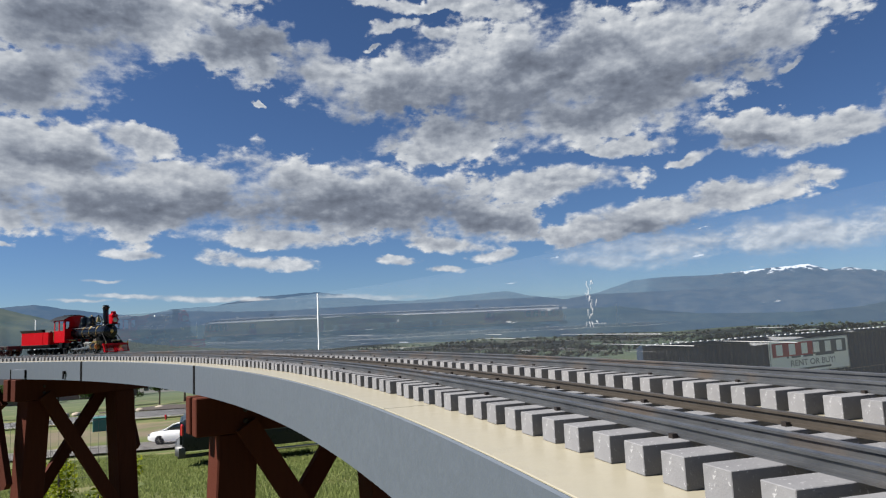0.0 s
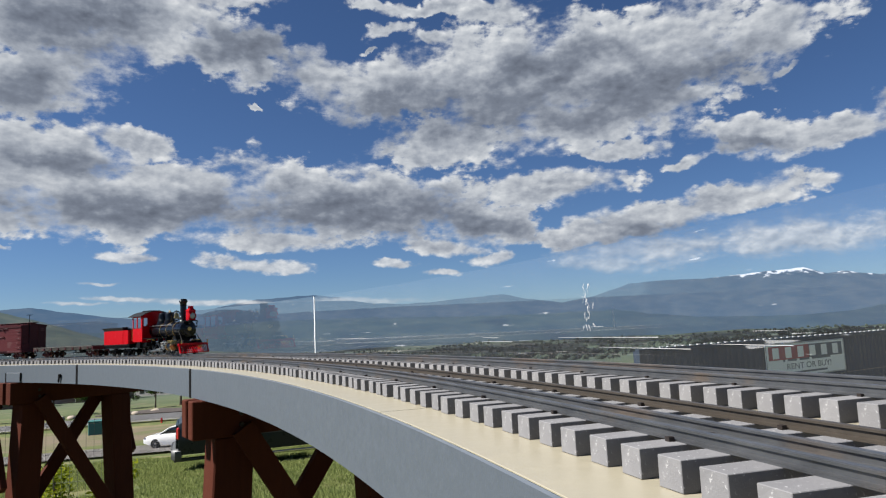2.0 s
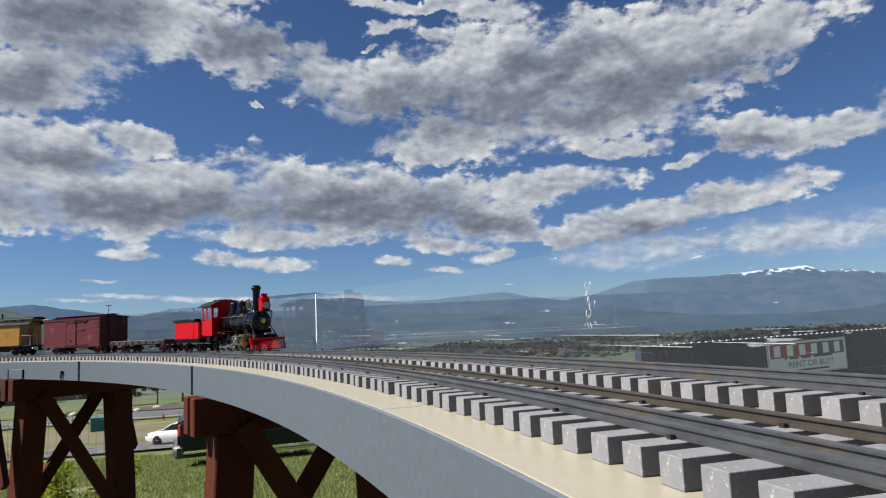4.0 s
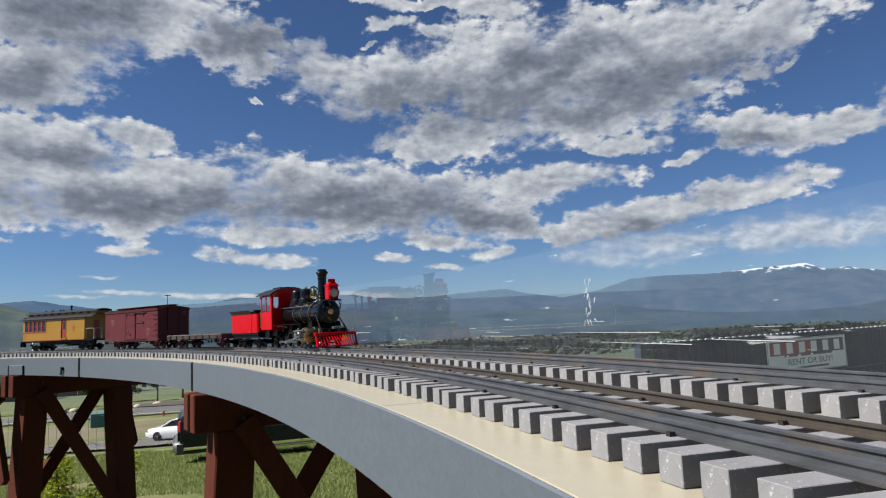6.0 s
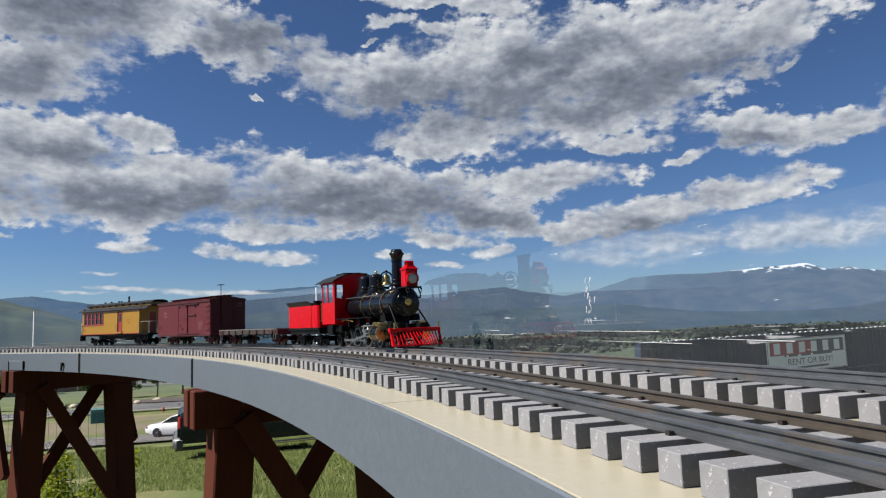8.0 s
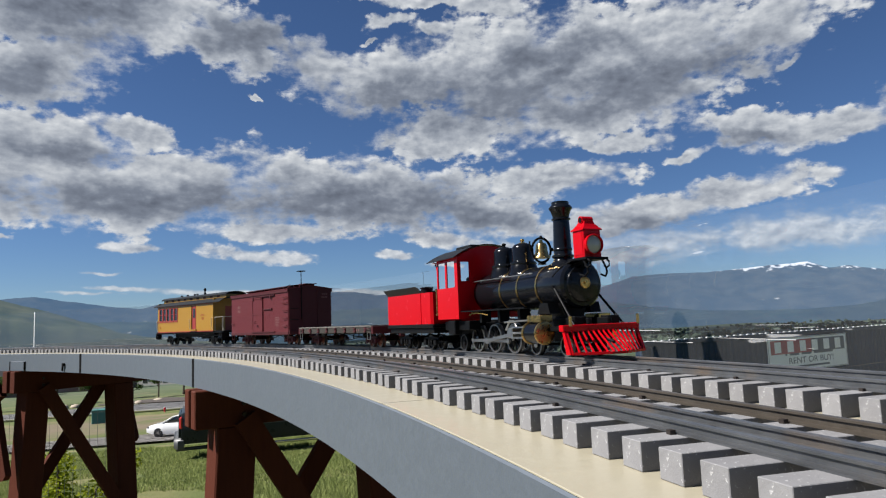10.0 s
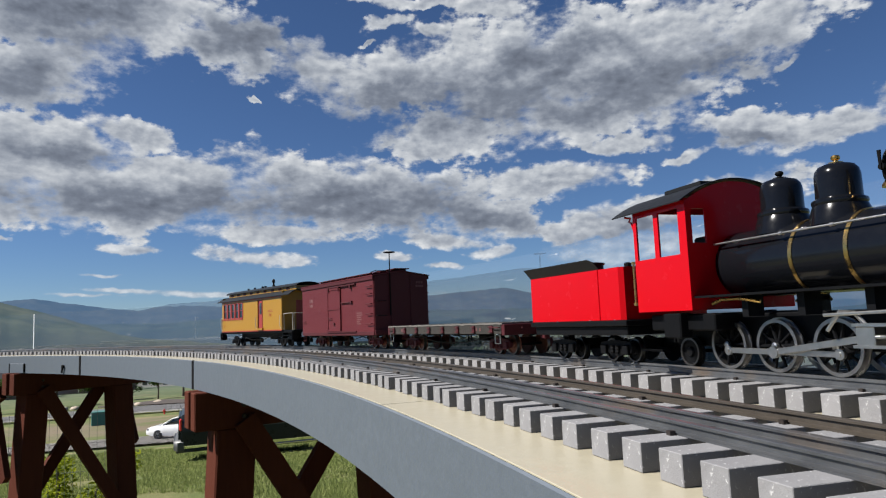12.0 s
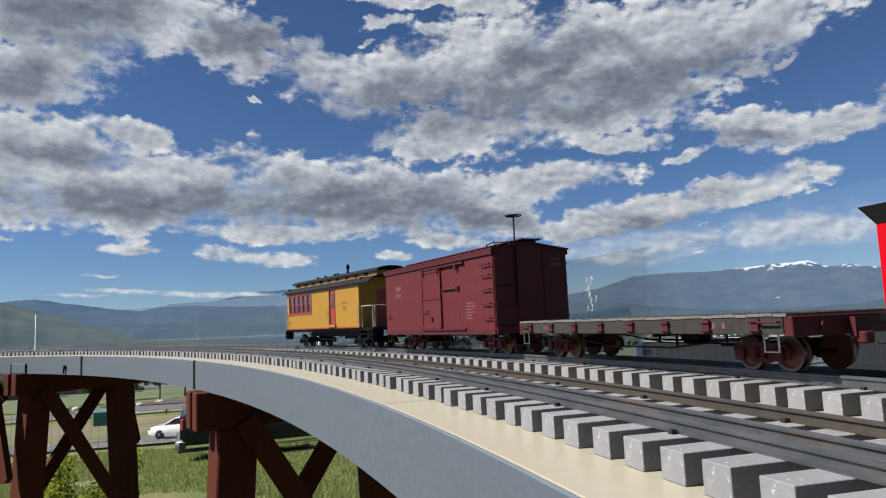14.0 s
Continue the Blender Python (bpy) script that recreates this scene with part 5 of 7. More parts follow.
def build_boxcar():
    b = group_of("box_wagon", "oxide red boarded box wagon with sliding side door", "wagon")
    L, W = 0.1820, 0.0555
    simple("body", b, M_BROWNRED, lambda bm: (box(bm, -L, L, -W, W, 0.0305, 0.1310), prism(bm, [(-W, 0.1310), (W, 0.1310), (0, 0.1395)], -L, L, 'YZ')), "oxide red wagon body")
    nb = 44
    bw = 2 * (L - 0.001) / nb
    bm = bmesh.new()
    box(bm, 0.00009, bw - 0.00009, -0.0005, 0.0005, 0.0320, 0.1255)
    me = bpy.data.meshes.new("side_board")
    bm.to_mesh(me)
    bm.free()
    me.materials.append(M_BROWNRED)
    for y in (-W - 0.0003, W + 0.0003):
        for i in range(nb):
            ob = new("side_board", me)
            ob.parent = b
            ob.matrix_local = pose(-L + 0.001 + i * bw, y, 0)
    for sgn in (-1, 1):
        y = sgn * W
        def S(bm, x0, x1, d0, d1, z0, z1, bev=0.0):
            ya, yb = sorted((y + sgn * d0, y + sgn * d1))
            box(bm, x0, x1, ya, yb, z0, z1, bev)
        simple("fascia_strip", b, M_OXDARK, lambda bm: S(bm, -L - 0.001, L + 0.001, 0.0009, 0.0030, 0.1250, 0.1320, 0.0004))
        simple("side_sill", b, M_OXDARK, lambda bm: S(bm, -L, L, -0.002, 0.0016, 0.0255, 0.0318, 0.0004))
        door = simple("sliding_door", b, M_BROWNRED, lambda bm: (S(bm, -0.030, 0.036, 0.0009, 0.0026, 0.0345, 0.1195, 0.0003), S(bm, -0.030, 0.036, 0.0026, 0.0036, 0.0345, 0.0385), S(bm, -0.030, 0.036, 0.0026, 0.0036, 0.0765, 0.0800), S(bm, -0.030, 0.036, 0.0026, 0.0036, 0.1160, 0.1195), S(bm, -0.030, -0.0265, 0.0026, 0.0036, 0.0345, 0.1195), S(bm, 0.0325, 0.036, 0.0026, 0.0036, 0.0345, 0.1195)), "framed sliding door")
        simple("door_fittings", door, M_OXDARK, lambda bm: (tube(bm, [(-0.024, y + sgn * 0.003, 0.060), (-0.024, y + sgn * 0.006, 0.060), (-0.006, y + sgn * 0.006, 0.0595), (-0.006, y + sgn * 0.003, 0.0595)], 0.0007), S(bm, 0.002, 0.008, 0.0034, 0.005, 0.046, 0.051)))
        simple("door_track", b, M_OXDARK, lambda bm: (S(bm, -0.034, 0.108, 0.0009, 0.0046, 0.1203, 0.1230, 0.0003), [S(bm, x, x + 0.005, 0.0028, 0.0052, 0.1135, 0.1235) for x in (-0.024, 0.026, 0.084)], S(bm, -0.034, 0.108, 0.0009, 0.0036, 0.0315, 0.0340)))
        simple("door_bar", b, M_OXDARK, lambda bm: (rod(bm, (0.040, y + sgn * 0.003, 0.0885), (0.086, y + sgn * 0.003, 0.0885), 0.0011), S(bm, 0.084, 0.091, 0.0009, 0.004, 0.086, 0.091)))
        simple("ladder", b, M_OXDARK, lambda bm: [tube(bm, [(L - 0.026, y, z), (L - 0.026, y + sgn * 0.0045, z), (L - 0.005, y + sgn * 0.0045, z), (L - 0.005, y, z)], 0.0008) for z in (0.046, 0.064, 0.082, 0.100, 0.1135)] + [tube(bm, [(-L + 0.006, y, 0.056), (-L + 0.006, y + sgn * 0.0045, 0.056), (-L + 0.024, y + sgn * 0.0045, 0.056), (-L + 0.024, y, 0.056)], 0.0008)], "iron grab rungs")
        simple("step_iron", b, M_OXDARK, lambda bm: [tube(bm, [(x - 0.007, y, 0.030), (x - 0.007, y, 0.0145), (x + 0.007, y, 0.0145), (x + 0.007, y, 0.030)], 0.0008) for x in (-L + 0.012, L - 0.014)])
        simple("truss_rod", b, M_SATIN, lambda bm: tube(bm, [(-L + 0.05, y * 0.75, 0.028), (-0.045, y * 0.75, 0.0145), (0.045, y * 0.75, 0.0145), (L - 0.05, y * 0.75, 0.028)], 0.0008))
        simple("lettering", b, M_LETTER, lambda bm: ([S(bm, x * sgn, x * sgn + 0.005, 0.0008, 0.0010, 0.096, 0.103) for x in (0.1355, 0.1285, 0.1215)] + [S(bm, x * sgn, x * sgn + 0.0036, 0.0008, 0.0010, 0.086, 0.092) for x in (0.1355, 0.1305, 0.1255, 0.1205)] + [S(bm, 0.108, 0.108 + w, 0.0008, 0.0010, z, z + 0.0016) for z, w in ((0.066, 0.024), (0.062, 0.026), (0.058, 0.020), (0.054, 0.023), (0.050, 0.015), (0.046, 0.018))]), "small pale stencilled bars")

    def roof(bm):
        for sgn in (-1, 1):
            a = [(sgn * (W + 0.0035), 0.1313), (sgn * (W + 0.0035), 0.1329), (0, 0.1413), (0, 0.1397)]
            prism(bm, a, -L - 0.003, L + 0.003, 'YZ')
            for i in range(24):
                x = -L + 0.004 + i * (2 * L - 0.008) / 23
                prism(bm, [(sgn * (W + 0.0033), 0.1329), (sgn * (W + 0.0033), 0.1337), (sgn * 0.001, 0.1421), (sgn * 0.001, 0.1413)], x - 0.0008, x + 0.0008, 'YZ')
    simple("roof", b, M_BROWNRED, roof, "ribbed sloping roof")
    for y in (-0.0105, 0.0, 0.0105):
        simple("roof_walk_plank", b, M_OXDARK, lambda bm: box(bm, -L - 0.006, L + 0.006, y - 0.0048, y + 0.0048, 0.1433, 0.1449, 0.0003))
    simple("walk_cleat", b, M_OXDARK, lambda bm: [box(bm, x - 0.0015, x + 0.0015, -0.016, 0.016, 0.1410, 0.1433) for x in [-L + 0.01 + k * 0.03 for k in range(12)] + [L - 0.01]])
    simple("roof_grab", b, M_SATIN, lambda bm: [tube(bm, [(x0, y0, 0.1345), (x0, y0, 0.1405), (x1, y1, 0.1420), (x1, y1, 0.1375)], 0.0008) for x0, y0, x1, y1 in ((L - 0.006, -0.045, L - 0.006, -0.022), (L - 0.034, -0.044, L - 0.012, -0.044))])
    for x in (-L, L):
        d = 1 if x > 0 else -1
        # end boards take the darker oxide, which paints in the end's shade
        simple("end_panel", b, M_OXDARK, lambda bm: (prism(bm, [(-W + 0.001, 0.0325), (W - 0.001, 0.0325), (W - 0.001, 0.1305), (0, 0.1387), (-W + 0.001, 0.1305)], *sorted((x + d * 0.0002, x + d * 0.0012)), 'YZ'), box(bm, *sorted((x + d * 0.001, x + d * 0.0040)), -W, W, 0.0260, 0.0345, 0.0004), [box(bm, *sorted((x + d * 0.001, x + d * 0.0022)), yy - 0.002, yy + 0.002, 0.034, 0.1325) for yy in (-0.020, 0.020)]), "oxide end boards, darkened for the shaded end")
        simple("end_rung", b, M_SATIN, lambda bm: [tube(bm, [(x, yy, z), (x + d * 0.006, yy, z), (x + d * 0.006, yy - 0.018, z), (x, yy - 0.018, z)], 0.0007) for yy, z in ((-0.034, 0.060), (-0.034, 0.086))])
        simple("coupler", b, M_OXDARK, lambda bm: box(bm, *sorted((x + d * 0.003, x + d * 0.012)), -0.0045, 0.0045, 0.019, 0.027, 0.001))
    simple("end_lettering", b, M_LETTER, lambda bm: [box(bm, L + 0.0023, L + 0.0025, 0.030 + k * 0.0052, 0.030 + k * 0.0052 + 0.0036, 0.1170, 0.1215) for k in range(3)] + [box(bm, L + 0.0023, L + 0.0025, 0.029 + k * 0.0042, 0.029 + k * 0.0042 + 0.003, 0.110, 0.1145) for k in range(4)])
    staff = simple("brake_staff", b, M_SATIN, lambda bm: rod(bm, (L + 0.003, -0.024, 0.060), (L + 0.003, -0.024, 0.1735), 0.0010), "thin iron brake staff")
    simple("brake_wheel", staff, M_SATIN, lambda bm: (lathe_ring_z(bm, 0.0090, 0.0106, 0.1730, 0.1745, 24, (L + 0.003, -0.024)), [rod(bm, (L + 0.003, -0.024, 0.1737), (L + 0.003 + 0.0095 * math.cos(a), -0.024 + 0.0095 * math.sin(a), 0.1737), 0.0007, seg=6) for a in (0.3, 2.4, 4.5)]))
    simple("centre_frame", b, M_SATIN, lambda bm: (box(bm, -L + 0.004, L - 0.004, -0.012, 0.012, 0.022, 0.0303), [rod(bm, (x, y, 0.0145), (x, y, 0.030), 0.0012) for x in (-0.045, 0.045) for y in (-0.042, 0.042)], lathe(bm, [(0.008, -0.012), (0.008, 0.012)], (0.012, 0.022, 0.020), 'X', 14)))
    for x in (-0.1355, 0.1355):
        bogie(b, x, M_RUST, M_OXDARK, 0.040, 0.0125)
    return b


def lathe_ring_z(bm, r0, r1, z0, z1, seg, at):
    rings = []
    for r, z in ((r0, z0), (r1, z0), (r1, z1), (r0, z1)):
        rings.append([bm.verts.new((at[0] + r * math.cos(2 * math.pi * k / seg), at[1] + r * math.sin(2 * math.pi * k / seg), z)) for k in range(seg)])
    for i in range(4):
        a, b = rings[i], rings[(i + 1) % 4]
        for k in range(seg):
            bm.faces.new((a[k], a[(k + 1) % seg], b[(k + 1) % seg], b[k]))


def text_mesh(name, words, size, m, mat, parent, depth=0.0001):
    cu = bpy.data.curves.new(name, 'FONT')
    cu.body, cu.size, cu.extrude, cu.align_x, cu.align_y = words, size, depth, 'CENTER', 'CENTER'
    tmp = bpy.data.objects.new(name, cu)
    me = bpy.data.meshes.new_from_object(tmp)
    bpy.data.objects.remove(tmp)
    me.materials.append(mat)
    ob = new(name, me)
    ob.parent = parent
    ob.matrix_local = m
    return ob


def build_coach():
    c = group_of("passenger_coach", "yellow model coach with red trimmed windows and dark clerestory roof", "coach")
    B0, B1, W = -0.221, 0.171, 0.0500          # body ends
    PL = 0.240                                  # platform ends
    zf, zt = 0.0400, 0.1230
    # body: walls round the openings
    wins = [B0 + 0.016 + k * 0.0282 for k in range(5)]        # five windows, left edges
    ww, wz0, wz1 = 0.0207, 0.0770, 0.1150
    dx0, dx1 = 0.028, 0.060                                    # baggage door
    for sgn in (-1, 1):
        ya, yb = sorted((sgn * W, sgn * (W - 0.0018)))

        def side(bm):
            xs = [B0] + [v for w in wins for v in (w, w + ww)] + [dx0]
            box(bm, B0, dx0, ya, yb, zf, wz0)
            box(bm, B0, dx0, ya, yb, wz1, zt)
            for i in range(0, len(xs), 2):
                box(bm, xs[i], xs[i + 1], ya, yb, wz0, wz1)
            box(bm, dx1, B1, ya, yb, zf, zt)
            box(bm, dx0, dx1, ya, yb, 0.1185, zt)
        simple("side_wall", c, M_YELLOW, side, "yellow coach side")
        for w in wins:
            win = simple("window", c, M_TRIM, lambda bm: (box(bm, w - 0.0012, w + ww + 0.0012, *sorted((sgn * W, sgn * (W + 0.0009))), wz0 - 0.003, wz0, 0.0002), box(bm, w - 0.0012, w + ww + 0.0012, *sorted((sgn * W, sgn * (W + 0.0009))), wz1, wz1 + 0.002), box(bm, w - 0.0035, w + 0.0004, *sorted((sgn * W, sgn * (W + 0.0010))), wz0, wz1), box(bm, w + ww - 0.0004, w + ww + 0.0035, *sorted((sgn * W, sgn * (W + 0.0010))), wz0, wz1), box(bm, w, w + ww, *sorted((sgn * (W - 0.0016), sgn * (W - 0.0002))), 0.0955, 0.0970)), "red window frame")
            simple("pane", win, M_PANE, lambda bm: box(bm, w, w + ww, *sorted((sgn * (W - 0.0014), sgn * (W - 0.0009))), wz0, wz1))
        door = simple("door", c, M_TRIM, lambda bm: (box(bm, dx0 + 0.008, dx1 - 0.002, *sorted((sgn * (W - 0.0016), sgn * (W - 0.0004))), zf, 0.1185), box(bm, dx0, dx0 + 0.008, *sorted((sgn * (W - 0.004), sgn * (W - 0.0026))), zf, 0.1185), box(bm, dx1 - 0.002, dx1, *sorted((sgn * (W - 0.001), sgn * (W + 0.001))), zf, 0.1185)), "red door")
        simple("pane", door, M_PANE, lambda bm: box(bm, dx0 + 0.0125, dx1 - 0.007, *sorted((sgn * (W - 0.0004), sgn * (W + 0.0002))), 0.082, 0.110))
        simple("letterboard", c, M_TRIM, lambda bm: box(bm, B0 - 0.001, B1 + 0.001, *sorted((sgn * W, sgn * (W + 0.0012))), 0.1205, 0.1255), "dark red letter board")
        simple("belt_rail", c, M_TRIM, lambda bm: (box(bm, B0, wins[-1] + ww + 0.003, *sorted((sgn * W, sgn * (W + 0.0009))), 0.0715, 0.0738), box(bm, dx1 + 0.030, dx1 + 0.060, *sorted((sgn * W, sgn * (W + 0.0004))), 0.0865, 0.0876), box(bm, dx1 + 0.034, dx1 + 0.056, *sorted((sgn * W, sgn * (W + 0.0004))), 0.0895, 0.0905)))
        simple("sill_strip", c, M_TRIM, lambda bm: box(bm, B0, B1, *sorted((sgn * W, sgn * (W + 0.0008))), zf - 0.001, zf + 0.0015))
        text_mesh("car_number", "101", 0.0115, pose(dx1 + 0.045, sgn * (W + 0.0003), 0.0775, 90, 0, 180 if sgn > 0 else 0), M_LETTER_RED, c)
        text_mesh("car_number", "101", 0.0080, pose(B0 + 0.020, sgn * (W + 0.0003), 0.0555, 90, 0, 180 if sgn > 0 else 0), M_LETTER_RED, c)
        simple("door_step", c, M_YELLOW, lambda bm: box(bm, dx0, dx1 + 0.004, *sorted((sgn * (W - 0.001), sgn * (W + 0.004))), zf + 0.0018, zf + 0.0068))
        simple("corner_handrail", c, M_RAILING, lambda bm: [tube(bm, [(x, sgn * W, 0.078), (x, sgn * (W + 0.004), 0.076), (x, sgn * (W + 0.004), 0.052), (x + 0.004, sgn * (W + 0.002), 0.043)], 0.0009) for x in (B0 + 0.003, B1 - 0.003, dx0 - 0.005)])
    for x in (B0, B1 - 0.0018):
        simple("end_wall", c, M_YELLOW, lambda bm: (box(bm, x, x + 0.0018, -W + 0.002, -0.0120, zf, zt + 0.012), box(bm, x, x + 0.0018, 0.0120, W - 0.002, zf, zt + 0.012), box(bm, x, x + 0.0018, -0.012, 0.012, 0.112, zt + 0.012)), "yellow coach end")
        simple("end_door", c, M_TRIM, lambda bm: box(bm, x + 0.0004, x + 0.0014, -0.0119, 0.0119, zf, 0.1119))
    simple("floor_pan", c, M_SATIN, lambda bm: (box(bm, -PL, PL - 0.015, -0.046, 0.046, 0.0335, 0.0398, 0.0005), box(bm, -0.17, 0.15, -0.012, 0.012, 0.022, 0.0334)))

    def main_roof(bm):
        n = 10
        for sgn in (-1, 1):
            out = [(sgn * (0.0555 - 0.0265 * i / n), 0.1240 + 0.0120 * math.sin(math.pi / 2 * i / n)) for i in range(n + 1)]
            prism(bm, out + [(p[0], p[1] - 0.0018) for p in out[::-1]], -PL - 0.002, PL - 0.018, 'YZ')
        box(bm, -PL, PL - 0.02, -0.029, 0.029, 0.1342, 0.1358)
    simple("lower_roof", c, M_ROOF, main_roof, "dark curved lower roof")
    simple("clerestory", c, M_YELLOW, lambda bm: box(bm, -PL + 0.014, PL - 0.034, -0.0275, 0.0275, 0.1360, 0.1455), "yellow clerestory with vents")
    for k in range(9):
        x = -PL + 0.030 + k * 0.0452
        simple("clerestory_window", c, M_OXDARK, lambda bm: [box(bm, x, x + 0.017, *sorted((s * 0.0275, s * 0.0281)), 0.1380, 0.1438) for s in (-1, 1)])

    def top_roof(bm):
        n = 14
        out = [(0.0320 * math.cos(math.pi * i / n), 0.1455 + 0.0085 * math.sin(math.pi * i / n)) for i in range(n + 1)]
        prism(bm, out + [(p[0], p[1] - 0.0015) for p in out[::-1]], -PL + 0.004, PL - 0.024, 'YZ')
    simple("upper_roof", c, M_ROOF, top_roof, "dark arched upper roof")
    simple("stove_pipe", c, M_SATIN, lambda bm: lathe(bm, [(0.0040, 0.1535), (0.0036, 0.1575), (0.0024, 0.1600), (0.0024, 0.1650), (0.0040, 0.1660), (0.0042, 0.1700), (0.0026, 0.1730), (0.0020, 0.1750)], (0.008, 0.004, 0), 'Z', 14), "black stove pipe with cap", True)
    for x in (-0.155, -0.11, -0.040, -0.058):
        simple("roof_vent", c, M_SATIN, lambda bm: lathe(bm, [(0.0030, 0.1525), (0.0024, 0.1560), (0.0036, 0.1568), (0.0034, 0.1585), (0.0015, 0.1595)], (x, 0.002, 0), 'Z', 10), "", True)
    for x0, x1 in ((-PL, B0), (B1, PL - 0.015)):
        xe = x0 if x0 < 0 else x1
        simple("platform_railing", c, M_RAILING, lambda bm: [tube(bm, [(xe, s * 0.044, 0.040), (xe, s * 0.044, 0.0795), (xe, s * 0.016, 0.0795), (xe, s * 0.016, 0.040)], 0.0010) for s in (-1, 1)] + [tube(bm, [(x0 + 0.004, s * 0.046, 0.040), (x0 + 0.004, s * 0.046, 0.0795), (x1 - 0.004, s * 0.046, 0.0795), (x1 - 0.004, s * 0.046, 0.040)], 0.0010) for s in (-1, 1)], "pale platform railing")
        simple("platform_steps", c, M_SATIN, lambda bm: [box(bm, x0 + 0.002, x1 - 0.002, *sorted((s * 0.036, s * 0.049)), z, z + 0.0018) for s in (-1, 1) for z in (0.018, 0.026, 0.034)] + [box(bm, x, x + 0.0014, *sorted((s * 0.036, s * 0.049)), 0.017, 0.037) for s in (-1, 1) for x in (x0 + 0.001, x1 - 0.0024)])
        simple("coupler", c, M_SATIN, lambda bm: box(bm, *sorted((xe, xe + (0.010 if xe > 0 else -0.010))), -0.0045, 0.0045, 0.019, 0.027, 0.001))
    simple("truss_rod", c, M_SATIN, lambda bm: [tube(bm, [(-0.13, s * 0.038, 0.032), (-0.04, s * 0.038, 0.017), (0.03, s * 0.038, 0.017), (0.12, s * 0.038, 0.032)], 0.0009) for s in (-1, 1)] + [box(bm, -0.03, 0.02, 0.010, 0.036, 0.016, 0.033)])
    for x in (-0.159, 0.139):
        bogie(c, x, M_SATIN, M_SATIN, 0.042, 0.0118)
    return c


engine, tender, flatcar, boxcar, coach = build_engine(), build_tender(), build_flatcar(), build_boxcar(), build_coach()


# ---- things on the hillside ----
M_NAVY = painted("dark_blue_steel", (0.020, 0.036, 0.062), 0.7, wear=0.2, scale=2.0, depth=0.002, spec=0.1)
M_WHITE = painted("white_sign_sheet", (0.78, 0.78, 0.77), 0.5, wear=0.08, scale=4)
M_SIDEWHITE = painted("reflection_white", (0.50, 0.51, 0.52), 0.7, wear=0.15, scale=4)
M_SCUFF = painted("pale_scuff", (0.36, 0.37, 0.38), 0.7, wear=0.2, scale=40)
M_SIGNRED = painted("sign_red", (0.30, 0.02, 0.03), 0.5, wear=0.08, scale=4)
M_SIGNGREY = painted("sign_dark_print", (0.07, 0.08, 0.10), 0.6, wear=0.1, scale=4)
M_CARWHITE = painted("white_car_paint", (0.80, 0.80, 0.79), 0.25, coat=0.8, wear=0.04, scale=2)
M_TRUCK = painted("dark_green_grey_car_paint", (0.010, 0.015, 0.018), 0.3, coat=0.1, wear=0.15, scale=2, spec=0.2)
M_TRUCKLOW = painted("grey_cladding", (0.05, 0.053, 0.054), 0.5, wear=0.15, scale=4)
M_GLASS_DARK = Mat("car_glazing").finish((0.012, 0.014, 0.016), 0.05, 0.0, coat=0.8)
M_RUBBER = painted("rubber", (0.016, 0.016, 0.017), 0.8, wear=0.3, scale=10)
M_CHROME = painted("chrome", (0.55, 0.55, 0.56), 0.15, 1.0, wear=0.1, scale=10)
M_TAIL = painted("red_lamp_lens", (0.45, 0.012, 0.02), 0.15, coat=1.0, wear=0.1, scale=10)


def rests(x, y):
    return ground_z(x, y)


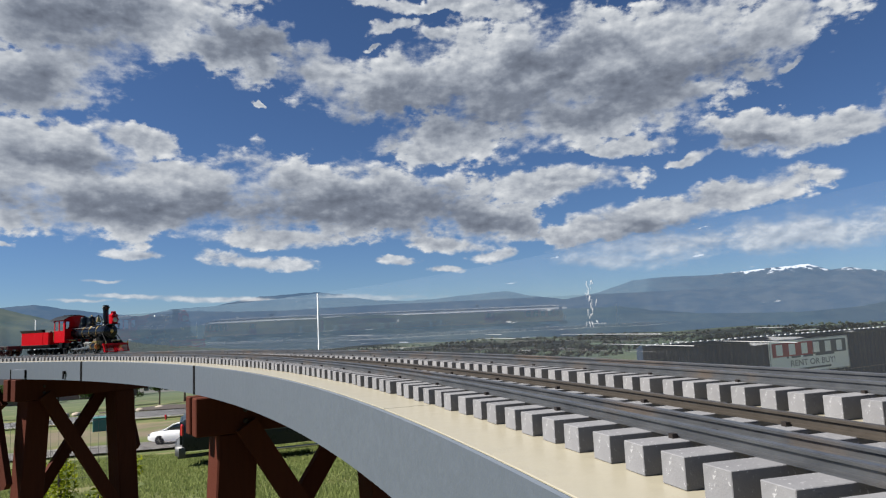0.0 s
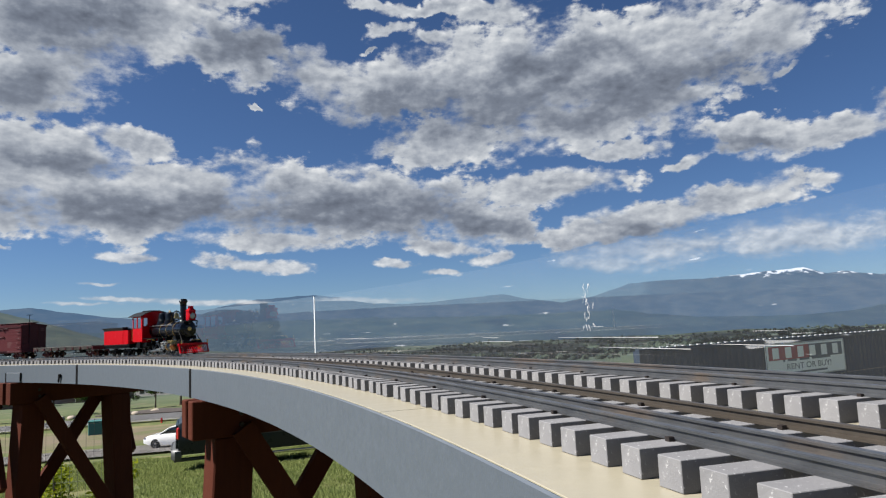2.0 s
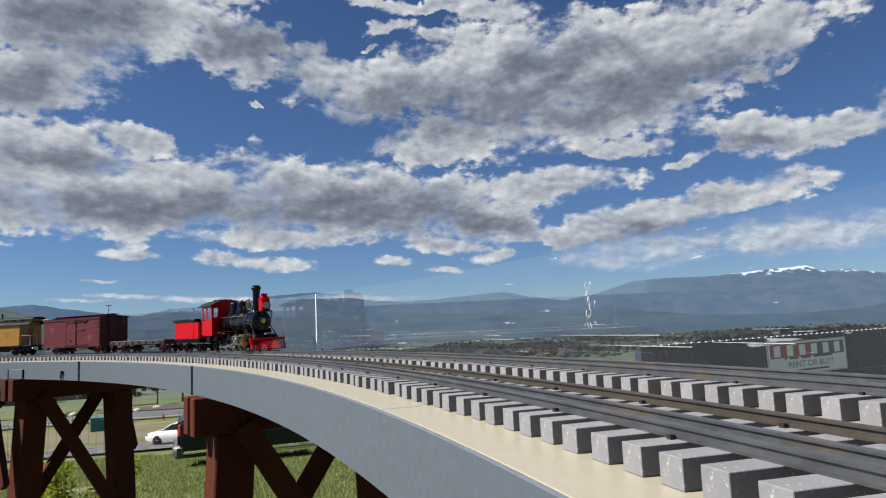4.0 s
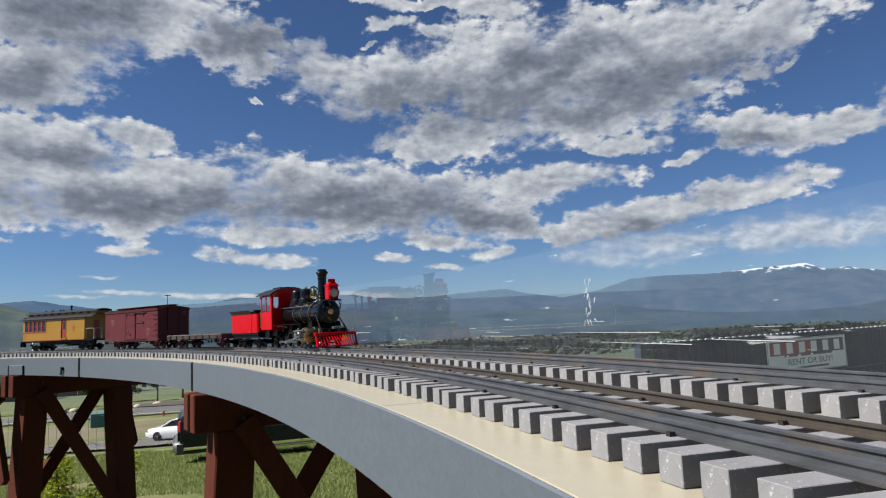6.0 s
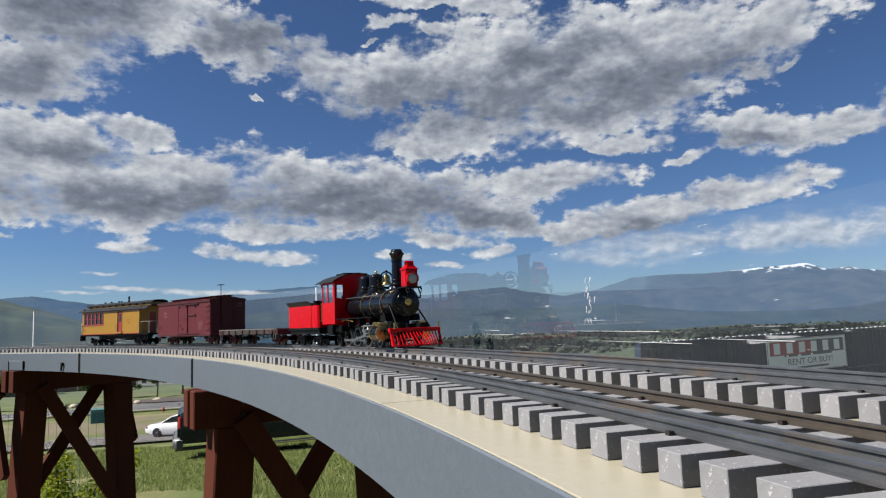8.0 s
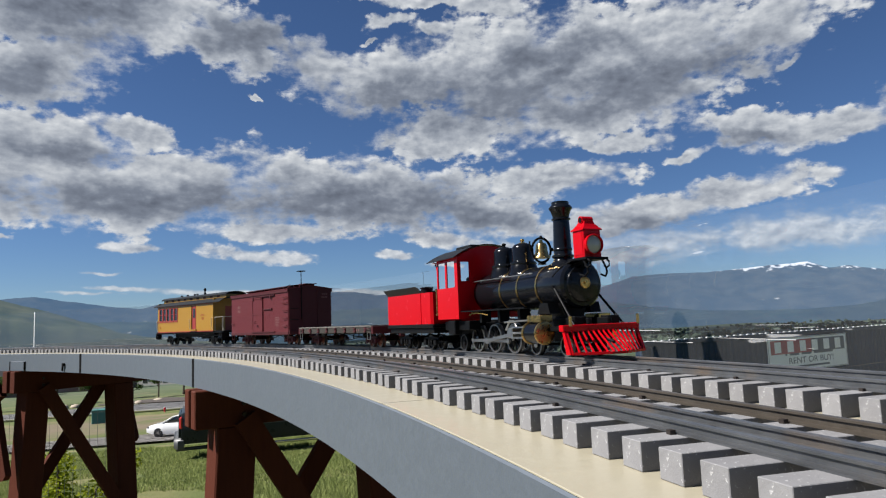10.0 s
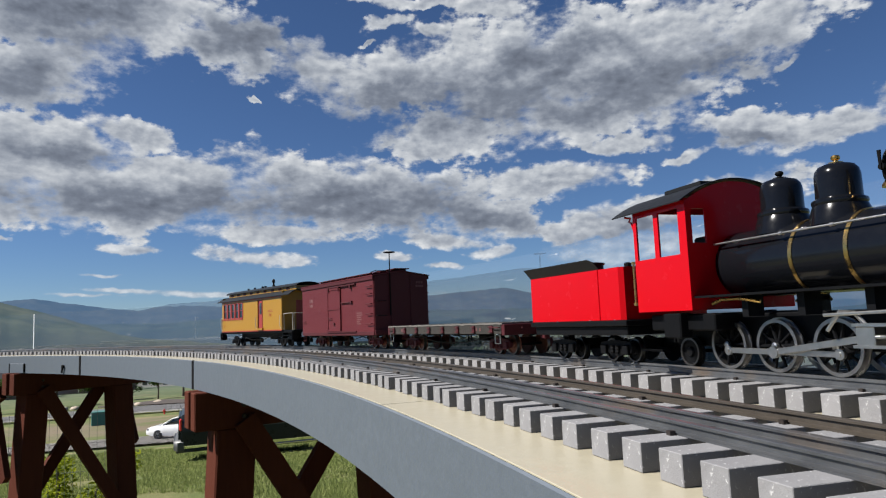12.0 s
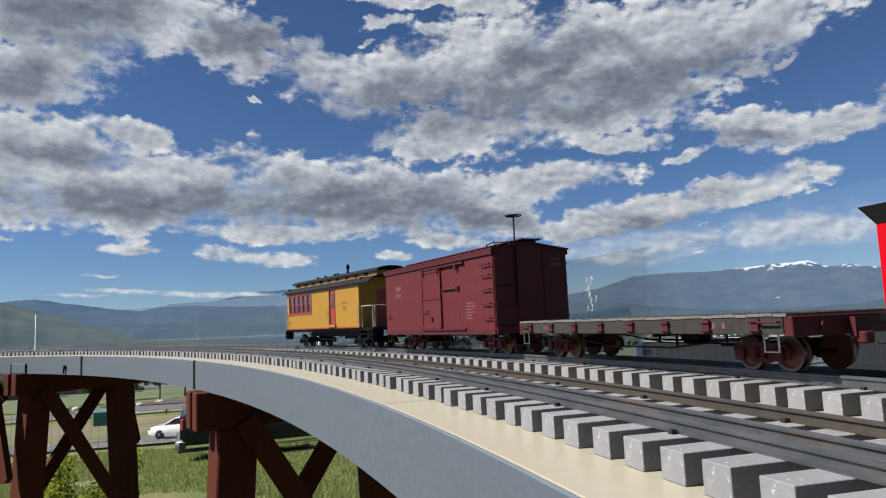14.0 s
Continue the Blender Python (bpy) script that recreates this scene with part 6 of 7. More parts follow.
def build_steel_wall():
    a = Vector((5.2, 18.36))
    d = Vector((10.9, 6.7)).normalized()
    c = tagged(new("steel_wall"), "long dark blue corrugated steel wall with a hire sign", "wall")
    gz = -1.9
    c.matrix_world = Matrix.Translation((a.x, a.y, gz)) @ Matrix.Rotation(math.atan2(d.y, d.x), 4, 'Z')
    L, H, D = 15.3, 2.60, 0.30
    bm = bmesh.new()
    out = []
    n = 55
    for i in range(n):                       # corrugated long side, facing the railway
        x = 0.12 + (L - 0.24) * i / n
        w = (L - 0.24) / n
        out += [(x, 0.0), (x + w * 0.3, 0.0), (x + w * 0.5, 0.035), (x + w * 0.8, 0.035)]
    prism(bm, out + [(L - 0.12, 0.0), (L - 0.12, 0.08), (0.12, 0.08)], 0.16, H - 0.12, 'XY')
    part("side_wall", bm, M_NAVY, c, "corrugated dark blue steel side")
    bm = bmesh.new()
    box(bm, 0.12, L - 0.12, 0.10, D, 0.1, H - 0.06)
    part("body", bm, M_NAVY, c)
    for x in (0.0, L - 0.12):
        bm = bmesh.new()
        box(bm, x, x + 0.12, -0.03, 0.12, 0, H, 0.01)
        part("corner_post", bm, M_NAVY, c)
    for z in (0.0, H - 0.12):
        bm = bmesh.new()
        box(bm, 0.121, L - 0.121, -0.03, 0.08, z, z + 0.12, 0.01)
        part("side_rail", bm, M_NAVY, c)
    for i in range(48):                      # white blocks stand in for the tie ends' reflection in the screen
        bm = bmesh.new()
        x = 0.25 + i * (L - 0.5) / 47
        box(bm, x - 0.05, x + 0.07, -0.034, 0.02, H + 0.001, H + 0.028)
        part("reflected_tie_dash", bm, M_SIDEWHITE, c)
    for z in (0.95, 1.28):
        bm = bmesh.new()
        box(bm, 0.3, L - 0.2, -0.012, -0.004, z, z + 0.012)
        part("pale_line", bm, M_TRUCKLOW, c)
    # the sign
    x0, x1, z0, z1 = 5.51, 10.01, 1.36, 2.44
    bm = bmesh.new()
    box(bm, x0, x1, -0.05, -0.034, z0, z1, 0.004)
    sign = part("sign", bm, M_WHITE, c, "white sheet hire sign with red heading")
    mid = (x0 + x1) / 2
    cells = ((x0 + 0.16, x0 + 2.36, M_SIGNRED), (x0 + 2.36, x1 - 0.16, M_SIGNGREY))
    for xa, xb, mt in cells:
        bm = bmesh.new()
        box(bm, xa, xb, -0.054, -0.050, z1 - 0.52, z1 - 0.09)
        part("heading_panel", bm, mt, sign)
    for k in range(6):                       # six pale upright blocks for the firm's lettering
        bm = bmesh.new()
        xk = x0 + 0.36 + k * 0.68
        box(bm, xk, xk + 0.34, -0.0565, -0.0542, z1 - 0.475, z1 - 0.135)
        part("heading_block", bm, M_WHITE, sign)
    text_mesh("words", "RENT OR BUY!", 0.27, pose(mid + 0.1, -0.0515, z0 + 0.32, 90, 0, 0) @ Matrix.Diagonal((1.45, 1, 1, 1)), M_SIGNGREY, sign, 0.001)
    for x, w in ((mid - 1.35, 0.1), (mid - 1.1, 0.5), (mid - 0.45, 0.55), (mid + 0.25, 1.1)):
        bm = bmesh.new()
        box(bm, x, x + w, -0.0535, -0.0502, z0 + 0.50, z0 + 0.60)
        part("print_bar", bm, M_SIGNGREY, sign)
    bm = bmesh.new()
    box(bm, mid - 1.0, mid + 1.1, -0.0535, -0.0502, z0 + 0.10, z0 + 0.16)
    part("print_bar", bm, M_SIGNGREY, sign)
    for za, zb, xa, xb in ((z1 - 0.03, z1 - 0.015, x0 + 0.03, x1 - 0.03), (z0 + 0.015, z0 + 0.03, x0 + 0.03, x1 - 0.03), (z0 + 0.03, z1 - 0.03, x0 + 0.03, x0 + 0.05), (z0 + 0.03, z1 - 0.03, x1 - 0.05, x1 - 0.03)):
        bm = bmesh.new()
        box(bm, xa, xb, -0.0535, -0.0502, za, zb)
        part("border_line", bm, M_SIGNGREY, sign)


build_steel_wall()


def wheel_at(parent, x, y, r, w, out):
    bm = bmesh.new()
    lathe(bm, [(r * 0.62, y - w / 2), (r * 0.94, y - w / 2), (r, y - w / 3), (r, y + w / 3), (r * 0.94, y + w / 2), (r * 0.62, y + w / 2)], (x, 0, r), 'Y', 28)
    wh = part("wheel", bm, M_RUBBER, parent, "black tyre on alloy rim", True)
    bm = bmesh.new()
    yy = y + out * w / 2
    lathe(bm, [(r * 0.61, yy - 0.01), (r * 0.60, yy + out * 0.004), (r * 0.5, yy - out * 0.03), (r * 0.2, yy - out * 0.02), (r * 0.16, yy + out * 0.005)], (x, 0, r), 'Y', 20)
    for k in range(6):
        a = k * math.pi / 3
        rod(bm, (x + r * 0.15 * math.cos(a), yy, r + r * 0.15 * math.sin(a)), (x + r * 0.56 * math.cos(a), yy, r + r * 0.56 * math.sin(a)), r * 0.07, seg=6)
    part("rim", bm, M_CHROME, wh, "", True)


def shell(bm, sections, half):
    """A car body: outline sections (x, z low, z high, half width) skinned along x."""
    rings = []
    for x, z0, z1, hw in sections:
        pts = [(-hw * 0.96, z0), (-hw, z0 + (z1 - z0) * 0.35), (-hw * 0.985, z0 + (z1 - z0) * 0.8), (-hw * 0.90, z1), (hw * 0.90, z1), (hw * 0.985, z0 + (z1 - z0) * 0.8), (hw, z0 + (z1 - z0) * 0.35), (hw * 0.96, z0)]
        rings.append([bm.verts.new((x, y, z)) for y, z in pts])
    for a, b in zip(rings, rings[1:]):
        for k in range(8):
            bm.faces.new((a[k], a[(k + 1) % 8], b[(k + 1) % 8], b[k]))
    bm.faces.new(rings[0])
    bm.faces.new(rings[-1])


def build_truck():
    # x forward, tail at x = 0
    az, d = radians(-21.3), 20.8
    x, y = d * math.sin(az), d * math.cos(az)
    t = tagged(new("pickup_truck"), "dark green-grey pickup truck parked on the grass", "truck")
    t.matrix_world = Matrix.Translation((x, y, rests(x, y) - 0.05)) @ Matrix.Rotation(radians(20), 4, 'Z')
    hw = 0.98
    bm = bmesh.new()
    shell(bm, [(0.06, 0.62, 1.38, hw * 0.97), (0.12, 0.60, 1.42, hw), (2.05, 0.60, 1.42, hw), (2.06, 0.55, 1.42, hw), (4.3, 0.55, 1.40, hw), (4.5, 0.58, 1.36, hw), (5.6, 0.62, 1.28, hw * 0.95), (5.8, 0.66, 1.10, hw * 0.86)], hw)
    part("body", bm, M_TRUCK, t, "glossy dark body", True)
    bm = bmesh.new()
    shell(bm, [(2.15, 1.40, 1.86, hw * 0.90), (2.35, 1.40, 1.95, hw * 0.88), (3.8, 1.40, 1.95, hw * 0.88), (4.55, 1.38, 1.42, hw * 0.92)], hw)
    part("cab", bm, M_GLASS_DARK, t, "dark glazed cab", True)
    bm = bmesh.new()
    box(bm, 2.3, 3.85, -hw * 0.80, hw * 0.80, 1.93, 1.98, 0.02)
    part("cab_roof", bm, M_TRUCK, t)
    bm = bmesh.new()
    shell(bm, [(-0.12, 0.50, 0.72, hw * 0.86), (-0.02, 0.46, 0.76, hw * 0.98), (0.14, 0.46, 0.76, hw)], hw)
    part("bumper", bm, M_TRUCKLOW, t, "grey rear bumper", True)
    bm = bmesh.new()
    box(bm, -0.13, -0.1, -0.7, 0.7, 0.66, 0.74, 0.01)
    part("bumper_step", bm, M_TRUCKLOW, t)
    for s in (-1, 1):
        bm = bmesh.new()
        box(bm, 0.02, 0.11, *sorted((s * hw * 0.99, s * hw * 0.84)), 1.00, 1.32, 0.03)
        part("tail_lamp", bm, M_TAIL, t, "red tail lamp")
        bm = bmesh.new()
        box(bm, 2.25, 4.15, *sorted((s * (hw - 0.04), s * (hw + 0.10))), 0.42, 0.48, 0.015)
        part("running_board", bm, M_CHROME, t, "pale metal running board")
        for xw in (1.25, 4.75):
            wheel_at(t, xw, s * 0.84, 0.40, 0.27, s)
            bm = bmesh.new()
            lathe_ring(bm, 0.44, 0.52, s * (hw - 0.02), s * (hw + 0.02), 28)
            bmesh.ops.translate(bm, vec=(xw, 0, 0.42), verts=bm.verts)
            bmesh.ops.delete(bm, geom=[v for v in bm.verts if v.co.z < 0.5], context='VERTS')
            part("wheel_arch", bm, M_RUBBER, t)
        for xd in (2.2, 3.25):
            bm = bmesh.new()
            box(bm, xd, xd + 0.012, *sorted((s * (hw - 0.01), s * (hw + 0.004))), 0.62, 1.36)
            part("door_gap", bm, M_RUBBER, t)
        bm = bmesh.new()
        box(bm, 0.3, 5.4, *sorted((s * (hw - 0.005), s * (hw + 0.012))), 0.98, 1.02, 0.004)
        part("side_moulding", bm, M_TRUCKLOW, t)
    bm = bmesh.new()
    rod(bm, (-0.06, -0.62, 0.42), (1.1, -0.62, 0.44), 0.05, seg=12)
    part("exhaust_pipe", bm, M_TRUCKLOW, t)
    bm = bmesh.new()
    box(bm, -0.004, 0.055, -0.82, 0.82, 0.74, 1.36, 0.01)
    part("tailgate", bm, M_TRUCK, t)


build_truck()


def build_car():
    az, d = radians(-21.0), 52.0
    x, y = d * math.sin(az), d * math.cos(az)
    c = tagged(new("sedan_car"), "white sedan car parked on the gravel road", "car")
    c.matrix_world = Matrix.Translation((x, y, rests(x, y) + 0.16)) @ Matrix.Rotation(radians(176), 4, 'Z')
    hw = 0.9
    bm = bmesh.new()
    shell(bm, [(-2.25, 0.40, 0.82, hw * 0.85), (-2.1, 0.28, 0.95, hw * 0.97), (-1.4, 0.24, 1.0, hw), (0.9, 0.24, 0.96, hw), (1.9, 0.26, 0.86, hw * 0.97), (2.3, 0.34, 0.70, hw * 0.82)], hw)
    part("body", bm, M_CARWHITE, c, "white body", True)
    bm = bmesh.new()
    shell(bm, [(-1.75, 0.96, 1.02, hw * 0.88), (-0.95, 0.96, 1.42, hw * 0.78), (0.15, 0.96, 1.44, hw * 0.78), (1.15, 0.94, 0.98, hw * 0.88)], hw)
    part("windows", bm, M_GLASS_DARK, c, "dark car windows", True)
    bm = bmesh.new()
    shell(bm, [(-1.15, 1.34, 1.42, hw * 0.74), (-0.9, 1.38, 1.46, hw * 0.76), (0.15, 1.38, 1.475, hw * 0.76), (0.45, 1.30, 1.40, hw * 0.74)], hw)
    part("car_roof", bm, M_CARWHITE, c, "", True)
    for s in (-1, 1):
        for xa, za, xb, zb in ((-1.75, 1.0, -1.1, 1.40), (-0.3, 0.97, -0.3, 1.42), (1.1, 0.97, 0.4, 1.38)):
            bm = bmesh.new()
            rod(bm, (xa, s * hw * 0.89, za), (xb, s * hw * 0.775, zb), 0.045, seg=6)
            part("window_pillar", bm, M_CARWHITE, c)
        for xw in (-1.35, 1.4):
            wheel_at(c, xw, s * 0.79, 0.33, 0.2, s)
        bm = bmesh.new()
        box(bm, 2.05, 2.25, *sorted((s * 0.5, s * 0.8)), 0.62, 0.74, 0.02)
        part("headlamp", bm, M_CHROME, c)


build_car()


# ---- plants ----
def mat_leaf(name, a, b):
    m = Mat(name)
    v = m.coord()
    isl = m.n("ShaderNodeNewGeometry").outputs["Random Per Island"]
    n = m.noise(v, 1.3, 3)
    col = m.mix(m.math('MULTIPLY_ADD', isl, 0.7, m.math('MULTIPLY', n, 0.3)), a, b)
    d = m.n("ShaderNodeBsdfDiffuse")
    t = m.n("ShaderNodeBsdfTranslucent")
    m.link(col, d.inputs[0])
    m.link(col, t.inputs[0])
    mx = m.n("ShaderNodeMixShader")
    mx.inputs[0].default_value = 0.4
    m.link(d.outputs[0], mx.inputs[1])
    m.link(t.outputs[0], mx.inputs[2])
    m.link(mx.outputs[0], m.out.inputs[0])
    return m.m


M_GRASS = mat_leaf("grass_blades", (0.085, 0.12, 0.030), (0.27, 0.30, 0.115))
M_SHRUB = mat_leaf("yellow_green_leaves", (0.09, 0.13, 0.010), (0.32, 0.34, 0.030))
M_TREE = mat_leaf("tree_leaves", (0.020, 0.042, 0.012), (0.075, 0.115, 0.030))
# leaves paled and blued: the haze over far woods is in their colour
M_WOODS = mat_leaf("hazed_woods_leaves", (0.040, 0.060, 0.050), (0.085, 0.110, 0.080))
M_BARK = mat_wood("bark", (0.05, 0.04, 0.03), (0.12, 0.10, 0.08), 6)


def from_lists(name, verts, faces, mat):
    me = bpy.data.meshes.new(name)
    me.from_pydata(verts, [], faces)
    me.materials.append(mat)
    return new(name, me)


def build_grass():
    rnd = random.Random(4)
    V, F = [], []
    for i in range(70000):
        az = radians(rnd.uniform(-37, -4))
        r = 3.6 + 31 * rnd.random() ** 1.5
        x, y = r * math.sin(az), r * math.cos(az)
        if noise.noise((x * 0.35, y * 0.35, 7)) < -0.28:
            continue
        z = ground_z(x, y) - 0.02
        tall = 0.04 + 0.06 * rnd.random() + (0.08 if noise.noise((x * 0.16, y * 0.16, 2)) > 0.22 else 0)
        for k in range(4):
            a = rnd.uniform(0, 6.28)
            h = tall * rnd.uniform(0.6, 1.15)
            w = 0.0035 + 0.00055 * r
            ox, oy = rnd.uniform(-0.07, 0.07), rnd.uniform(-0.07, 0.07)
            lx, ly = h * 0.5 * math.cos(a), h * 0.5 * math.sin(a)
            n = len(V)
            V += [(x + ox - w * math.sin(a), y + oy + w * math.cos(a), z), (x + ox + w * math.sin(a), y + oy - w * math.cos(a), z), (x + ox + lx, y + oy + ly, z + h)]
            F.append((n, n + 1, n + 2))
    ob = from_lists("grass", V, F, M_GRASS)
    tagged(ob, "long bright green meadow grass in tufts", "grass", kind="stuff")


build_grass()


def leaves(V, F, c, radius, count, size, rnd, squash=0.8):
    for i in range(count):
        d = Vector((rnd.gauss(0, 1), rnd.gauss(0, 1), rnd.gauss(0, 1))).normalized()
        p = Vector(c) + Vector((d.x, d.y, d.z * squash)) * radius * rnd.random() ** 0.4
        u = Vector((rnd.gauss(0, 1), rnd.gauss(0, 1), rnd.gauss(0, 0.6))).normalized()
        w = u.cross(Vector((rnd.gauss(0, 1), rnd.gauss(0, 1), rnd.gauss(0, 1)))).normalized()
        s = size * rnd.uniform(0.6, 1.3)
        n = len(V)
        V += [tuple(p - u * s), tuple(p + w * s * 0.45), tuple(p + u * s), tuple(p - w * s * 0.45)]
        F.append((n, n + 1, n + 2, n + 3))


def build_shrub(x, y, height, label):
    rnd = random.Random(int(x * 100))
    z = ground_z(x, y)
    sh = tagged(new("shrub"), label, "shrub")
    sh.location = (x, y, z)
    V, F = [], []
    bm = bmesh.new()
    for i in range(11):
        a = rnd.uniform(0, 6.28)
        top = Vector((math.cos(a) * height * 0.42 * rnd.random(), math.sin(a) * height * 0.42 * rnd.random(), height * rnd.uniform(0.6, 1.0)))
        tube(bm, [(0, 0, -0.05), top * 0.5 + Vector((0.03, 0, 0)), top], 0.008, 5)
        for k in range(7):
            leaves(V, F, top * (0.35 + 0.1 * k), 0.12, 120, 0.020, rnd)
    part("stems", bm, M_BARK, sh)
    from_lists("foliage", V, F, M_SHRUB).parent = sh


build_shrub(-2.66, 4.75, 1.30, "young shrub with bright yellow-green leaves behind the fence")
build_shrub(-3.25, 4.95, 0.9, "low shrub with yellow-green leaves beside the fence")


def build_tree(x, y, h, seed, label):
    rnd = random.Random(seed)
    t = tagged(new("tree"), label, "tree", "trees beyond the street")
    t.location = (x, y, ground_z(x, y) - 0.1)
    bm = bmesh.new()
    rod(bm, (0, 0, 0), (0.1, 0, h * 0.55), h * 0.03, h * 0.015, 8)
    V, F = [], []
    for i in range(9):
        a = rnd.uniform(0, 6.28)
        z0 = h * rnd.uniform(0.28, 0.5)
        p = Vector((math.cos(a) * h * rnd.uniform(0.10, 0.26), math.sin(a) * h * rnd.uniform(0.10, 0.26), h * rnd.uniform(0.5, 0.92)))
        rod(bm, (0.05, 0, z0), p, h * 0.010, h * 0.004, 5)
        leaves(V, F, p, h * rnd.uniform(0.12, 0.19), 150, h * 0.030, rnd)
    part("trunk", bm, M_BARK, t)
    from_lists("crown", V, F, M_TREE).parent = t


for i, (az, d, h) in enumerate(((-33.5, 116, 5.5), (-31.6, 125, 7.0), (-27.4, 124, 6.0), (-24.6, 118, 4.8), (-22.8, 128, 5.5), (-21.0, 132, 7.5), (-19.4, 120, 5.0), (-29.6, 128, 7), (-25.9, 134, 7.5))):
    build_tree(d * math.sin(radians(az)), d * math.cos(radians(az)), h, i + 20, "leafy green tree on the far side of the street")


def build_woods():
    rnd = random.Random(9)
    V, F = [], []
    for i in range(5200):
        az = radians(rnd.uniform(-34, 42))
        r = 260 + 1150 * rnd.random() ** 1.2
        x, y = r * math.sin(az), r * math.cos(az)
        if noise.noise((x * 0.007, y * 0.012, 4)) < -0.02:
            continue
        z = ground_z(x, y)
        s = rnd.uniform(1.0, 2.6)
        n = len(V)
        for k in range(7):
            a = k * 2 * math.pi / 7
            V.append((x + s * rnd.uniform(0.7, 1.2) * math.cos(a), y + s * rnd.uniform(0.7, 1.2) * math.sin(a), z - 0.5))
        for k in range(7):
            a = k * 2 * math.pi / 7 + 0.4
            V.append((x + s * rnd.uniform(0.7, 1.3) * math.cos(a), y + s * rnd.uniform(0.7, 1.3) * math.sin(a), z + s * rnd.uniform(0.6, 1.0)))
        V.append((x, y, z + s * rnd.uniform(1.2, 1.8)))
        for k in range(7):
            j = (k + 1) % 7
            F += [(n + k, n + j, n + 7 + j, n + 7 + k), (n + 7 + k, n + 7 + j, n + 14)]
    tagged(from_lists("far_woods", V, F, M_WOODS), "scattered green trees over the valley floor, paled for distance haze", "woods", kind="stuff")


build_woods()


# ---- far side of the street ----
def build_house(az, d, w, dpt, h, turn, wall, label):
    x, y = d * math.sin(radians(az)), d * math.cos(radians(az))
    hs = tagged(new("house"), label, "house", "houses beyond the street")
    hs.matrix_world = Matrix.Translation((x, y, ground_z(x, y) - 0.2)) @ Matrix.Rotation(radians(turn), 4, 'Z')
    bm = bmesh.new()
    box(bm, -w / 2, w / 2, -dpt / 2, dpt / 2, 0, h)
    prism(bm, [(-dpt / 2, h), (dpt / 2, h), (0, h + dpt * 0.3)], -w / 2, w / 2, 'YZ')
    part("wall", bm, wall, hs)
    for s in (-1, 1):
        bm = bmesh.new()
        prism(bm, [(s * (dpt / 2 + 0.5), h - 0.3), (s * (dpt / 2 + 0.5), h - 0.05), (0, h + dpt * 0.3 + 0.28), (0, h + dpt * 0.3 + 0.03)], -w / 2 - 0.4, w / 2 + 0.4, 'YZ')
        part("roof", bm, M_ROOF, hs)
    for k in range(int(w / 3)):
        bm = bmesh.new()
        xx = -w / 2 + 1.2 + k * 3
        box(bm, xx, xx + 1.3, -dpt / 2 - 0.05, -dpt / 2 + 0.02, 1.0, 2.3)
        part("window", bm, M_GLASS_DARK, hs)


M_SIDING = painted("pale_siding", (0.34, 0.33, 0.31), 0.7, wear=0.1, scale=1)
M_SIDING2 = painted("brown_siding", (0.15, 0.10, 0.075), 0.7, wear=0.15, scale=1)
build_house(-32.4, 190, 12, 9, 3.6, 8, M_SIDING2, "brown house with dark roof beyond the street")
build_house(-30.2, 205, 11, 9, 3.8, -10, M_SIDING, "pale house with dark roof beyond the street")
build_house(-26.2, 200, 12, 9, 3.6, 14, M_SIDING2, "low brown house with dark roof among trees")
build_house(-22.2, 215, 12, 9, 3.8, -6, M_SIDING, "pale house with dark roof among trees")


def build_rock(az, d, s, seed):
    x, y = d * math.sin(radians(az)), d * math.cos(radians(az))
    bm = bmesh.new()
    bmesh.ops.create_icosphere(bm, subdivisions=2, radius=s)
    for v in bm.verts:
        v.co *= 1 + 0.3 * noise.noise(v.co * 1.3 + Vector((seed, 0, 0)))
        v.co.z *= 0.6
    ob = part("boulder", bm, painted("sandstone", (0.33, 0.28, 0.22), 0.9, wear=0.25, scale=2, depth=0.02), None, "", True)
    ob.location = (x, y, ground_z(x, y) + s * 0.25)
    tagged(ob, "pale sandstone boulder in a dark planting bed", "boulder", "boulders")


for i, (az, d, s) in enumerate(((-24.2, 108, 0.6), (-22.8, 109, 0.75), (-22.0, 110, 0.7), (-29.2, 110, 0.8), (-28.4, 111, 0.6))):
    build_rock(az, d, s, i * 3.1)


def build_bed():
    bm = bmesh.new()
    pts = []
    for i in range(24):
        a = 2 * math.pi * i / 24
        x = 110 * math.sin(radians(-22.2)) + 10.0 * math.cos(a)
        y = 110 * math.cos(radians(-22.2)) + 4.0 * math.sin(a)
        pts.append((x, y))
    top = [bm.verts.new((x, y, ground_z(x, y) + 0.14)) for x, y in pts]
    low = [bm.verts.new((x, y, ground_z(x, y) - 0.2)) for x, y in pts]
    mid = bm.verts.new((110 * math.sin(radians(-22.2)), 110 * math.cos(radians(-22.2)), ground_z(110 * math.sin(radians(-22.2)), 110 * math.cos(radians(-22.2))) + 0.6))
    for i in range(24):
        j = (i + 1) % 24
        bm.faces.new((top[i], top[j], mid))
        bm.faces.new((low[i], low[j], top[j], top[i]))
    tagged(part("planting_bed", bm, painted("dark_mulch", (0.045, 0.035, 0.03), 0.95, wear=0.4, scale=4, depth=0.05)), "mounded bed of dark mulch beyond the street", "planting bed")


build_bed()


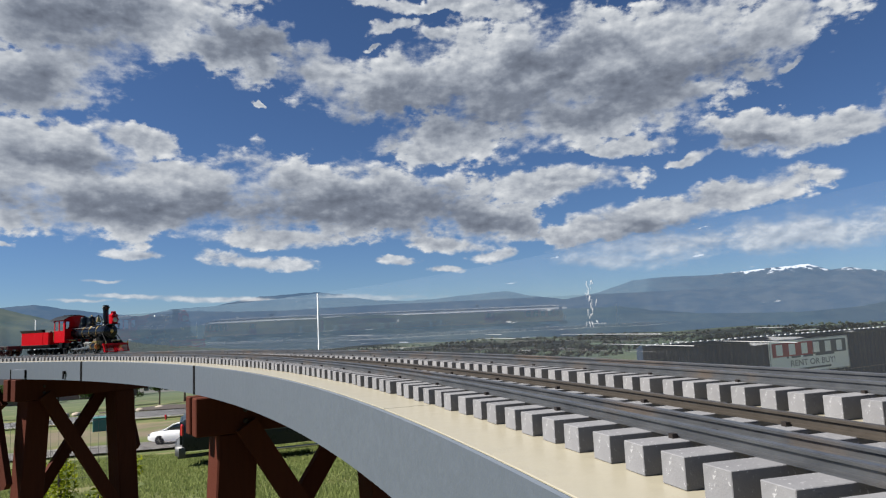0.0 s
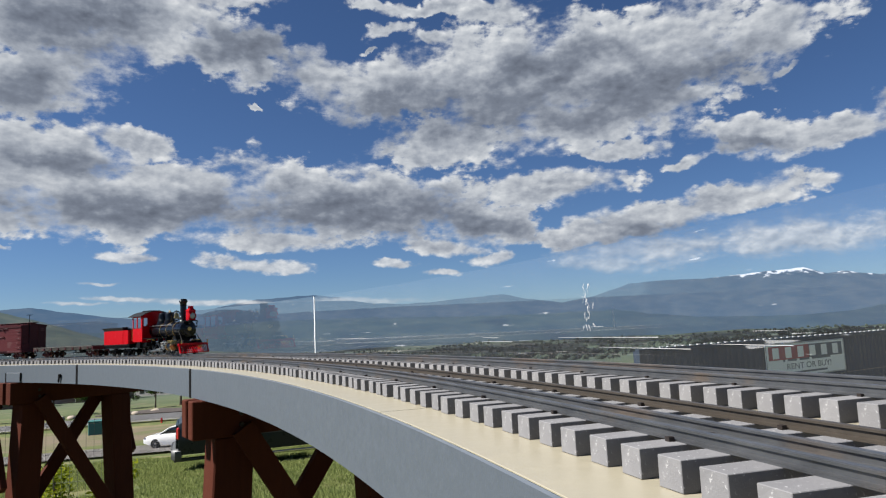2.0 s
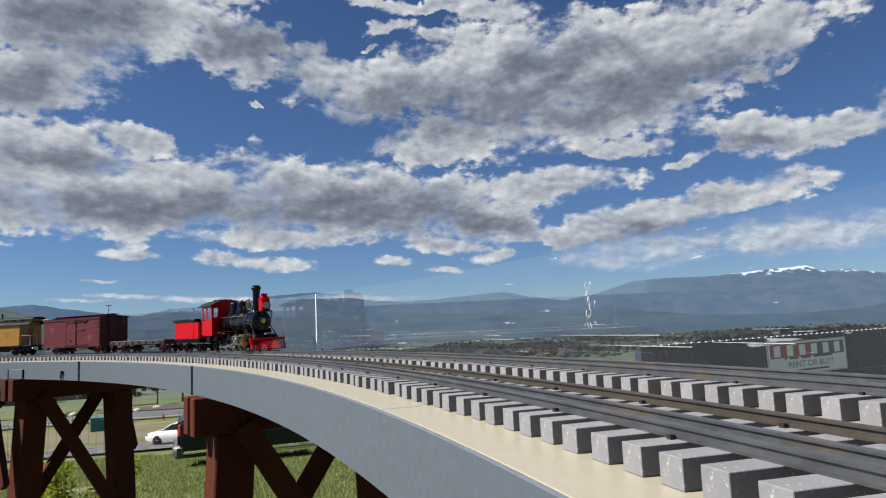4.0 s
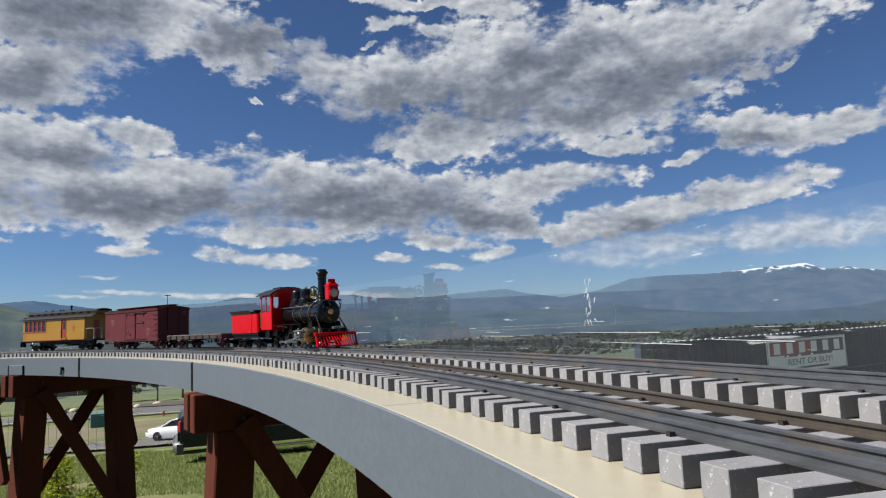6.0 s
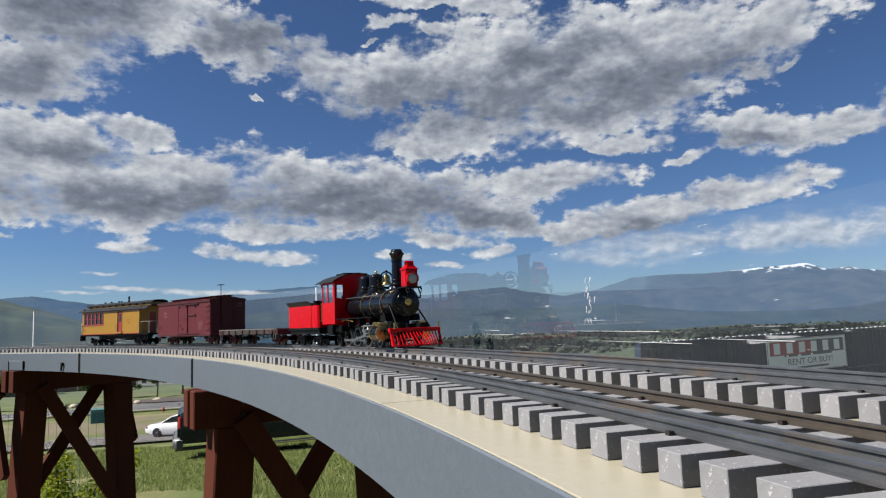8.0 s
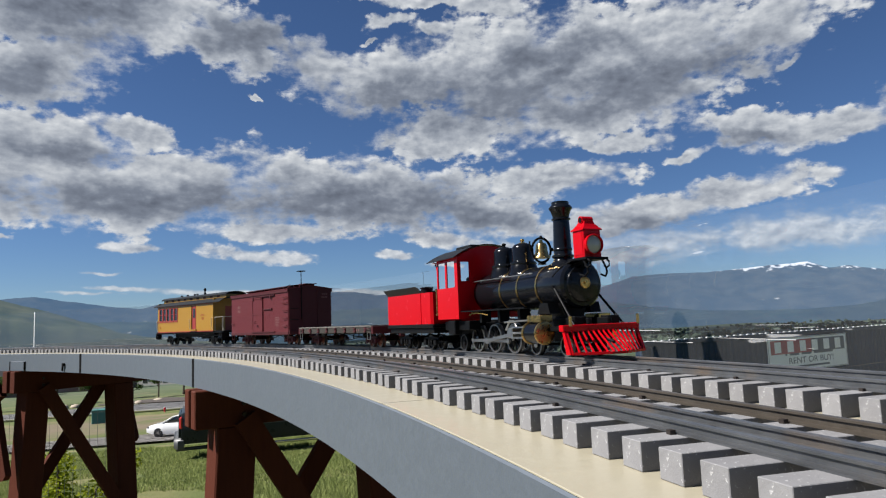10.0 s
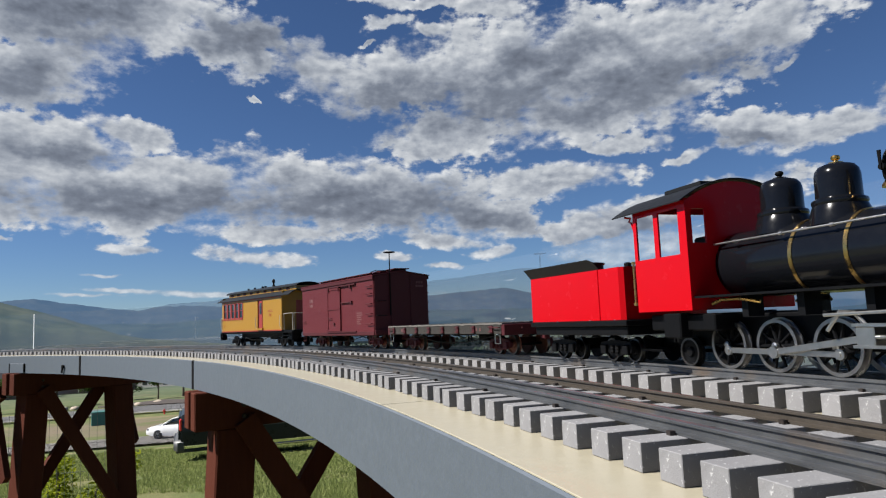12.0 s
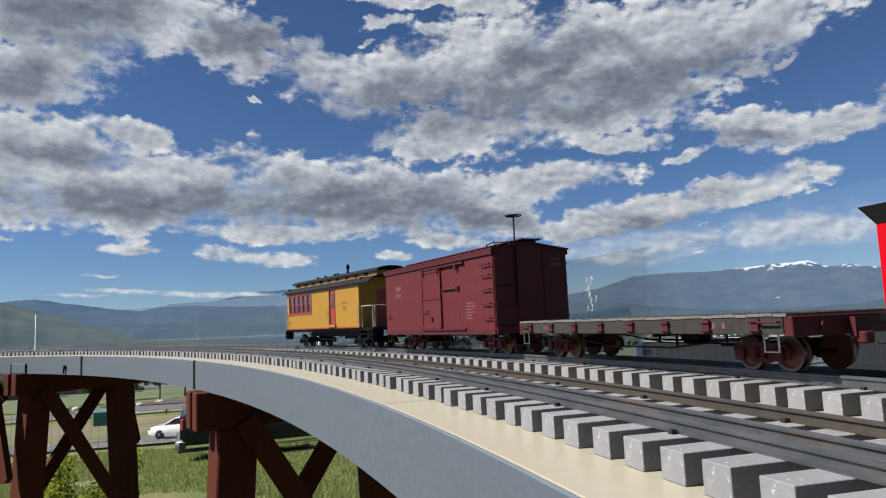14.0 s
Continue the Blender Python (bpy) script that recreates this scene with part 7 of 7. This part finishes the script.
def build_hydrant():
    az, d = radians(-22.35), 87.0
    x, y = d * math.sin(az), d * math.cos(az)
    h = tagged(new("fire_hydrant"), "small red fire hydrant beside the street", "hydrant")
    h.location = (x, y, ground_z(x, y))
    bm = bmesh.new()
    lathe(bm, [(0.15, 0), (0.15, 0.05), (0.10, 0.07), (0.10, 0.40), (0.13, 0.42), (0.13, 0.46), (0.09, 0.54), (0.04, 0.58), (0.03, 0.62)], (0, 0, 0), 'Z', 16)
    part("barrel", bm, M_TAIL, h, "", True)
    for sx in (-1, 1):
        bm = bmesh.new()
        rod(bm, (0, 0, 0.32), (sx * 0.17, 0, 0.32), 0.055, seg=10)
        part("outlet", bm, M_TAIL, h)


build_hydrant()


def build_bin():
    az, d = radians(-26.6), 76.0
    x, y = d * math.sin(az), d * math.cos(az)
    b = tagged(new("utility_box"), "teal green utility cabinet standing on bare earth", "utility box")
    b.matrix_world = Matrix.Translation((x, y, ground_z(x, y))) @ Matrix.Rotation(0.3, 4, 'Z')
    bm = bmesh.new()
    box(bm, -0.9, 0.9, -0.6, 0.6, 0, 1.25, 0.05)
    mt = painted("teal_paint", (0.02, 0.13, 0.12), 0.5, wear=0.15, scale=3)
    part("cabinet", bm, mt, b)
    bm = bmesh.new()
    box(bm, -0.95, 0.95, -0.65, 0.65, 1.255, 1.36, 0.03)
    part("lid", bm, mt, b)


build_bin()


# ---- wire fence behind the trestle ----
def build_fence():
    f = tagged(new("wire_fence"), "thin grey welded wire mesh fence on slim posts", "fence")
    a, b = Vector((-3.9, 4.4)), Vector((-2.16, 4.55))
    wire = painted("galvanised_wire", (0.10, 0.105, 0.10), 0.6, 0.4, wear=0.3, scale=30)
    L = (b - a).length
    d = (b - a).normalized()

    def at(u, z):
        p = a + d * u
        return (p.x, p.y, ground_z(p.x, p.y) + z)
    bm = bmesh.new()
    for i in range(int(L / 0.05) + 1):
        u = min(L, i * 0.05)
        rod(bm, at(u, 0), at(u, 1.52), 0.0011, seg=4)
    for k in range(9):
        z = 0.05 + k * 0.18
        tube(bm, [at(L * j / 8, z) for j in range(9)], 0.0009, 4)
    m = part("mesh", bm, wire, f)
    m["kind"] = "stuff"
    for u in (0.0, L / 2, L):
        bm = bmesh.new()
        rod(bm, at(u, -0.1), at(u, 1.6), 0.007, seg=8)
        part("fence_post", bm, wire, f)


build_fence()


# ---- small fittings on the fascia ----
def build_fittings():
    def put(s, z):
        p = on_line(s, EDGE_IN - 0.0015, z)
        return Matrix.Translation(p) @ Matrix.Rotation(heading(s), 4, 'Z')
    b = tagged(new("cable_bracket"), "small black plate bracket screwed to the grey fascia", "bracket")
    b.matrix_world = put(2.52, 1.3985)
    for dx, w, z0, z1 in ((-0.055, 0.006, -0.012, 0.016), (0.04, 0.006, -0.018, 0.016)):
        bm = bmesh.new()
        box(bm, -0.004, 0.0, dx, dx + w, z0, z1, 0.0006)
        part("clip", bm, M_BLACKJOINT, b)
    bm = bmesh.new()
    box(bm, -0.003, 0.0, -0.05, 0.04, -0.016, 0.016, 0.0006)
    part("plate", bm, M_GREY, b)
    h = tagged(new("latch"), "small black latch hanging on the grey fascia", "latch")
    h.matrix_world = put(2.185, 1.405)
    bm = bmesh.new()
    box(bm, -0.006, 0.0, -0.006, 0.006, -0.004, 0.006, 0.001)
    part("body", bm, M_BLACKJOINT, h)
    bm = bmesh.new()
    box(bm, -0.006, -0.002, -0.003, 0.004, -0.020, -0.004, 0.001, Matrix.Rotation(0.25, 4, 'X'))
    part("tongue", bm, M_BLACKJOINT, h)


build_fittings()


def build_scuffs():
    """Pale scuffs and a splash on the clear screen."""
    rnd = random.Random(5)
    sc = tagged(new("screen_scuff"), "white splash marks and scratches on the clear wind screen", "scratches", kind="stuff")
    V, F = [], []

    def sliver(s, z, ds, dz, w):
        n = len(V)
        o = EDGE_OUT + 0.0172
        a, b = on_line(s, o, z), on_line(s + ds, o, z + dz)
        u = Vector((b - a)).normalized()
        up = Vector((0, 0, 1)) if abs(u.z) < 0.7 else Vector((-math.sin(heading(s)), math.cos(heading(s)), 0))
        V.extend([tuple(a - up * w), tuple(b - up * w * 0.4), tuple(b + up * w * 0.4), tuple(a + up * w)])
        F.append((n, n + 1, n + 2, n + 3))
    for i in range(26):
        z = 1.5 + rnd.uniform(-0.005, 0.055)
        sliver(0.43 + rnd.gauss(0, 0.006), z, rnd.uniform(-0.004, 0.004), rnd.uniform(-0.010, -0.002), rnd.uniform(0.0003, 0.0009))
    for i in range(26):
        s = rnd.uniform(0.1, 1.9)
        sliver(s, rnd.uniform(1.455, 1.50), rnd.uniform(-0.05, 0.05), rnd.uniform(-0.002, 0.002), rnd.uniform(0.00012, 0.0003))
    for s, z, ds in ((0.66, 1.4790, 0.05), (0.62, 1.4720, 0.09), (1.15, 1.484, 0.16), (0.25, 1.463, 0.16), (0.12, 1.468, 0.1), (0.3, 1.477, 0.2)):
        sliver(s, z, ds, 0.001, 0.0004)
    from_lists("scuffs", V, F, M_SCUFF).parent = sc


build_scuffs()

build_deck()
build_track("track_1", "three-rail weathered metal track on grey speckled ties", 0.0, 0.100, TIE_TOP, (0.0235, 0.0420, 0.0770), 0.0188, 0.0251, (M_RAIL, M_RAIL, M_RUST_RAIL), 4, 0.0050)
build_track("track_2", "weathered metal track on grey speckled ties carrying the train", 0.1929, 0.297, FAR_TIE_TOP, (TRACK - 0.0225, TRACK + 0.0225), 0.058, 0.0251, (M_RAIL, M_RAIL), 4, 0.0072)


# ---- movement ----
# where the tender's rear end stands along the line, time by time
TENDER_REAR = ((0.0, 2.889), (0.5, 2.760), (1.0, 2.629), (1.5, 2.498), (2.0, 2.374), (2.5, 2.250), (3.0, 2.130), (5.5, 1.626), (6.0, 1.549), (6.5, 1.475), (7.0, 1.398), (7.5, 1.311), (8.0, 1.204),
               (10.5, 0.604), (11.0, 0.498), (11.5, 0.394), (12.0, 0.293), (12.5, 0.194), (13.0, 0.095), (13.5, -0.0045), (14.0, -0.1035))


def train_at(t):
    """Smooth reading of the table above (cubic between its rows)."""
    ts = [r[0] for r in TENDER_REAR]
    ss = [r[1] for r in TENDER_REAR]
    n = len(ts)
    i = min(max(int(np.searchsorted(ts, t, side='right')) - 1, 0), n - 2)

    def slope(k):
        a, b = max(k - 1, 0), min(k + 1, n - 1)
        return (ss[b] - ss[a]) / (ts[b] - ts[a])
    h = ts[i + 1] - ts[i]
    u = (t - ts[i]) / h
    return ((2 * u ** 3 - 3 * u ** 2 + 1) * ss[i] + (u ** 3 - 2 * u ** 2 + u) * h * slope(i)
            + (-2 * u ** 3 + 3 * u ** 2) * ss[i + 1] + (u ** 3 - u ** 2) * h * slope(i + 1))


def stand(s, half):
    """A vehicle's pose with its bogies on the rails at s - half and s + half."""
    a, b = on_line(s - half, TRACK, RAIL_TOP), on_line(s + half, TRACK, RAIL_TOP)
    d = a - b
    return Matrix.Translation((a + b) / 2) @ Matrix.Rotation(math.atan2(d.y, d.x), 4, 'Z')


# vehicle, its middle ahead of the tender's rear end, half its wheelbase
TRAIN = ((engine, 0.340, 0.07), (tender, 0.079, 0.05), (flatcar, -0.240, 0.140), (boxcar, -0.6500, 0.135), (coach, -1.118, 0.148))


def motions():
    walk(clouds, [(0.0, pose(1.7, 0, 1.5)), (7.0, pose(0, 0, 1.5)), (14.0, pose(-1.7, 0, 1.5))])
    times = [i / 15 for i in range(0, 211)]
    path = [train_at(t) for t in times]
    for ob, ahead, half in TRAIN:
        walk(ob, [(t, stand(s - ahead, half)) for t, s in zip(times, path)])
    for ob, base, r in SPIN:
        walk(ob, [(t, base @ Matrix.Rotation((path[0] - s) / r, 4, 'Y')) for t, s in zip(times, path)])
    r, crank = 0.0187, 0.0070
    for what, ob, sgn in RODS:
        rows = []
        for t, s in zip(times, path):
            a = (path[0] - s) / r + (math.pi / 2 if sgn > 0 else 0)
            cx, cz = crank * math.cos(a), -crank * math.sin(a)
            px, pz = -0.0455 + cx, 0.0187 + cz
            dx = math.sqrt(0.083 ** 2 - (0.0265 - pz) ** 2)
            if what == "couple":
                rows.append((t, pose(cx, 0, 0.0187 + cz)))
            elif what == "connect":
                rows.append((t, Matrix.Translation((px, 0, pz)) @ Matrix.Rotation(-math.asin((0.0265 - pz) / 0.083), 4, 'Y')))
            else:
                rows.append((t, pose(px + dx, 0, 0.0265)))
        walk(ob, rows)


motions()
